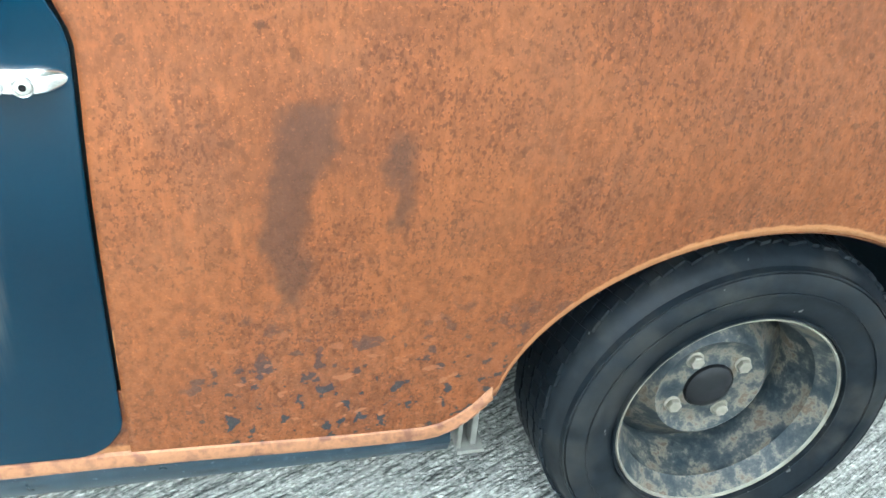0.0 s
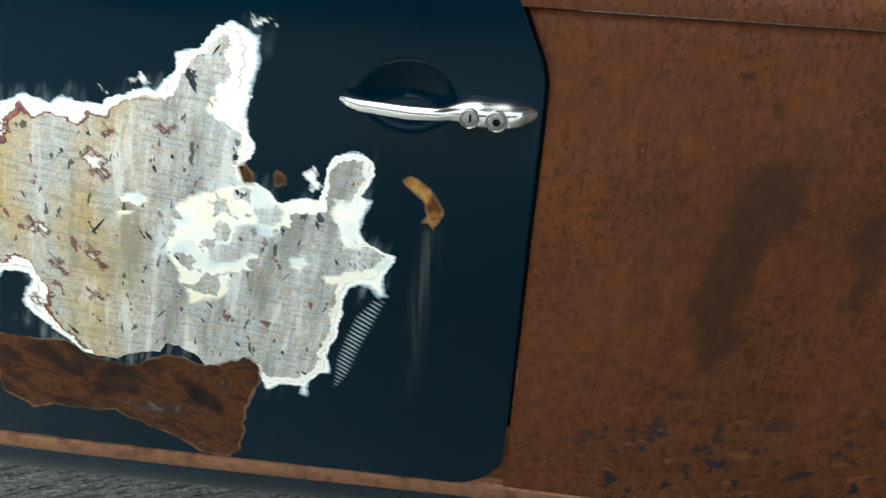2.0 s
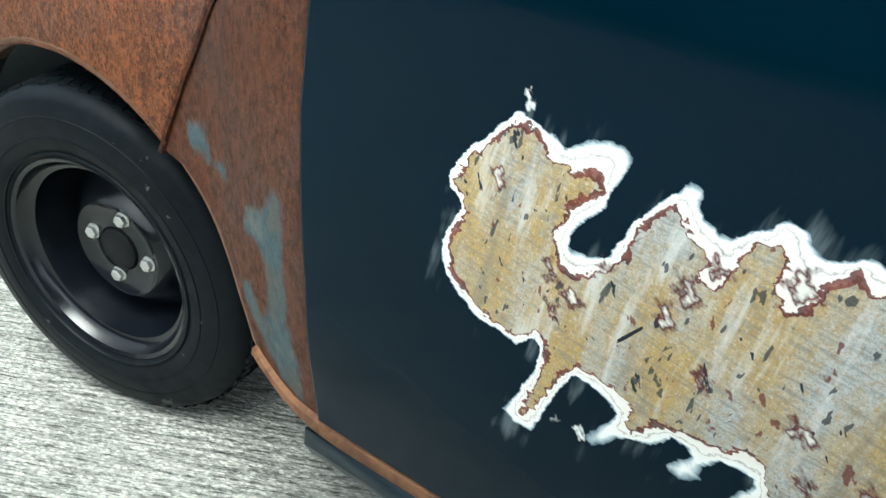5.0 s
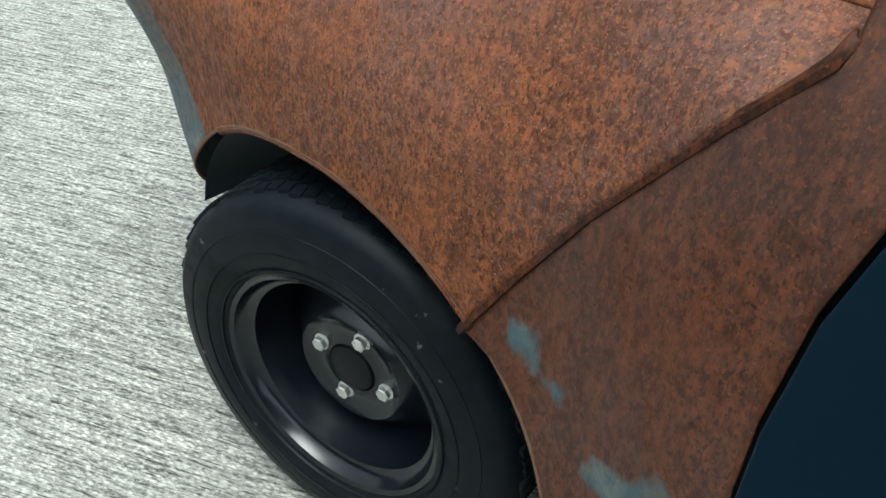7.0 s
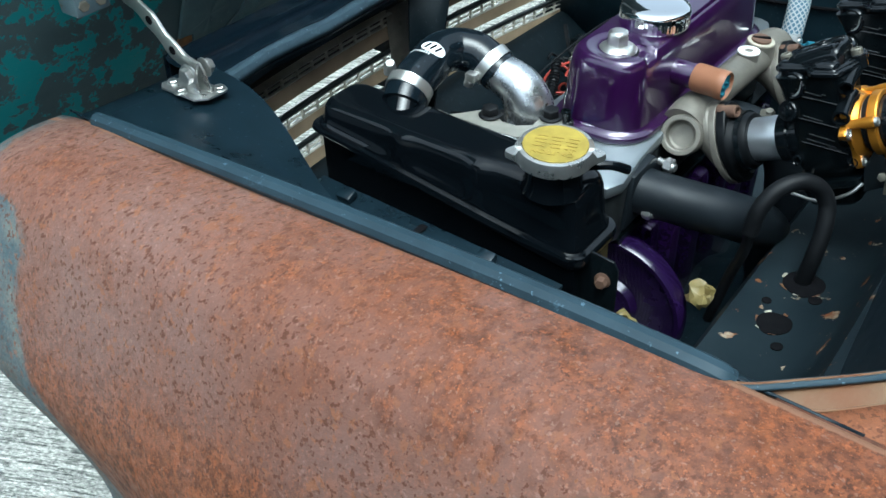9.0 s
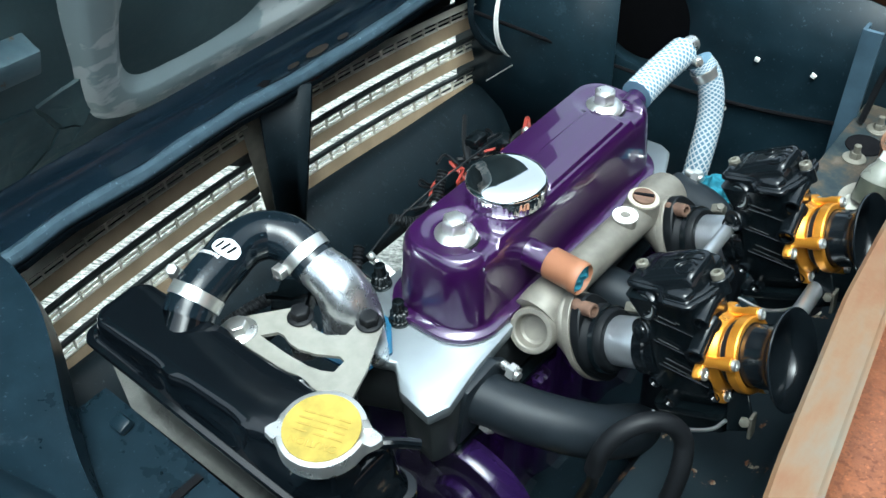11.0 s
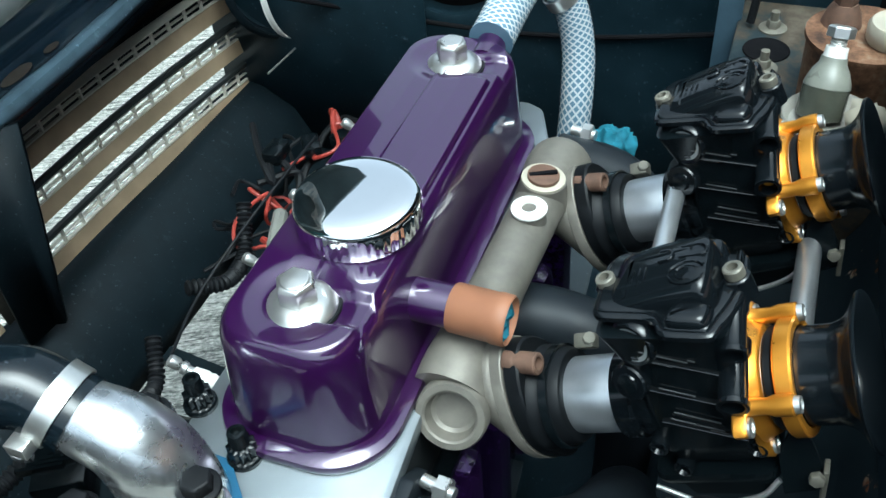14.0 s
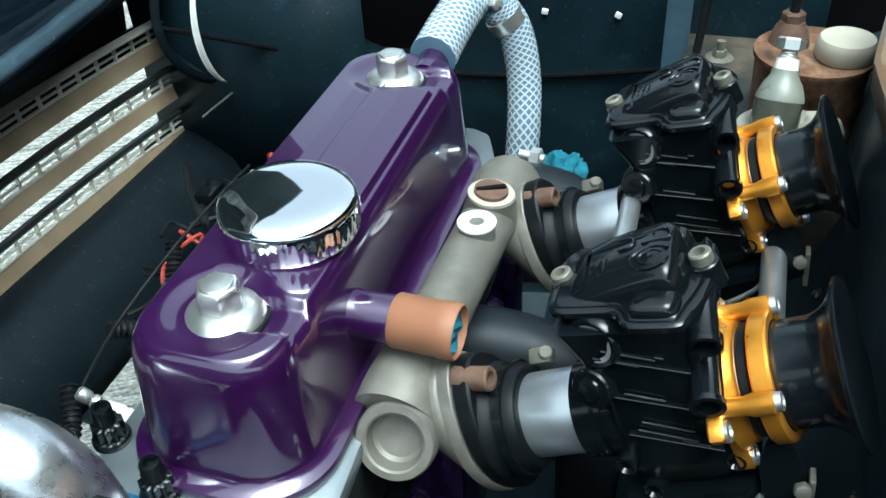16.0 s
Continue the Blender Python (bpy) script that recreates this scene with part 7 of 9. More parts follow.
# thermostat elbow with bracket plate
elbow = thing("thermostat_housing", "polished cast aluminium thermostat elbow on the head", "water outlet", (-2.325, 0.60, 0.757))
bm = bmesh.new()
add_tube(bm, [(-2.322, 0.600, 0.756), (-2.322, 0.600, 0.780), (-2.325, 0.600, 0.802), (-2.337, 0.600, 0.820), (-2.356, 0.599, 0.829), (-2.378, 0.599, 0.833)], lambda t: table([(0.0, 0.0310), (0.2, 0.0295), (0.42, 0.0270), (0.6, 0.0245), (0.78, 0.0222), (0.9, 0.0208), (1.0, 0.0208)], t), 32, 8)
bend = part("elbow", bm, M_POLISH, elbow)
LUGS = ((-2.348, 0.560), (-2.292, 0.593), (-2.357, 0.636))
for x, y in LUGS:
    bm = bmesh.new()
    add_lathe(bm, [(0, 0.015), (0.028, 0.0135), (0.031, 0.0115)], (x, y, 0.757), (0, 0, 1), 24)
    part("lug", bm, M_POLISH, bend)
bm = bmesh.new()
add_prism(bm, [(-2.345, 0.638), (-2.308, 0.636), (-2.279, 0.605), (-2.283, 0.578), (-2.30, 0.565), (-2.34, 0.560), (-2.36, 0.60)], (0, 0, 0.7560), (1, 0, 0), (0, 1, 0), 0.003)
part("gasket", bm, M_GASKET, elbow, "blue gasket")
for k, (x, y) in enumerate(LUGS):
    bm = bmesh.new()
    add_nut(bm, (x, y, 0.801 if k < 2 else 0.786), (0, 0, 1), 0.0095, 0.009, washer=0.0128)
    bevel(bm, 0.0008)
    part("bolt", bm, M_RUBBER, elbow, "black flange bolt")
bracket = thing("radiator_bracket", "flat grey steel bracket plate with a crescent opening", "bracket", (-2.33, 0.54, 0.77))
bm = bmesh.new()
edge_p = [(-2.400, 0.505), (-2.400, 0.518), (-2.390, 0.532), (-2.362, 0.567), (-2.348, 0.573), (-2.339, 0.562), (-2.330, 0.5575), (-2.314, 0.559), (-2.300, 0.570), (-2.302, 0.588), (-2.306, 0.600), (-2.292, 0.606), (-2.280, 0.597), (-2.257, 0.551), (-2.246, 0.520), (-2.262, 0.497), (-2.31, 0.498), (-2.36, 0.500), (-2.386, 0.498)]
hole_p = [(-2.362, 0.5225), (-2.352, 0.535), (-2.345, 0.5355), (-2.334, 0.532), (-2.322, 0.532), (-2.306, 0.537), (-2.287, 0.548), (-2.280, 0.547), (-2.2785, 0.532), (-2.288, 0.5265), (-2.302, 0.523), (-2.33, 0.5215)]
rings = []
for loop_p in (edge_p, hole_p):
    vv = [bm.verts.new((x, y, 0.7965)) for x, y in loop_p]
    rings += [bm.edges.new((vv[i], vv[(i + 1) % len(vv)])) for i in range(len(vv))]
bmesh.ops.triangle_fill(bm, use_beauty=True, use_dissolve=False, edges=rings)
up = bmesh.ops.extrude_face_region(bm, geom=bm.faces[:])
bmesh.ops.translate(bm, vec=(0, 0, 0.0035), verts=[q for q in up["geom"] if isinstance(q, bmesh.types.BMVert)])
part("plate", bm, plain("brushed_bracket_steel", (0.21, 0.205, 0.18), 0.5, 0.2, 0.25, 70, 0.06), bracket, sharp=20)
bm = bmesh.new()
add_nut(bm, (-2.383, 0.514, 0.798), (0, 0, 1), 0.0105, 0.010, washer=0.0185)
bevel(bm, 0.0008)
part("bolt", bm, M_ZINC, bracket, "bright flange bolt")
bm = bmesh.new()
add_cyl(bm, (-2.383, 0.514, 0.765), (-2.383, 0.514, 0.796), 0.008)
part("spacer", bm, M_SATIN, bracket)

# top hose
hose = thing("radiator_hose", "black silicone hose looping from thermostat to radiator", "hose", (-2.40, 0.55, 0.8))
PATH_H = [(-2.362, 0.599, 0.830), (-2.376, 0.599, 0.837), (-2.394, 0.597, 0.846), (-2.412, 0.586, 0.850), (-2.418, 0.562, 0.852), (-2.412, 0.535, 0.851), (-2.408, 0.511, 0.848), (-2.405, 0.494, 0.843), (-2.401, 0.480, 0.834)]
bm = bmesh.new()
add_tube(bm, PATH_H, 0.0232, 28, 8)
part("hose_body", bm, M_HOSE, hose)


def clamp(c, d, r, parent, screw):
    """A worm-drive band round a hose at c, along d, its screw to one side."""
    bm = bmesh.new()
    c, d = Vector(c), Vector(d).normalized()
    add_lathe(bm, [(-0.006, r), (-0.0058, r + 0.0012), (0.0058, r + 0.0012), (0.006, r)], c, d, 40, False)
    part("band", bm, M_ZINC, parent, "bright steel hose clamp")
    bm = bmesh.new()
    s = Vector(screw).normalized()
    add_box(bm, c + s * (r + 0.005), (0.013, 0.010, 0.009))
    q = s.cross(d).normalized()
    add_nut(bm, c + s * (r + 0.006) + q * 0.004, q, 0.006, 0.012)
    bevel(bm, 0.0008)
    part("clamp_screw", bm, M_ZINC, parent)


clamp((-2.374, 0.599, 0.837), (-0.85, 0.0, 0.52), 0.0236, hose, (-0.2, -0.95, -0.15))
clamp((-2.4055, 0.496, 0.8435), (0.15, -0.85, -0.45), 0.0236, hose, (-0.9, 0.1, 0.4))
# printed maker's mark: a white lens-shaped badge with dark strokes, and small bars beside it
hose_line = smooth_path(PATH_H, 8)


def on_hose(k, side, lift=0.0004):
    """A place on the hose: k along its line, side in degrees round it from the top."""
    i = max(1, min(len(hose_line) - 2, int(k)))
    p = hose_line[i].lerp(hose_line[i + 1], k - int(k))
    dm = (hose_line[i + 1] - hose_line[i - 1]).normalized()
    nm = Vector((0.30, -0.10, 0.95))
    nm = (nm - dm * nm.dot(dm)).normalized()
    wm = dm.cross(nm)
    return p + (nm * math.cos(radians(side)) + wm * math.sin(radians(side))) * (0.0232 + lift)


bm = bmesh.new()
add_grid(bm, [[on_hose(k, side_c + w * half) for w in spread(-1, 1, 8)] for k, half, side_c in [(36.6 + 5.2 * t, 34 * math.sqrt(max(0.02, 1 - abs(2 * t - 1) ** 2.4)), -4) for t in spread(0, 1, 12)]])
badge = part("printed_badge", bm, M_PRINT, hose, "white printed lens-shaped badge")
for a_ in (-17, -2, 13):
    bm = bmesh.new()
    add_tube(bm, [on_hose(k, a_ + (k - 39.2) * 3.0, 0.0005) for k in (37.9, 39.2, 40.5)], 0.0012, 6, 5)
    part("stroke", bm, M_HOSE, badge)
bm = bmesh.new()
for k in range(10):
    a_ = -6 + 6.4 * k
    add_grid(bm, [[on_hose(kk, aa, 0.0005) for aa in (a_, a_ + 3.4)] for kk in (42.0, 42.5, 43.0)])
part("print_bar", bm, M_PRINT, hose)

# radiator
radiator = thing("radiator", "gloss black radiator with a yellow-labelled cap", "radiator", (-2.32, 0.46, 0.4))


def tank_at(x, y, z):
    """The tank's seam rises towards the grille, its top stays level."""
    t = step(-0.157, 0.157, y) * 0.35 + 0.65 * (y + 0.157) / 0.314
    low = lerp(0.768, 0.812, t)
    return (-2.318 - y, lerp(0.466, 0.456, t) + x * 0.92, low + (z - 0.772) / 0.054 * (lerp(0.836, 0.842, t) - low))


bm = bmesh.new()
rows = []
for d, z in ((0.0, 0.776), (0.0, 0.782), (0.003, 0.786), (0.0045, 0.80), (0.006, 0.815), (0.008, 0.8215), (0.0115, 0.8248), (0.016, 0.826), (0.025, 0.8262), (0.034, 0.8264)):
    ring = ring_points(0.0385 - d, 0.157 - d, 0.016)
    out = []
    for x, y in ring:
        bulge = 0.0035 * math.exp(-((abs(y) - 0.045) / 0.012) ** 2) if 0.784 < z < 0.823 else 0
        out.append(tank_at(x + math.copysign(bulge, x), y, z))
    rows.append(out)
v = add_grid(bm, rows, close_v=True)
bm.faces.new(v[-1])
tank = part("top_tank", bm, M_GLOSS, radiator, "gloss black pressed top tank", sharp=45)
bm = bmesh.new()
rows = []
for d, z in ((-0.001, 0.768), (-0.005, 0.768), (-0.006, 0.772), (-0.005, 0.777), (0.0, 0.778)):
    rows.append([tank_at(x, y, z) for x, y in ring_points(0.0385 - d, 0.157 - d, 0.016)])
add_grid(bm, rows, close_v=True)
part("tank_seam", bm, M_GLOSS, tank)
bm = bmesh.new()
add_grid(bm, [[(-2.472, y, 0.806), (-2.164, y, 0.762), (-2.164, y, 0.37), (-2.472, y, 0.37)] for y in (0.437, 0.50)], close_v=True)
part("core", bm, M_SATIN, radiator)
bm = bmesh.new()
for k in range(62):
    add_box(bm, (-2.472 + k * 0.005, 0.4355, 0.565 + 0.02 * (1 - k / 62)), (0.0012, 0.003, 0.37))
part("fin", bm, M_FIN, radiator)
tagged(radiator.children[-1], kind="stuff")
bm = bmesh.new()
add_prism(bm, [(-2.474, 0.812), (-2.162, 0.768), (-2.162, 0.70), (-2.474, 0.70)], (0, 0.4330, 0), (1, 0, 0), (0, 0, 1), 0.002)
part("cowl_plate", bm, M_GLOSS, radiator, "black plate over the core's edge")
bm = bmesh.new()
add_prism(bm, [(-2.166, 0.775), (-2.132, 0.772), (-2.127, 0.764), (-2.127, 0.48), (-2.166, 0.48)], (0, 0.452, 0), (1, 0, 0), (0, 0, 1), 0.003)
bevel(bm, 0.0008)
part("side_bracket", bm, M_SATIN, radiator, "black upright side bracket")
bm = bmesh.new()
add_cyl(bm, (-2.392, 0.462, 0.818), (-2.403, 0.487, 0.838), 0.0205)
part("hose_neck", bm, M_GLOSS, radiator)
bm = bmesh.new()
add_lathe(bm, [(0.0, 0.030), (0.012, 0.026), (0.03, 0.026), (0.034, 0.029)], (-2.20, 0.45, 0.829), (0, 0, 1), 28)
part("filler_neck", bm, M_GLOSS, radiator)
bm = bmesh.new()
add_tube(bm, [(-2.19, 0.46, 0.848), (-2.165, 0.485, 0.846), (-2.152, 0.50, 0.838)], 0.0045, 10)
part("overflow_pipe", bm, M_GLOSS, radiator)
bm = bmesh.new()
add_nut(bm, (-2.141, 0.4485, 0.748), (0.2, -1, 0.1), 0.0055, 0.008, washer=0.008)
part("side_bolt", bm, M_RUSTBOLT, radiator, "brassy mounting bolt")
bm = bmesh.new()
capo = (-2.2, 0.45, 0.860)
capd = Vector((0.02, -0.03, 1))
rows = []
a_, b_ = axes_to(capd)
cd = capd.normalized()
for s, k in ((0.0, 1.0), (0.0, 1.015), (0.002, 1.02), (0.012, 1.0), (0.0135, 0.985), (0.014, 0.90)):
    row = []
    for i in range(72):
        t = 2 * math.pi * i / 72
        lobe = 0.0105 * (math.exp(-((((t - 0.55 + math.pi) % (2 * math.pi)) - math.pi) / 0.2) ** 2) + math.exp(-((((t - 0.55) % (2 * math.pi)) - math.pi) / 0.2) ** 2))
        r = 0.0335 * k + (lobe if s < 0.013 else 0)
        row.append(Vector(capo) + cd * (s if lobe < 0.002 or s == 0 else min(s, 0.006)) + (a_ * math.cos(t) + b_ * math.sin(t)) * r)
    rows.append(row)
v = add_grid(bm, rows, close_v=True)
bm.faces.new(v[-1])
cap = part("radiator_cap", bm, M_ZINC, radiator, "silver pressure cap with two ears")
bm = bmesh.new()
add_lathe(bm, [(0.0138, 0.0292), (0.0146, 0.029), (0.0147, 0.0)], capo, capd, 48, False)
part("label", bm, M_YELLOW, cap, "round yellow warning label")
# word on the label
cu = bpy.data.curves.new("word", "FONT")
cu.body, cu.size, cu.align_x, cu.align_y, cu.extrude = "CAUTION", 0.0085, "CENTER", "CENTER", 0.0001
tmp = bpy.data.objects.new("word", cu)
me = bpy.data.meshes.new_from_object(tmp)
bpy.data.objects.remove(tmp)
bpy.data.curves.remove(cu)
me.materials.append(M_INK)
turn_l = Matrix((tuple(a_), tuple(b_), tuple(cd))).transposed().to_4x4()
me.transform(Matrix.Translation(Vector(capo) + cd * 0.0149) @ turn_l @ Matrix.Rotation(radians(200), 4, "Z") @ Matrix.Translation((0, 0.015, 0)))
wd = new("word", me)
wd.parent = cap
bm = bmesh.new()
for k in range(4):
    for j in range(3):
        p = Vector(capo) + cd * 0.0149
        ang = radians(200)
        ux, uy = a_ * math.cos(ang) + b_ * math.sin(ang), -a_ * math.sin(ang) + b_ * math.cos(ang)
        q = p + ux * (-0.014 + 0.014 * j) + uy * (0.007 - 0.0055 * k)
        add_prism(bm, [(-0.0055, -0.0008), (0.0055 - 0.002 * ((k + j) % 2), -0.0008), (0.0055 - 0.002 * ((k + j) % 2), 0.0008), (-0.0055, 0.0008)], q, ux, uy, 0.0002)
part("print_line", bm, M_INK, cap)

# ---- intake ----
# throttle bodies, built once in their own axes (x outwards along the bore, z to the lid) and copied
TB = Matrix.Translation((-2.112, 0.748, 0.764)) @ Matrix.Rotation(radians(-26), 4, "Y")


def tb_part(name, bm, mat, parent, label="", sharp=35):
    bm.transform(TB)
    return part(name, bm, mat, parent, label, sharp)


def add_pad(bm, outline, levels, warp=None):
    """A moulded pad: a closed outline (x, y) drawn in by d at each height z of the levels."""
    n = len(outline)
    dense_o = []
    for i in range(n):
        p, q = Vector(outline[i]), Vector(outline[(i + 1) % n])
        k = max(1, int((q - p).length / 0.004))
        dense_o += [p.lerp(q, j / k) for j in range(k)]
    # rounded corners by a short running mean
    for _ in range(2):
        m = len(dense_o)
        dense_o = [(dense_o[i - 1] + dense_o[i] * 2 + dense_o[(i + 1) % m]) / 4 for i in range(m)]
    m = len(dense_o)
    area = sum(dense_o[i].x * dense_o[(i + 1) % m].y - dense_o[(i + 1) % m].x * dense_o[i].y for i in range(m))
    sgn = 1.0 if area > 0 else -1.0
    rows = []
    for d, z in levels:
        row = []
        for i in range(m):
            t = (dense_o[(i + 1) % m] - dense_o[i - 1]).normalized()
            p = dense_o[i] + Vector((-t.y, t.x)) * d * sgn
            row.append((p.x, p.y, z + (warp(p.x, p.y) if warp else 0.0)))
        rows.append(row)
    v = add_grid(bm, rows, close_v=True)
    bm.faces.new(v[-1])
    bm.faces.new(list(reversed(v[0])))


def add_oval(bm, c, ry, rz, profile, n=48, tip=0.0):
    """A turned oval along x: (x, scale) pairs; tip pulls the ends of the long axis out into ears."""
    rows = []
    for x, k in profile:
        row = []
        for i in range(n):
            a = 2 * math.pi * i / n
            e = 1 + tip * (abs(math.sin(a)) ** 6 - 0.4 * abs(math.sin(2 * a)) ** 2)
            row.append((x, c[0] + ry * k * e * math.cos(a), c[1] + rz * k * e * math.sin(a)))
        rows.append(row)
    v = add_grid(bm, rows, close_v=True)
    bm.faces.new(v[0])
    bm.faces.new(v[-1])


manifold = thing("intake_manifold", "sand-cast grey aluminium intake manifold", "intake manifold", (-2.19, 0.83, 0.75))
MX = Vector((0.899, 0, 0.438))
MZ = Vector((-0.438, 0, 0.899))
bm = bmesh.new()
add_tube(bm, [(-2.197, 0.725, 0.757), (-2.195, 0.765, 0.767), (-2.192, 0.82, 0.771), (-2.189, 0.88, 0.772), (-2.188, 0.930, 0.768), (-2.188, 0.962, 0.760)], lambda t: 0.0192 + 0.0065 * step(0.3, 0.05, t) + 0.0075 * step(0.68, 0.92, t), 28, 7)
log = part("log", bm, M_CAST, manifold, "", 60)
for y in (0.748, 0.929):
    o = Vector((-2.112, y, 0.764))
    bm = bmesh.new()
    rows = []
    for k in range(11):
        t = k / 10
        e = step(0.0, 1.0, t)
        c = Vector((-2.194, y + 0.002, 0.756)).lerp(o + MX * -0.048 + MZ * -0.004, t) + Vector((0, 0, 0.004 * math.sin(math.pi * t)))
        ry, rz = lerp(0.027, 0.0315, e), lerp(0.024, 0.0440, e ** 1.5)
        up = MZ.lerp(Vector((0, 0, 1)), 1 - t).normalized()
        rows.append([c + Vector((0, 1, 0)) * ry * math.cos(2 * math.pi * i / 32) + up * rz * math.sin(2 * math.pi * i / 32) for i in range(32)])
    vs = add_grid(bm, rows, close_v=True)
    bm.faces.new(vs[0])
    bm.faces.new(vs[-1])
    run_m = part("runner", bm, M_CAST, manifold, "", 60)
    bm = bmesh.new()
    add_oval(bm, (0.0, -0.004), 0.0335, 0.0475, [(-0.0500, 0.97), (-0.0490, 1.0), (-0.0420, 1.0), (-0.0412, 0.985)], tip=0.06)
    bm.transform(Matrix.Translation((0, y - 0.748, 0)) @ TB)
    part("flange", bm, M_CAST, run_m)
    bm = bmesh.new()
    d_ = Vector((0.93, -0.12, 0.34))
    add_lathe(bm, [(-0.006, 0.0078), (0.0, 0.0080), (0.0015, 0.0074), (0.002, 0.0072), (0.0158, 0.0072), (0.0168, 0.0064), (0.0166, 0.0044), (0.010, 0.0040), (0.010, 0.0)], o + MX * -0.0345 + MZ * 0.0365 + Vector((0, -0.006, 0)), d_, 20, False)
    part("cap_screw", bm, M_RUSTBOLT, run_m, "rusty socket screw")
    bm = bmesh.new()
    add_nut(bm, o + MX * -0.0335 + MZ * -0.040 + Vector((0, 0.006, 0)), MX, 0.0062, 0.008)
    part("lower_screw", bm, M_ZINC, run_m)
bm = bmesh.new()
add_lathe(bm, [(0.036, 0.0195), (0.016, 0.0226), (0.004, 0.0238), (-0.0065, 0.0236), (-0.0085, 0.0224), (-0.0087, 0.0182), (-0.0078, 0.0168), (0.0005, 0.0150), (0.0022, 0.0125), (0.0028, 0.0)], (-2.192, 0.714, 0.753), (-0.07, 0.86, -0.46), 40, False)
part("end_boss", bm, M_CAST, manifold, "", 30)
bm = bmesh.new()
add_lathe(bm, [(-0.02, 0.0150), (0.0, 0.0125), (0.006, 0.0122), (0.007, 0.0115)], (-2.187, 0.869, 0.788), (0, 0, 1), 24)
add_lathe(bm, [(-0.02, 0.0210), (0.0, 0.0175), (0.004, 0.0172)], (-2.187, 0.907, 0.788), (0.1, 0, 1), 24)
part("port_boss", bm, M_CAST, manifold)
bm = bmesh.new()
add_lathe(bm, [(0.0, 0.0132), (0.0016, 0.0132), (0.0022, 0.0122), (0.0022, 0.0054), (-0.004, 0.0046), (-0.004, 0.0)], (-2.187, 0.869, 0.794), (0, 0, 1), 28, False)
part("port_ring", bm, M_WHITE, manifold, "pale machined port face")
bm = bmesh.new()
add_lathe(bm, [(0.0, 0.0165), (0.0015, 0.0165), (0.002, 0.0125)], (-2.187, 0.907, 0.792), (0.1, 0, 1), 28)
part("plug_ring", bm, M_PLASTIC, manifold, "pale fibre washer")
bm = bmesh.new()
add_lathe(bm, [(0.0, 0.0122), (0.003, 0.0120), (0.0035, 0.0112)], (-2.187, 0.907, 0.7935), (0.1, 0, 1), 24)
plug_b = part("blanking_plug", bm, M_RUSTBOLT, manifold, "rusty slotted plug")
bm = bmesh.new()
add_box(bm, (-2.187, 0.907, 0.7975), (0.021, 0.0035, 0.0018), Matrix.Rotation(radians(25), 3, "Z"))
part("slot", bm, M_FIN, plug_b)

throttle = thing("throttle_body", "black motorcycle throttle body with gold clamp and black trumpet", "throttle body", (-2.11, 0.748, 0.768), "throttle bodies on the manifold")
X = (1, 0, 0)
# rubber mount: oval foot, grooved neck and worm band
bm = bmesh.new()
add_oval(bm, (0.0, -0.004), 0.0325, 0.046, [(-0.0405, 0.97), (-0.0395, 1.0), (-0.031, 1.0), (-0.0295, 0.97)], tip=0.06)
mount = tb_part("rubber_mount", bm, M_MOUNT, throttle, "black rubber intake mount")
bm = bmesh.new()
add_lathe(bm, [(-0.031, 0.0345), (-0.027, 0.0335), (-0.0245, 0.0318), (-0.022, 0.0312), (-0.0205, 0.0325), (-0.0165, 0.0328), (-0.0155, 0.0312), (-0.012, 0.0305), (-0.0095, 0.0292), (-0.0085, 0.0270), (-0.0085, 0.0240)], (0, 0, -0.004), X, 48, False)
tb_part("neck", bm, M_MOUNT, mount)
bm = bmesh.new()
add_lathe(bm, [(-0.0215, 0.0322), (-0.0213, 0.0334), (-0.0158, 0.0334), (-0.0156, 0.0322)], (0, 0, -0.004), X, 48, False)
tb_part("band", bm, M_SATIN, mount, "black worm band")
bm = bmesh.new()
add_box(bm, (-0.006, 0.031, 0.012), (0.014, 0.010, 0.010), Matrix.Rotation(radians(35), 3, "X"))
bevel(bm, 0.0015)
add_lathe(bm, [(0, 0.0045), (0.004, 0.0045), (0.0048, 0.0038), (0.0048, 0.0)], (-0.003, 0.030, 0.0135), (0.45, -0.3, 0.85), 8, False)
tb_part("band_screw", bm, M_NUT, mount, "dull cross-head band screw")
bm = bmesh.new()
add_lathe(bm, [(-0.0105, 0.0238), (-0.0085, 0.0242), (0.0245, 0.0242), (0.026, 0.0235)], (0, 0, -0.004), X, 48)
tb_part("alloy_sleeve", bm, M_SLEEVE, throttle, "bright turned aluminium sleeve", 60)
# cast band behind the sleeve with raised figures as plain bars
bm = bmesh.new()
add_lathe(bm, [(0.0225, 0.0252), (0.0235, 0.0276), (0.034, 0.0278), (0.036, 0.0262), (0.040, 0.0262), (0.041, 0.0285), (0.046, 0.0285)], (0, 0, -0.004), X, 40)
band_c = tb_part("cast_band", bm, M_LID, throttle)
bm = bmesh.new()
for k in range(4):
    a = radians(205 - 13 * k)
    n_ = Vector((0, math.cos(a), math.sin(a)))
    for dx, ln in ((-0.0025, 0.0042), (0.002, 0.0030)):
        add_box(bm, Vector((0.0285 + dx, 0, -0.004)) + n_ * 0.0279, (0.0012, 0.0008, ln * 0.7), Matrix.Rotation(a, 3, "X"))
tb_part("raised_bar", bm, M_LID, band_c)
bm = bmesh.new()
add_lathe(bm, [(0.040, 0.0262), (0.088, 0.0265), (0.090, 0.030), (0.0985, 0.030)], (0, 0, 0), X, 32)
tb_part("barrel", bm, M_SATIN, throttle)
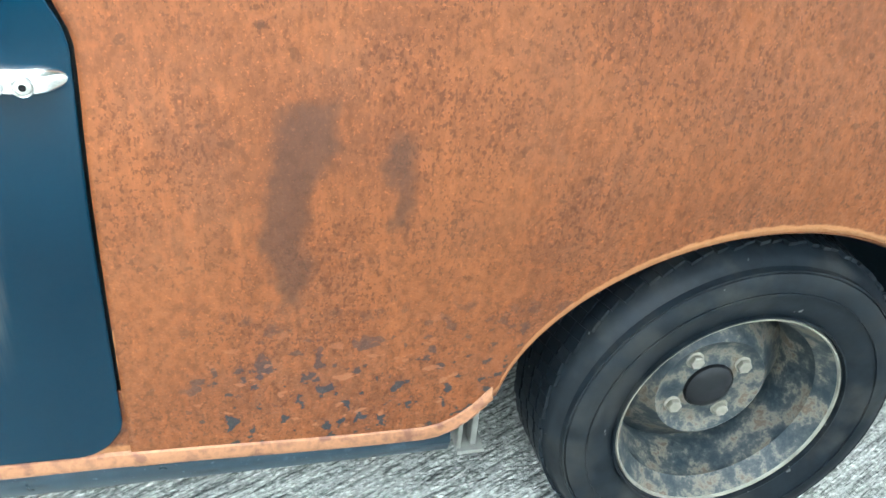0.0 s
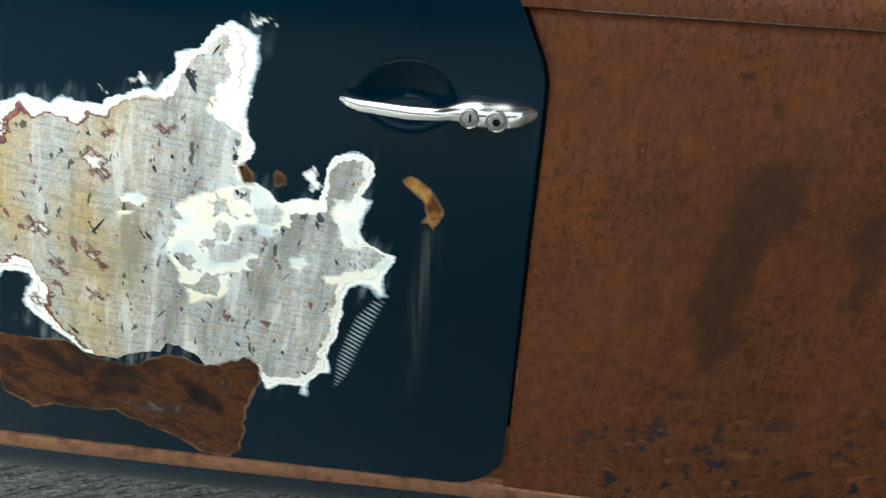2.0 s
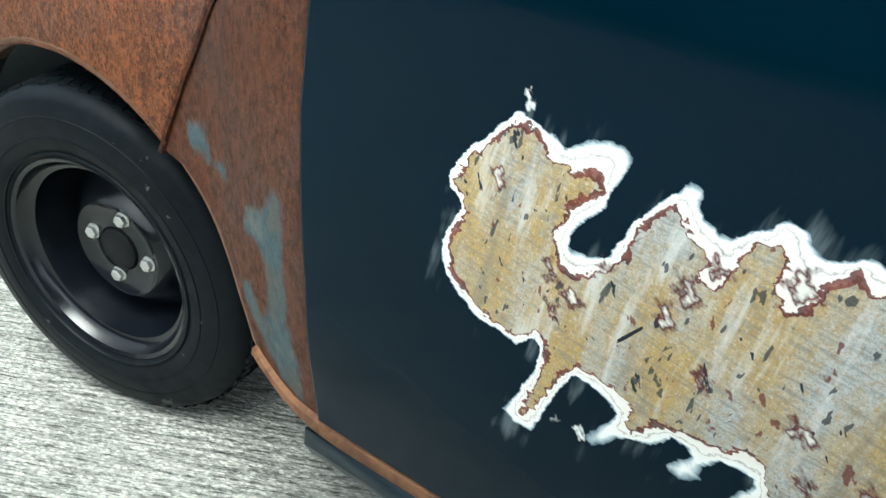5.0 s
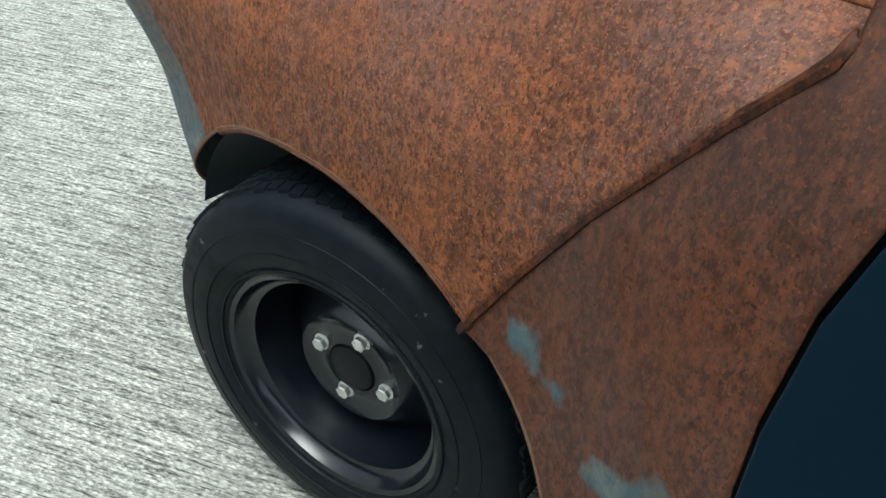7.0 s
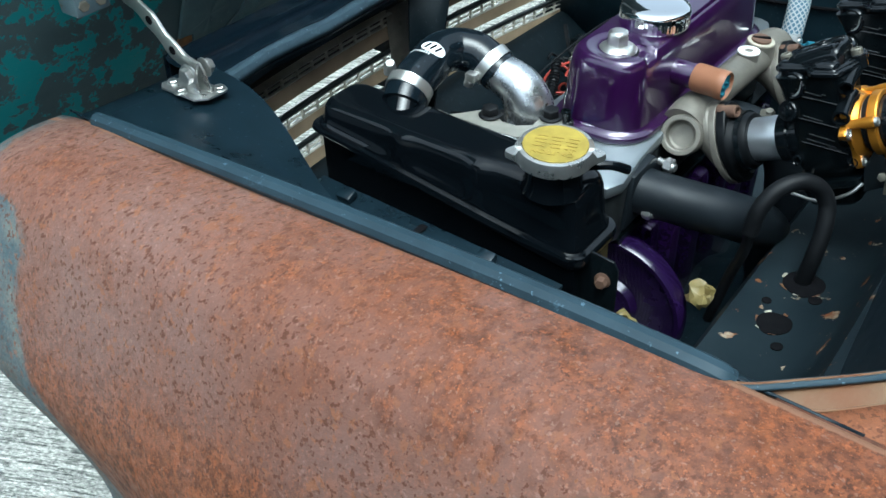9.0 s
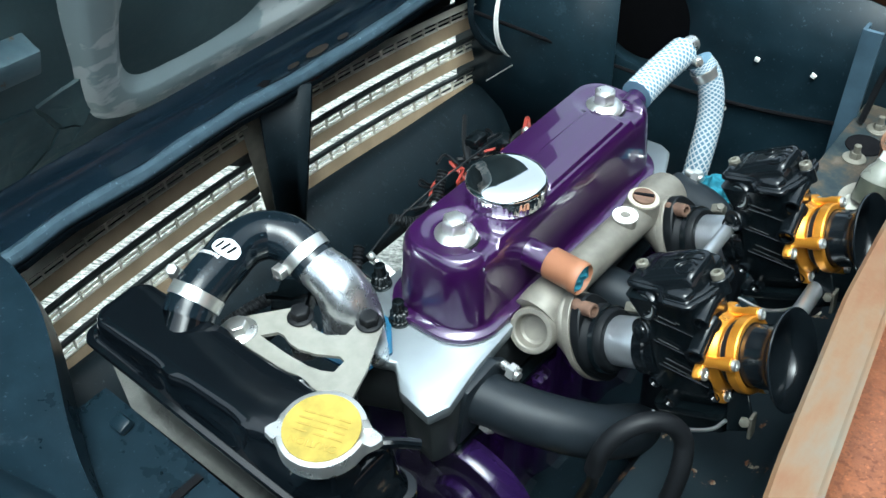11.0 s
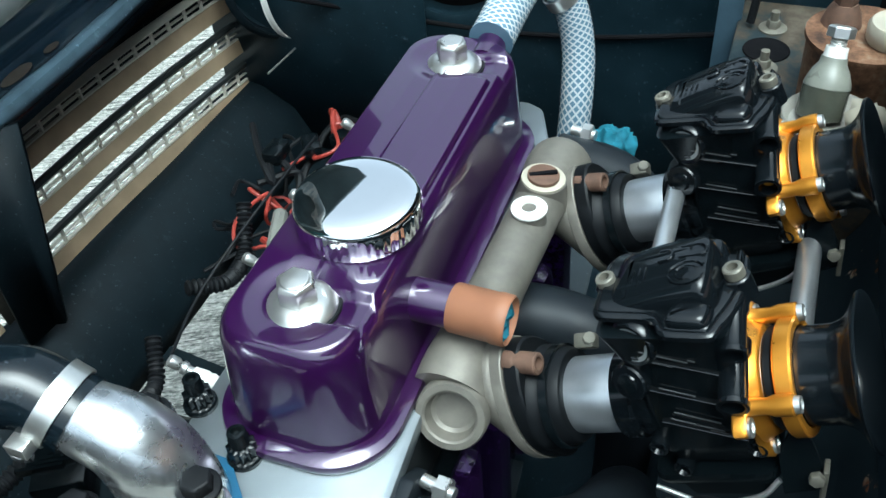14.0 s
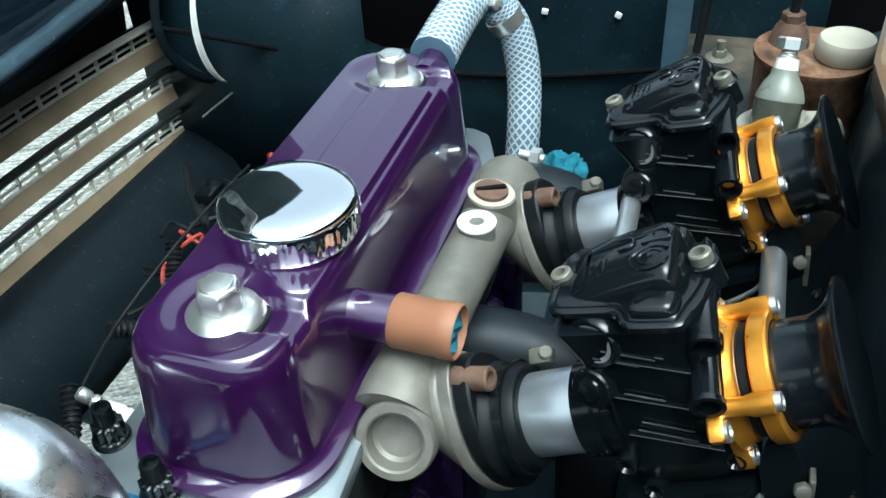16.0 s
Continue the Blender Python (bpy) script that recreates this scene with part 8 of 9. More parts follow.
# main casting: upright slab with a waist, flared at foot and lid
bm = bmesh.new()
rows = []
for z, hx, hy, cx in ((-0.050, 0.020, 0.018, 0.070), (-0.040, 0.026, 0.024, 0.070), (-0.024, 0.031, 0.0265, 0.070), (-0.004, 0.030, 0.0265, 0.072), (0.020, 0.0285, 0.0265, 0.074), (0.046, 0.0295, 0.0270, 0.075), (0.058, 0.0325, 0.0280, 0.075), (0.067, 0.0345, 0.0290, 0.075)):
    rows.append([(cx + x, y, z - 0.16 * x * step(0.03, 0.067, z)) for x, y in rounded(hx, hy, 0.007, 4)])
v = add_grid(bm, rows, close_v=True)
bm.faces.new(v[0])
bm.faces.new(v[-1])
body = tb_part("body", bm, M_SATIN, throttle, "black cast body")
# webs and mould lines on the near face
for x0, x1, z0 in ((0.052, 0.100, 0.044), (0.050, 0.098, 0.018), (0.050, 0.098, -0.010)):
    bm = bmesh.new()
    add_box(bm, ((x0 + x1) / 2, -0.0272, z0), (x1 - x0, 0.0022, 0.0016), Matrix.Rotation(radians(24), 3, "Y"))
    bevel(bm, 0.0004, 1)
    tb_part("web", bm, M_LID, body)
for k, (x, z, ln) in enumerate(((0.072, 0.052, 0.026), (0.069, 0.047, 0.013), (0.081, 0.0475, 0.004), (0.086, 0.0475, 0.004), (0.070, 0.024, 0.020), (0.074, 0.002, 0.026), (0.072, -0.004, 0.030), (0.084, -0.012, 0.014))):
    bm = bmesh.new()
    add_box(bm, (x, -0.0280, z), (ln, 0.0008, 0.0005), Matrix.Rotation(radians(26), 3, "Y"))
    tb_part("mould_line", bm, M_MARK, body)
# float bowl with its flange and drain
bm = bmesh.new()
rows = []
for z, hx, hy in ((-0.048, 0.036, 0.029), (-0.052, 0.037, 0.030), (-0.057, 0.036, 0.029), (-0.058, 0.030, 0.024), (-0.078, 0.026, 0.021), (-0.083, 0.020, 0.016)):
    rows.append([(0.066 + x, y, z) for x, y in rounded(hx, hy, 0.007, 4)])
v = add_grid(bm, rows, close_v=True)
bm.faces.new(v[0])
bm.faces.new(v[-1])
tb_part("float_bowl", bm, M_SATIN, throttle)
# vacuum port, brass-faced, and the hex boss below it
bm = bmesh.new()
add_lathe(bm, [(-0.016, 0.0150), (0.0, 0.0148), (0.004, 0.0140), (0.0052, 0.0128), (0.0048, 0.0108), (0.001, 0.0100)], (0.058, -0.0215, 0.0600), (-0.30, -0.92, 0.22), 36, False)
port = tb_part("port_stub", bm, M_LID, body)
bm = bmesh.new()
add_lathe(bm, [(0.0030, 0.0112), (0.0046, 0.0106), (0.0042, 0.0084), (-0.003, 0.0074), (-0.003, 0.0)], (0.058, -0.0215, 0.0600), (-0.30, -0.92, 0.22), 32, False)
tb_part("port_insert", bm, M_INSERT, port, "dull pale port insert")
bm = bmesh.new()
add_lathe(bm, [(-0.012, 0.0112), (0.004, 0.0112), (0.0052, 0.0102), (0.0052, 0.0065), (0.0062, 0.0060), (0.0062, 0.0)], (0.0475, -0.0255, 0.0345), (-0.25, -0.9, 0.30), 24, False)
boss_h = tb_part("port_stub", bm, M_LID, body)
bm = bmesh.new()
add_nut(bm, Vector((0.0475, -0.0255, 0.0345)) + Vector((-0.25, -0.9, 0.30)) * 0.0058, (-0.25, -0.9, 0.30), 0.0062, 0.0022)
tb_part("boss_screw", bm, M_SATIN, boss_h)
# two open tubes on the outer side
for (x, y, z), ln, r in (((0.1085, -0.002, 0.0585), 0.030, 0.0068), ((0.1015, -0.008, 0.034), 0.036, 0.0078)):
    bm = bmesh.new()
    d_ = Vector((0.05, -0.90, -0.20)).normalized()
    add_lathe(bm, [(-0.004, r * 1.25), (0.003, r * 1.2), (0.006, r), (ln - 0.004, r), (ln - 0.003, r * 1.12), (ln, r * 1.1), (ln, r * 0.78), (ln - 0.012, r * 0.7), (ln - 0.012, 0.0)], (x, y, z), d_, 24, False)
    tb_part("tube_stub", bm, M_LID, body)
# lid: flange with a stepped front edge, arched crown, side step and rear rib
LID = [(0.0405, -0.022), (0.0745, -0.022), (0.0775, -0.034), (0.1060, -0.034), (0.1090, -0.022), (0.1130, -0.014), (0.1165, 0.000), (0.1165, 0.030), (0.0480, 0.031), (0.0405, 0.022)]
lid_fall = lambda x, y: -0.20 * (x - 0.076) + 0.0045
bm = bmesh.new()
add_pad(bm, LID, [(0.001, 0.0655), (0.0, 0.0665), (0.0, 0.0695), (0.001, 0.0705), (0.0028, 0.0708), (0.0034, 0.0722), (0.0046, 0.0730)], lid_fall)
lid = tb_part("slide_cover", bm, M_LID, throttle, "gloss black moulded cover", 40)
bm = bmesh.new()
CROWN = [(0.0455, -0.0195), (0.1055, -0.0195), (0.1075, -0.008), (0.1065, 0.0225), (0.1020, 0.0265), (0.0520, 0.0265), (0.0465, 0.0205)]
crown = lambda x, y: 0.0015 - 0.0080 * ((0.104 - x) / 0.058) ** 2 - 0.0045 * max(0.0, (-0.004 - y) / 0.015) ** 1.5
add_pad(bm, CROWN, [(0.0, 0.0700), (0.0004, 0.0780), (0.0012, 0.0835), (0.0026, 0.0868), (0.0046, 0.0884), (0.008, 0.0892), (0.014, 0.0895)], crown)
tb_part("crown", bm, M_LID, lid, "", 50)
bm = bmesh.new()
STEP = [(0.0795, -0.0310), (0.1040, -0.0310), (0.1065, -0.018), (0.1060, -0.012), (0.0850, -0.012)]
add_pad(bm, STEP, [(0.0, 0.0665), (0.0006, 0.0735), (0.0016, 0.0768), (0.0036, 0.0782), (0.0062, 0.0786)], lid_fall)
tb_part("cover_step", bm, M_LID, lid, "", 50)
for x0, x1, zt in ((0.078, 0.107, 0.0800), (0.1085, 0.1150, 0.0735)):
    bm = bmesh.new()
    add_pad(bm, [(x0, 0.010), (x1, 0.010), (x1, 0.0335), (x0, 0.0335)], [(0.0, 0.064), (0.0005, zt - 0.003), (0.0016, zt - 0.0008), (0.003, zt)], lid_fall)
    tb_part("rear_rib", bm, M_LID, lid, "", 50)
# raised maker's mark as plain shapes
bm = bmesh.new()
crown_z = lambda x, y: 0.0893 + crown(x, y)


def on_crown(pts, r):
    add_tube(bm, [(x, y, crown_z(x, y) + 0.0001) for x, y in pts], r, 6, 5)


on_crown([(0.0945 + 0.0088 * math.cos(a) * 1.15, -0.0055 + 0.0072 * math.sin(a)) for a in spread(0.5, 5.9, 14)], 0.0008)
on_crown([(0.0945 + 0.0060 * math.cos(a), -0.0055 + 0.0042 * math.sin(a)) for a in spread(0.3, 4.6, 10)], 0.0007)
on_crown([(0.089, 0.0065), (0.102, 0.0065), (0.1035, 0.0105), (0.100, 0.0145), (0.089, 0.0145)], 0.0008)
on_crown([(0.0765, 0.0065), (0.083, 0.0070), (0.0845, 0.0105), (0.082, 0.0140), (0.0765, 0.0145)], 0.0008)
for x, y0, y1 in ((0.0665, -0.008, -0.004), (0.0665, -0.001, 0.005), (0.0700, -0.006, 0.0045), (0.0625, -0.005, -0.002), (0.0625, 0.001, 0.0045)):
    on_crown([(x, y0), (x, (y0 + y1) / 2), (x, y1)], 0.0006)
tb_part("raised_mark", bm, M_LID, lid)
for a, b, h in ((0.0445, 0.004, 0.0865), (0.1130, 0.007, 0.0785)):
    bm = bmesh.new()
    add_lathe(bm, [(-0.020, 0.0078), (-0.0065, 0.0074), (-0.0058, 0.0066)], (a, b, h), (0, 0, 1), 18)
    lug_t = tb_part("lug", bm, M_LID, lid)
    bm = bmesh.new()
    add_lathe(bm, [(-0.0085, 0.0056), (-0.0008, 0.0056), (0.0, 0.0049), (0.0, 0.0031), (-0.004, 0.0028), (-0.004, 0.0)], (a, b, h), (0, 0, 1), 20, False)
    tb_part("cap_screw", bm, M_NUT, lug_t, "grey steel socket screw")
# gold clamp: lobed plate and outer ring joined by arms
bm = bmesh.new()
rows = []


def gold_r(t):
    bump = lambda c, w: math.exp(-(((t - c + math.pi) % (2 * math.pi) - math.pi) / w) ** 2)
    return 0.0300 + 0.0140 * bump(0.70, 0.30) + 0.0150 * bump(4.12, 0.26) + 0.0120 * bump(5.0, 0.30) + 0.0125 * bump(2.45, 0.30) + 0.0190 * bump(2.95, 0.20)


for a, k in ((0.0985, 0.97), (0.0995, 1.0), (0.1050, 1.0), (0.1062, 0.975)):
    rows.append([(a, gold_r(t) * k * math.cos(t), gold_r(t) * k * math.sin(t)) for t in [2 * math.pi * i / 96 for i in range(96)]])
inner = lambda a: [(a, 0.0275 * math.cos(2 * math.pi * i / 96), 0.0275 * math.sin(2 * math.pi * i / 96)) for i in range(96)]
add_grid(bm, [inner(0.0985)] + rows + [inner(0.1062)], close_u=True, close_v=True)
gp = tb_part("clamp_plate", bm, M_GOLD, throttle, "gold anodised clamp plate")
bm = bmesh.new()
add_lathe(bm, [(0.1205, 0.0280), (0.1205, 0.0322), (0.1215, 0.0332), (0.1290, 0.0332), (0.1302, 0.0322), (0.1302, 0.0280)], (0, 0, 0), X, 56, False)
gr = tb_part("clamp_ring", bm, M_GOLD, throttle, "gold anodised ring")
for ang, rr in ((2.72, 0.0360), (0.85, 0.0345), (4.75, 0.0350)):
    bm = bmesh.new()
    p = Vector((0, rr * math.cos(ang), rr * math.sin(ang)))
    add_lathe(bm, [(0.1045, 0.0062), (0.1075, 0.0048), (0.1165, 0.0046), (0.1205, 0.0058), (0.1300, 0.0060), (0.1308, 0.0052)], p, X, 18)
    tb_part("arm", bm, M_GOLD, gr)
    bm = bmesh.new()
    add_lathe(bm, [(0.1302, 0.0050), (0.1338, 0.0046), (0.1342, 0.0026), (0.1320, 0.0022), (0.1320, 0.0)], p, X, 16, False)
    tb_part("clamp_screw", bm, M_ZINC, gr)
for ang, rr in ((4.12, 0.0375), (0.70, 0.0365), (2.95, 0.0420)):
    bm = bmesh.new()
    add_lathe(bm, [(0.1055, 0.0056), (0.1078, 0.0054), (0.1082, 0.0030), (0.1068, 0.0026), (0.1068, 0.0)], (0, rr * math.cos(ang), rr * math.sin(ang)), X, 16, False)
    tb_part("plate_screw", bm, M_ZINC, gp)
bm = bmesh.new()
add_lathe(bm, [(0.1055, 0.0350), (0.1085, 0.0322), (0.1120, 0.0306), (0.1130, 0.0290), (0.1130, 0.0268)], (0, 0, 0), X, 48, False)
tb_part("collar", bm, M_GOLD, gp)
# grey inner bore seen between plate and ring
bm = bmesh.new()
add_lathe(bm, [(0.096, 0.0268), (0.1255, 0.0268)], (0, 0, 0), X, 40, False)
tb_part("inner_bore", bm, M_SLEEVE, throttle, "dull grey machined bore")
bm = bmesh.new()
add_lathe(bm, [(0.1135, 0.0272), (0.1150, 0.0288), (0.1185, 0.0288), (0.1200, 0.0272)], (0, 0, 0), X, 40, False)
tb_part("seal_ring", bm, M_RUBBER, throttle)
# trumpet with a rolled lip
bm = bmesh.new()
add_lathe(bm, [(0.1200, 0.0272), (0.1465, 0.0272), (0.1478, 0.0276), (0.1520, 0.0292), (0.1555, 0.0322), (0.1585, 0.0362), (0.1605, 0.0402), (0.1617, 0.0428), (0.1632, 0.0434), (0.1640, 0.0426), (0.1632, 0.0408), (0.1600, 0.0350), (0.1560, 0.0304), (0.1500, 0.0268), (0.1430, 0.0250), (0.100, 0.0240)], (0, 0, 0), X, 64, False)
tb_part("trumpet", bm, M_ANOD, throttle, "black anodised intake trumpet", 50)
bm = bmesh.new()
add_lathe(bm, [(0.070, 0.0245), (0.071, 0.0)], (0, 0, 0), X, 24, False)
tb_part("butterfly", bm, M_SATIN, throttle)
# throttle linkage low on the outer side
bm = bmesh.new()
add_tube(bm, [(0.028, -0.030, -0.058), (0.058, -0.036, -0.066), (0.090, -0.036, -0.060), (0.104, -0.030, -0.052)], 0.0018, 8)
link = tb_part("linkage_wire", bm, M_ZINC, throttle, "thin bright throttle wire")
bm = bmesh.new()
add_prism(bm, [(-0.012, -0.014), (0.010, -0.014), (0.014, 0.000), (0.010, 0.022), (0.002, 0.026), (-0.010, 0.012)], (0.116, -0.026, -0.046), (1, 0, 0.2), (0, 0.5, 1), 0.0022)
bevel(bm, 0.0006, 1)
tb_part("lever", bm, M_SATIN, throttle, "black throttle lever")
bm = bmesh.new()
add_box(bm, (0.128, -0.030, -0.052), (0.003, 0.010, 0.026), Matrix.Rotation(radians(20), 3, "Y"))
add_nut(bm, (0.126, -0.034, -0.044), (0.2, -1, 0.2), 0.0046, 0.005)
bevel(bm, 0.0006, 1)
tb_part("bracket", bm, M_NUT, link, "small bright cable bracket")
for x, y, z in ((0.044, -0.027, -0.020), (0.098, -0.022, -0.030), (0.050, -0.024, -0.044)):
    bm = bmesh.new()
    add_lathe(bm, [(-0.004, 0.0062), (0.005, 0.0058), (0.0055, 0.0045), (0.003, 0.003), (0.003, 0.0)], (x, y, z), (-0.1, -1, 0.1), 16, False)
    tb_part("lower_boss", bm, M_LID, body)
copy_thing(throttle, pose(-2.11 - 0.001, 0.748 + 0.181, 0.768 + 0.001))
rail = thing("fuel_rail", "bare steel crossover pipe between the throttle bodies", "pipe", (-2.08, 0.84, 0.8))
bm = bmesh.new()
add_cyl(bm, (-2.088, 0.785, 0.803), (-2.090, 0.915, 0.806), 0.0066)
part("pipe", bm, M_SLEEVE, rail)
bm = bmesh.new()
add_lathe(bm, [(0.0, 0.0090), (0.022, 0.0095), (0.026, 0.0088)], (-2.090, 0.905, 0.806), (0, 1, 0), 20)
part("end_boot", bm, M_RUBBER, rail)
bm = bmesh.new()
add_cyl(bm, (-1.996, 0.785, 0.770), (-1.995, 0.915, 0.774), 0.0082)
single("link_rod", bm, M_SLEEVE, "bare steel link rod between throttle bodies", "rod")

# exhaust
exhaust = thing("exhaust_manifold", "thick dark-coated exhaust pipes below the intake", "exhaust", (-2.15, 0.8, 0.6))
EXC = plain("exhaust_coating", (0.0085, 0.0115, 0.0150), 0.45, 0.1, 0.3, 60, 0.08, spec=0.25)
for pts in ([(-2.205, 0.640, 0.716), (-2.15, 0.655, 0.71), (-2.10, 0.69, 0.69), (-2.085, 0.75, 0.64), (-2.09, 0.80, 0.55)],
            [(-2.205, 0.835, 0.716), (-2.15, 0.84, 0.712), (-2.11, 0.84, 0.69), (-2.095, 0.835, 0.62), (-2.095, 0.83, 0.5)],
            [(-2.205, 1.015, 0.722), (-2.15, 1.005, 0.72), (-2.11, 0.97, 0.70), (-2.095, 0.92, 0.64), (-2.09, 0.86, 0.54)]):
    bm = bmesh.new()
    add_tube(bm, pts, 0.0265, 24)
    part("pipe", bm, EXC, exhaust)
bm = bmesh.new()
add_prism(bm, [(0.600, 0.685), (0.675, 0.685), (0.680, 0.735), (0.66, 0.752), (0.615, 0.748)], (-2.207, 0, 0), (0, 1, 0), (0, 0, 1), 0.010)
bevel(bm, 0.002)
part("flange", bm, EXC, exhaust)
for p in ((-2.196, 0.628, 0.703), (-2.196, 0.668, 0.742), (-2.196, 1.035, 0.745)):
    bm = bmesh.new()
    add_cyl(bm, p, Vector(p) + Vector((0.022, -0.004, 0)), 0.0045)
    add_nut(bm, Vector(p) + Vector((0.010, -0.002, 0)), (1, -0.1, 0), 0.0085, 0.009)
    part("stud", bm, M_ZINC, exhaust, "bright stud with nut")

# ---- hoses, wiring and loose parts ----
vent = thing("breather_hose", "clear braided hose on the rocker cover's rear breather", "hose", (-2.25, 1.06, 0.75))
bm = bmesh.new()
add_tube(bm, [(-2.258, 1.005, 0.842), (-2.257, 1.05, 0.848), (-2.256, 1.105, 0.850)], 0.0185, 24, 10, uv=True)
part("upper_hose", bm, M_BRAID, vent)
bm = bmesh.new()
add_tube(bm, [(-2.236, 1.112, 0.842), (-2.222, 1.118, 0.82), (-2.212, 1.115, 0.78), (-2.208, 1.10, 0.73), (-2.21, 1.085, 0.66)], 0.0155, 24, 10, uv=True)
part("lower_hose", bm, M_BRAID, vent)
bm = bmesh.new()
add_tube(bm, [(-2.257, 1.09, 0.850), (-2.256, 1.13, 0.850)], 0.0105, 16, 1)
part("pipe_end", bm, M_ZINC, vent)
clamp((-2.228, 1.116, 0.828), (0.5, 0.2, -0.84), 0.0158, vent, (-0.5, -0.3, 0.6))

bm = bmesh.new()
add_tube(bm, [(-2.016, 0.664, 0.648), (-2.012, 0.668, 0.69), (-2.012, 0.680, 0.722), (-2.018, 0.690, 0.745), (-2.030, 0.685, 0.764), (-2.045, 0.670, 0.772), (-2.060, 0.652, 0.765), (-2.069, 0.638, 0.745), (-2.072, 0.634, 0.718)], 0.0088, 18)
heater_hose = single("heater_hose", bm, M_RUBBER, "bent black rubber hose through the cross member", "hose")
bm = bmesh.new()
add_tube(bm, [(-2.072, 0.634, 0.724), (-2.075, 0.640, 0.69), (-2.088, 0.650, 0.64), (-2.105, 0.66, 0.56)], 0.006, 12)
single("thin_hose", bm, M_RUBBER, "thin black rubber hose below the larger one", "hose")

random.seed(11)
loom = thing("wiring_loom", "tangle of red and black wires behind the grille", "wiring", (-2.46, 0.98, 0.6))
for k in range(18):
    bm = bmesh.new()
    p = Vector((-2.50 + random.uniform(-0.05, 0.05), 1.03 + random.uniform(-0.09, 0.09), 0.61 + random.uniform(-0.03, 0.025)))
    pts = [p]
    for _ in range(5):
        q = pts[-1] + Vector((random.uniform(-0.035, 0.035), random.uniform(-0.04, 0.045), random.uniform(-0.022, 0.022)))
        pts.append(Vector((q.x, q.y, min(q.z, 0.645))))
    add_tube(bm, pts, 0.0022 if k % 3 else 0.004, 7, 6)
    part("wire", bm, M_RED if k % 5 in (1, 3) else M_RUBBER, loom)
for k in range(4):
    bm = bmesh.new()
    add_box(bm, (-2.52 + 0.025 * k, 1.05 + 0.03 * (k % 3), 0.645 - 0.01 * k), (0.02, 0.03, 0.016), Matrix.Rotation(0.6 * k, 3, "Z"))
    bevel(bm, 0.003)
    part("connector", bm, M_SATIN, loom)
bm = bmesh.new()
add_tube(bm, [(-2.435, 0.83, 0.58), (-2.44, 0.87, 0.62), (-2.455, 0.92, 0.64), (-2.475, 0.97, 0.635)], 0.0075, 10)
single("grey_cable", bm, plain("grey_sleeve", (0.17, 0.17, 0.155), 0.5), "grey sleeved cable by the engine", "cable")
bm = bmesh.new()
add_tube(bm, [(-2.52, 0.80, 0.62), (-2.50, 0.76, 0.60), (-2.495, 0.70, 0.635), (-2.51, 0.64, 0.66), (-2.52, 0.58, 0.66)], 0.007, 12, rib=(0.005, 0.0012))
single("conduit", bm, M_RUBBER, "black corrugated conduit on the front panel", "conduit")
bm = bmesh.new()
add_tube(bm, [(-2.50, 0.95, 0.66), (-2.485, 0.91, 0.63), (-2.48, 0.87, 0.635), (-2.50, 0.84, 0.65)], 0.007, 12, rib=(0.005, 0.0012))
single("conduit", bm, M_RUBBER, "black corrugated conduit on the front panel", "conduit")
bm = bmesh.new()
add_tube(bm, [(-2.395, 0.700, 0.752), (-2.41, 0.76, 0.748), (-2.405, 0.83, 0.76), (-2.40, 0.90, 0.765), (-2.41, 0.96, 0.75)], 0.0013, 8)
single("ignition_lead", bm, M_RUBBER, "thin black lead along the plugs", "lead")
coil = thing("ignition_coil", "black ribbed ignition housing beside the head", "coil", (-2.425, 0.612, 0.713))
bm = bmesh.new()
add_box(bm, (-2.425, 0.612, 0.728), (0.035, 0.045, 0.03), Matrix.Rotation(radians(30), 3, "Z"))
bevel(bm, 0.002)
part("housing", bm, M_SATIN, coil)
for k in range(6):
    bm = bmesh.new()
    add_box(bm, (-2.425 - 0.006 + 0.004 * k, 0.600 + 0.006 * k, 0.744), (0.03, 0.0025, 0.006), Matrix.Rotation(radians(30), 3, "Z"))
    part("rib", bm, M_SATIN, coil)
bm = bmesh.new()
add_cyl(bm, (-2.41, 0.63, 0.735), (-2.375, 0.665, 0.742), 0.012)
bevel(bm, 0.002)
part("boot", bm, M_RUBBER, coil, "round rubber boot")
for a, b in (((-2.50, 0.60, 0.52), (-2.36, 0.72, 0.50)), ((-2.53, 0.78, 0.51), (-2.38, 0.80, 0.48)), ((-2.53, 0.98, 0.51), (-2.38, 0.98, 0.47))):
    bm = bmesh.new()
    add_tube(bm, [a, b], 0.012, 10, 1)
    single("engine_steady", bm, M_SATIN, "black tubular steady bar low in the bay", "bar", "steady bars")
# yellow tape on fittings
for k, (p, s) in enumerate((((-2.148, 0.520, 0.635), 0.0095), ((-2.107, 0.626, 0.621), 0.0115))):
    bm = bmesh.new()
    add_lathe(bm, [(-0.016, s * 0.7), (-0.008, s * 1.05), (0.0, s), (0.006, s * 1.15), (0.010, s * 1.0), (0.011, s * 0.6), (0.006, s * 0.4)], p, (0.3, -0.4, 0.8), 18)
    for q in bm.verts:
        w = q.co * 110
        q.co += Vector((noise.noise(w), noise.noise(w + Vector((5, 0, 0))), noise.noise(w + Vector((0, 9, 0))))) * s * 0.75
    single("taped_fitting", bm, M_TAPE, "fitting wrapped in yellow masking tape", "fitting", "taped fittings", sharp=30)
bm = bmesh.new()
add_tube(bm, [(-2.16, 0.43, 0.60), (-2.12, 0.47, 0.63), (-2.10, 0.50, 0.60)], 0.02, 14)
single("lower_hose", bm, M_RUBBER, "dusty black rubber hose below the radiator", "hose")
bm = bmesh.new()
random.seed(3)
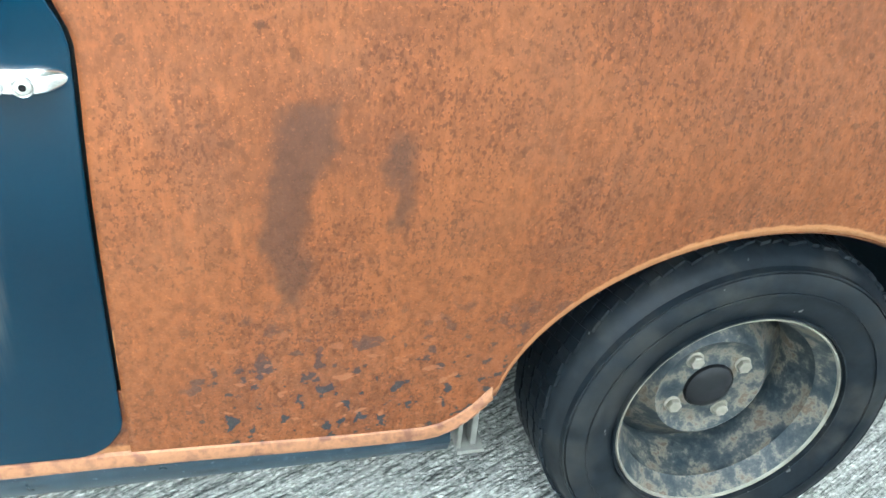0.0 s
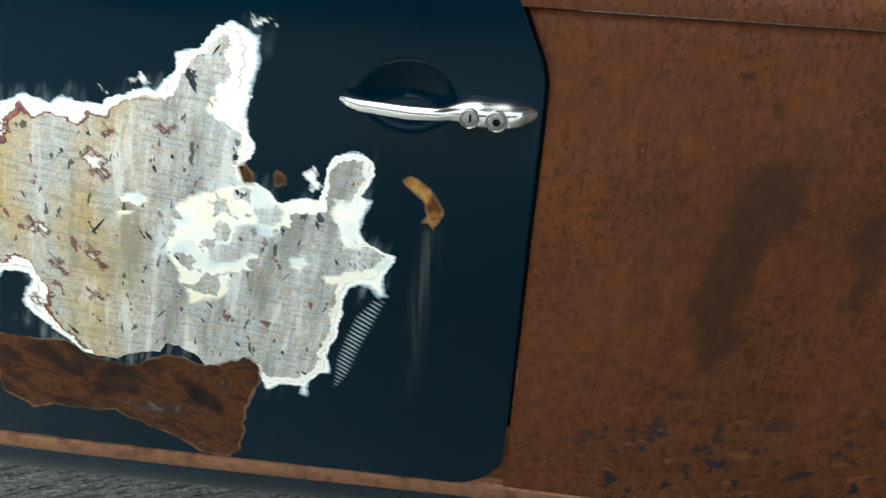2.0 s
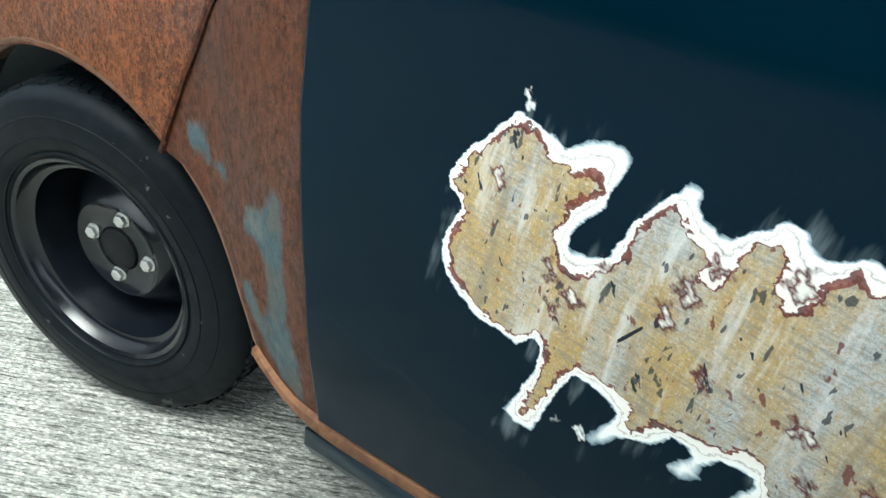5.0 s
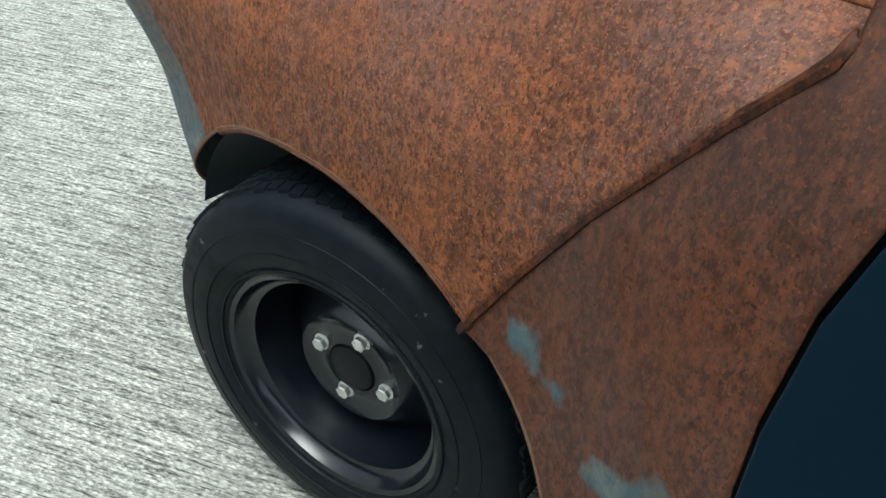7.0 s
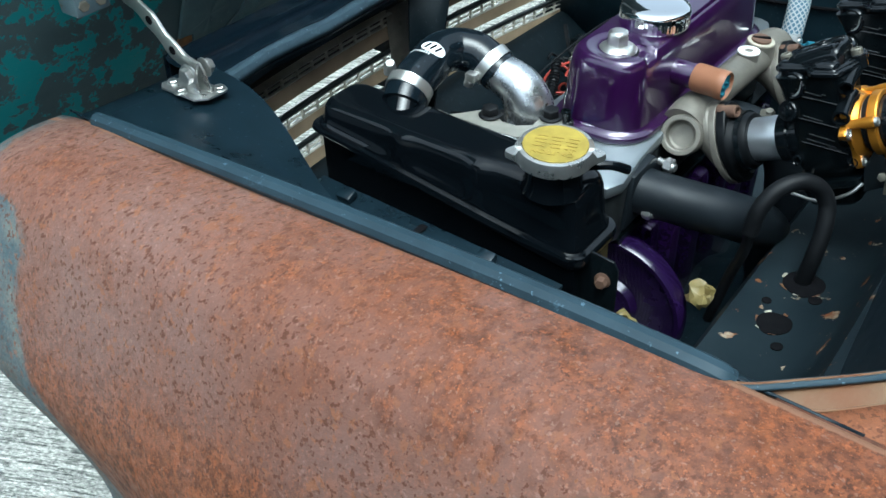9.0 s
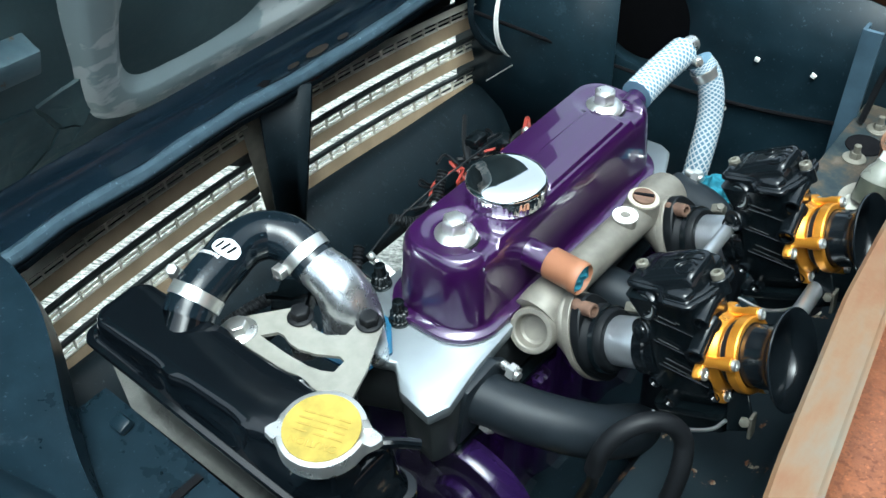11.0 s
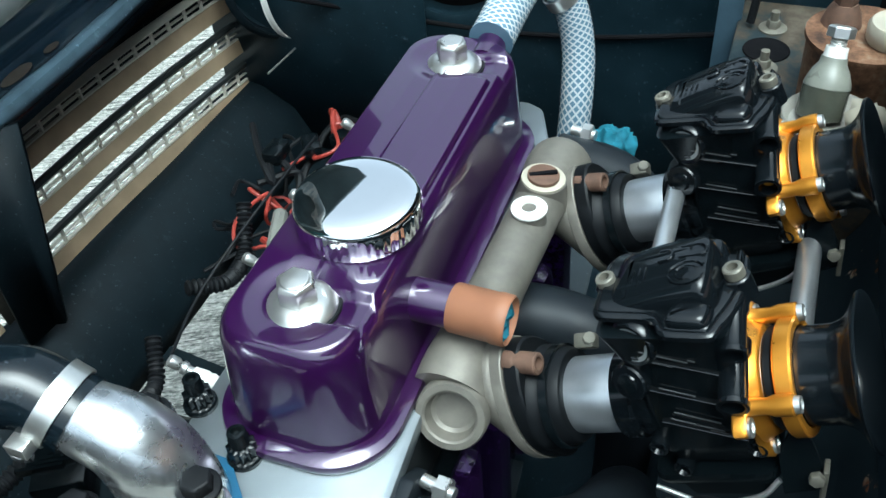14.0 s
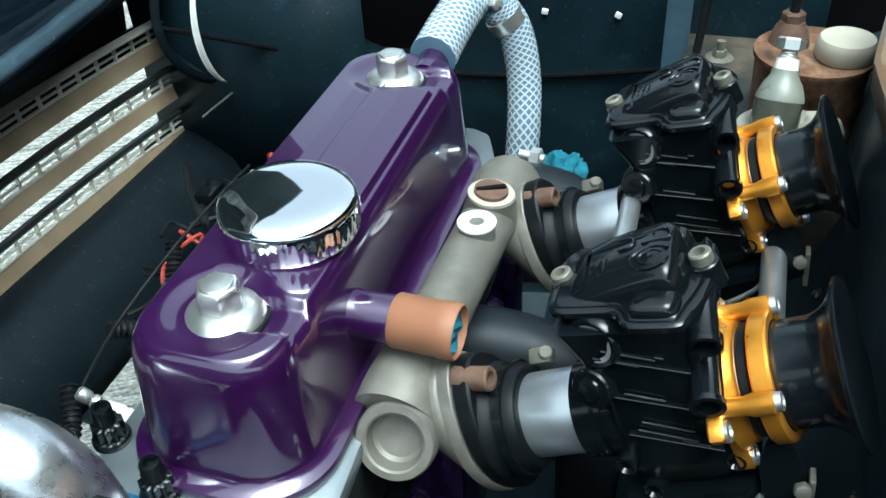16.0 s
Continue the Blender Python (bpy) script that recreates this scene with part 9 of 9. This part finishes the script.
add_lathe(bm, [(0.021 * math.sin(radians(a)), max(0.001, 0.022 * math.cos(radians(a)))) for a in spread(-88, 88, 22)], (-2.165, 1.055, 0.715), (0.3, 0.2, 1), 40)
for q in bm.verts:
    d = (q.co - Vector((-2.165, 1.055, 0.715))).normalized()
    q.co += d * (0.0075 * noise.noise(d * 2.2) - 0.0045 * abs(noise.noise(d * 5.5 + Vector((3, 1, 0)))) + 0.002 * noise.noise(d * 11))
single("rag", bm, M_RAG, "crumpled blue cloth rag behind the manifold", "rag", sharp=60)

# bulkhead shelf with master cylinders
shelf_b = thing("master_cylinder", "large rusty fluid can with pale plastic cap", "master cylinder", (-1.975, 1.14, 0.66))
bm = bmesh.new()
add_box(bm, (-2.000, 1.165, 0.700), (0.165, 0.28, 0.09))
bevel(bm, 0.004)
tower_p = part("tower_plate", bm, M_TOWERTOP, car, "dark corner tower with rubbed paint and rust")
bm = bmesh.new()
add_lathe(bm, [(0, 0.022), (0.0012, 0.0215), (0.0004, 0.020), (0.0004, 0.0)], (-2.050, 1.204, 0.7455), (0, 0, 1), 28, False)
part("hole", bm, M_FIN, tower_p)
bm = bmesh.new()
add_lathe(bm, [(0, 0.043), (0.060, 0.045), (0.064, 0.0475), (0.068, 0.0475), (0.068, 0.043), (0.066, 0.010), (0.066, 0.0)], (-1.975, 1.135, 0.745), (0, 0, 1), 36, False)
part("can", bm, M_CAN, shelf_b, "rusty steel can")
bm = bmesh.new()
add_lathe(bm, [(0, 0.021), (0.003, 0.023), (0.014, 0.0235), (0.018, 0.021), (0.019, 0.0)], (-1.953, 1.128, 0.812), (0, 0, 1), 24, False)
part("plastic_cap", bm, M_PLASTIC, shelf_b, "pale yellowed plastic cap")
bm = bmesh.new()
add_lathe(bm, [(0, 0.017), (0.012, 0.014), (0.020, 0.0095)], (-1.995, 1.150, 0.811), (0, 0, 1), 18)
add_nut(bm, (-1.995, 1.150, 0.829), (0, 0, 1), 0.0095, 0.010)
part("pipe_union", bm, M_RUSTBOLT, shelf_b)
bm = bmesh.new()
add_tube(bm, [(-1.995, 1.150, 0.838), (-1.994, 1.155, 0.865), (-2.005, 1.19, 0.89), (-2.04, 1.24, 0.875), (-2.062, 1.255, 0.82), (-2.07, 1.245, 0.75)], 0.0042, 10)
part("pipe", bm, M_RUBBER, shelf_b, "thin black pipe")
bm = bmesh.new()
add_lathe(bm, [(-0.034, 0.026), (0, 0.028), (0.002, 0.033), (0.009, 0.037), (0.011, 0.036), (0.004, 0.030), (0.003, 0.0)], (-1.993, 1.046, 0.778), (0, 0, 1), 32, False)
single("tray", bm, plain("dusty_pale_metal", (0.34, 0.33, 0.29), 0.55, 0.2, 0.3, 40, 0.15), "shallow dusty metal tray on a stem under the bottle", "tray")
bm = bmesh.new()
random.seed(8)
add_lathe(bm, [(-0.012, 0.010), (-0.007, 0.015), (0.0, 0.017), (0.008, 0.014), (0.013, 0.006)], (-1.968, 1.040, 0.792), (0.4, 0.3, 1), 12)
for q in bm.verts:
    q.co += Vector((random.uniform(-0.003, 0.003), random.uniform(-0.003, 0.003), random.uniform(-0.002, 0.002)))
single("plastic_scrap", bm, M_PLASTIC, "yellowed lump of plastic in the tray", "scrap", sharp=60)
bottle = thing("brake_bottle", "dusty clear plastic bottle closed with a bright bolt", "bottle", (-2.001, 1.050, 0.78))
BO, BA = Vector((-2.001, 1.050, 0.782)), Vector((0.05, 0.42, 1.0)).normalized()
bm = bmesh.new()
add_lathe(bm, [(0.0255, 0.0178), (0.026, 0.0182), (0.029, 0.0178), (0.038, 0.0145), (0.044, 0.0105), (0.049, 0.0100)], BO, BA, 28)
part("bottle_body", bm, plain("dusty_plastic", (0.20, 0.205, 0.175), 0.3, 0.0, 0.35, 40, 0.05), bottle)
bm = bmesh.new()
add_lathe(bm, [(0, 0.016), (0.0015, 0.0178), (0.004, 0.0182), (0.0255, 0.0180)], BO, BA, 28)
part("fluid_level", bm, plain("dark_fluid_plastic", (0.060, 0.064, 0.050), 0.22, 0.0, 0.4, 50, 0.06), bottle, "lower bottle stained dark by fluid")
bm = bmesh.new()
add_lathe(bm, [(0.047, 0.0092), (0.057, 0.0085)], BO, BA, 20)
part("neck_tape", bm, M_WHITE, bottle, "white tape round the neck")
bm = bmesh.new()
add_lathe(bm, [(0.056, 0.006)] + [(0.056 + 0.0012 * k, 0.0064 if k % 2 else 0.0056) for k in range(1, 8)], BO, BA, 18)
add_nut(bm, BO + BA * 0.064, BA, 0.0105, 0.0085)
part("bolt", bm, M_ZINC, bottle, "bright steel bolt")
for x, y in ((-2.048, 1.246), (-2.050, 1.172)):
    bm = bmesh.new()
    add_nut(bm, (x, y, 0.745), (0, 0, 1), 0.0068, 0.008, washer=0.0135)
    add_cyl(bm, (x, y, 0.75), (x, y, 0.764), 0.004)
    single("tower_bolt", bm, M_NUT, "steel bolt with washer on the far tower", "bolt", "bolts on the far tower")
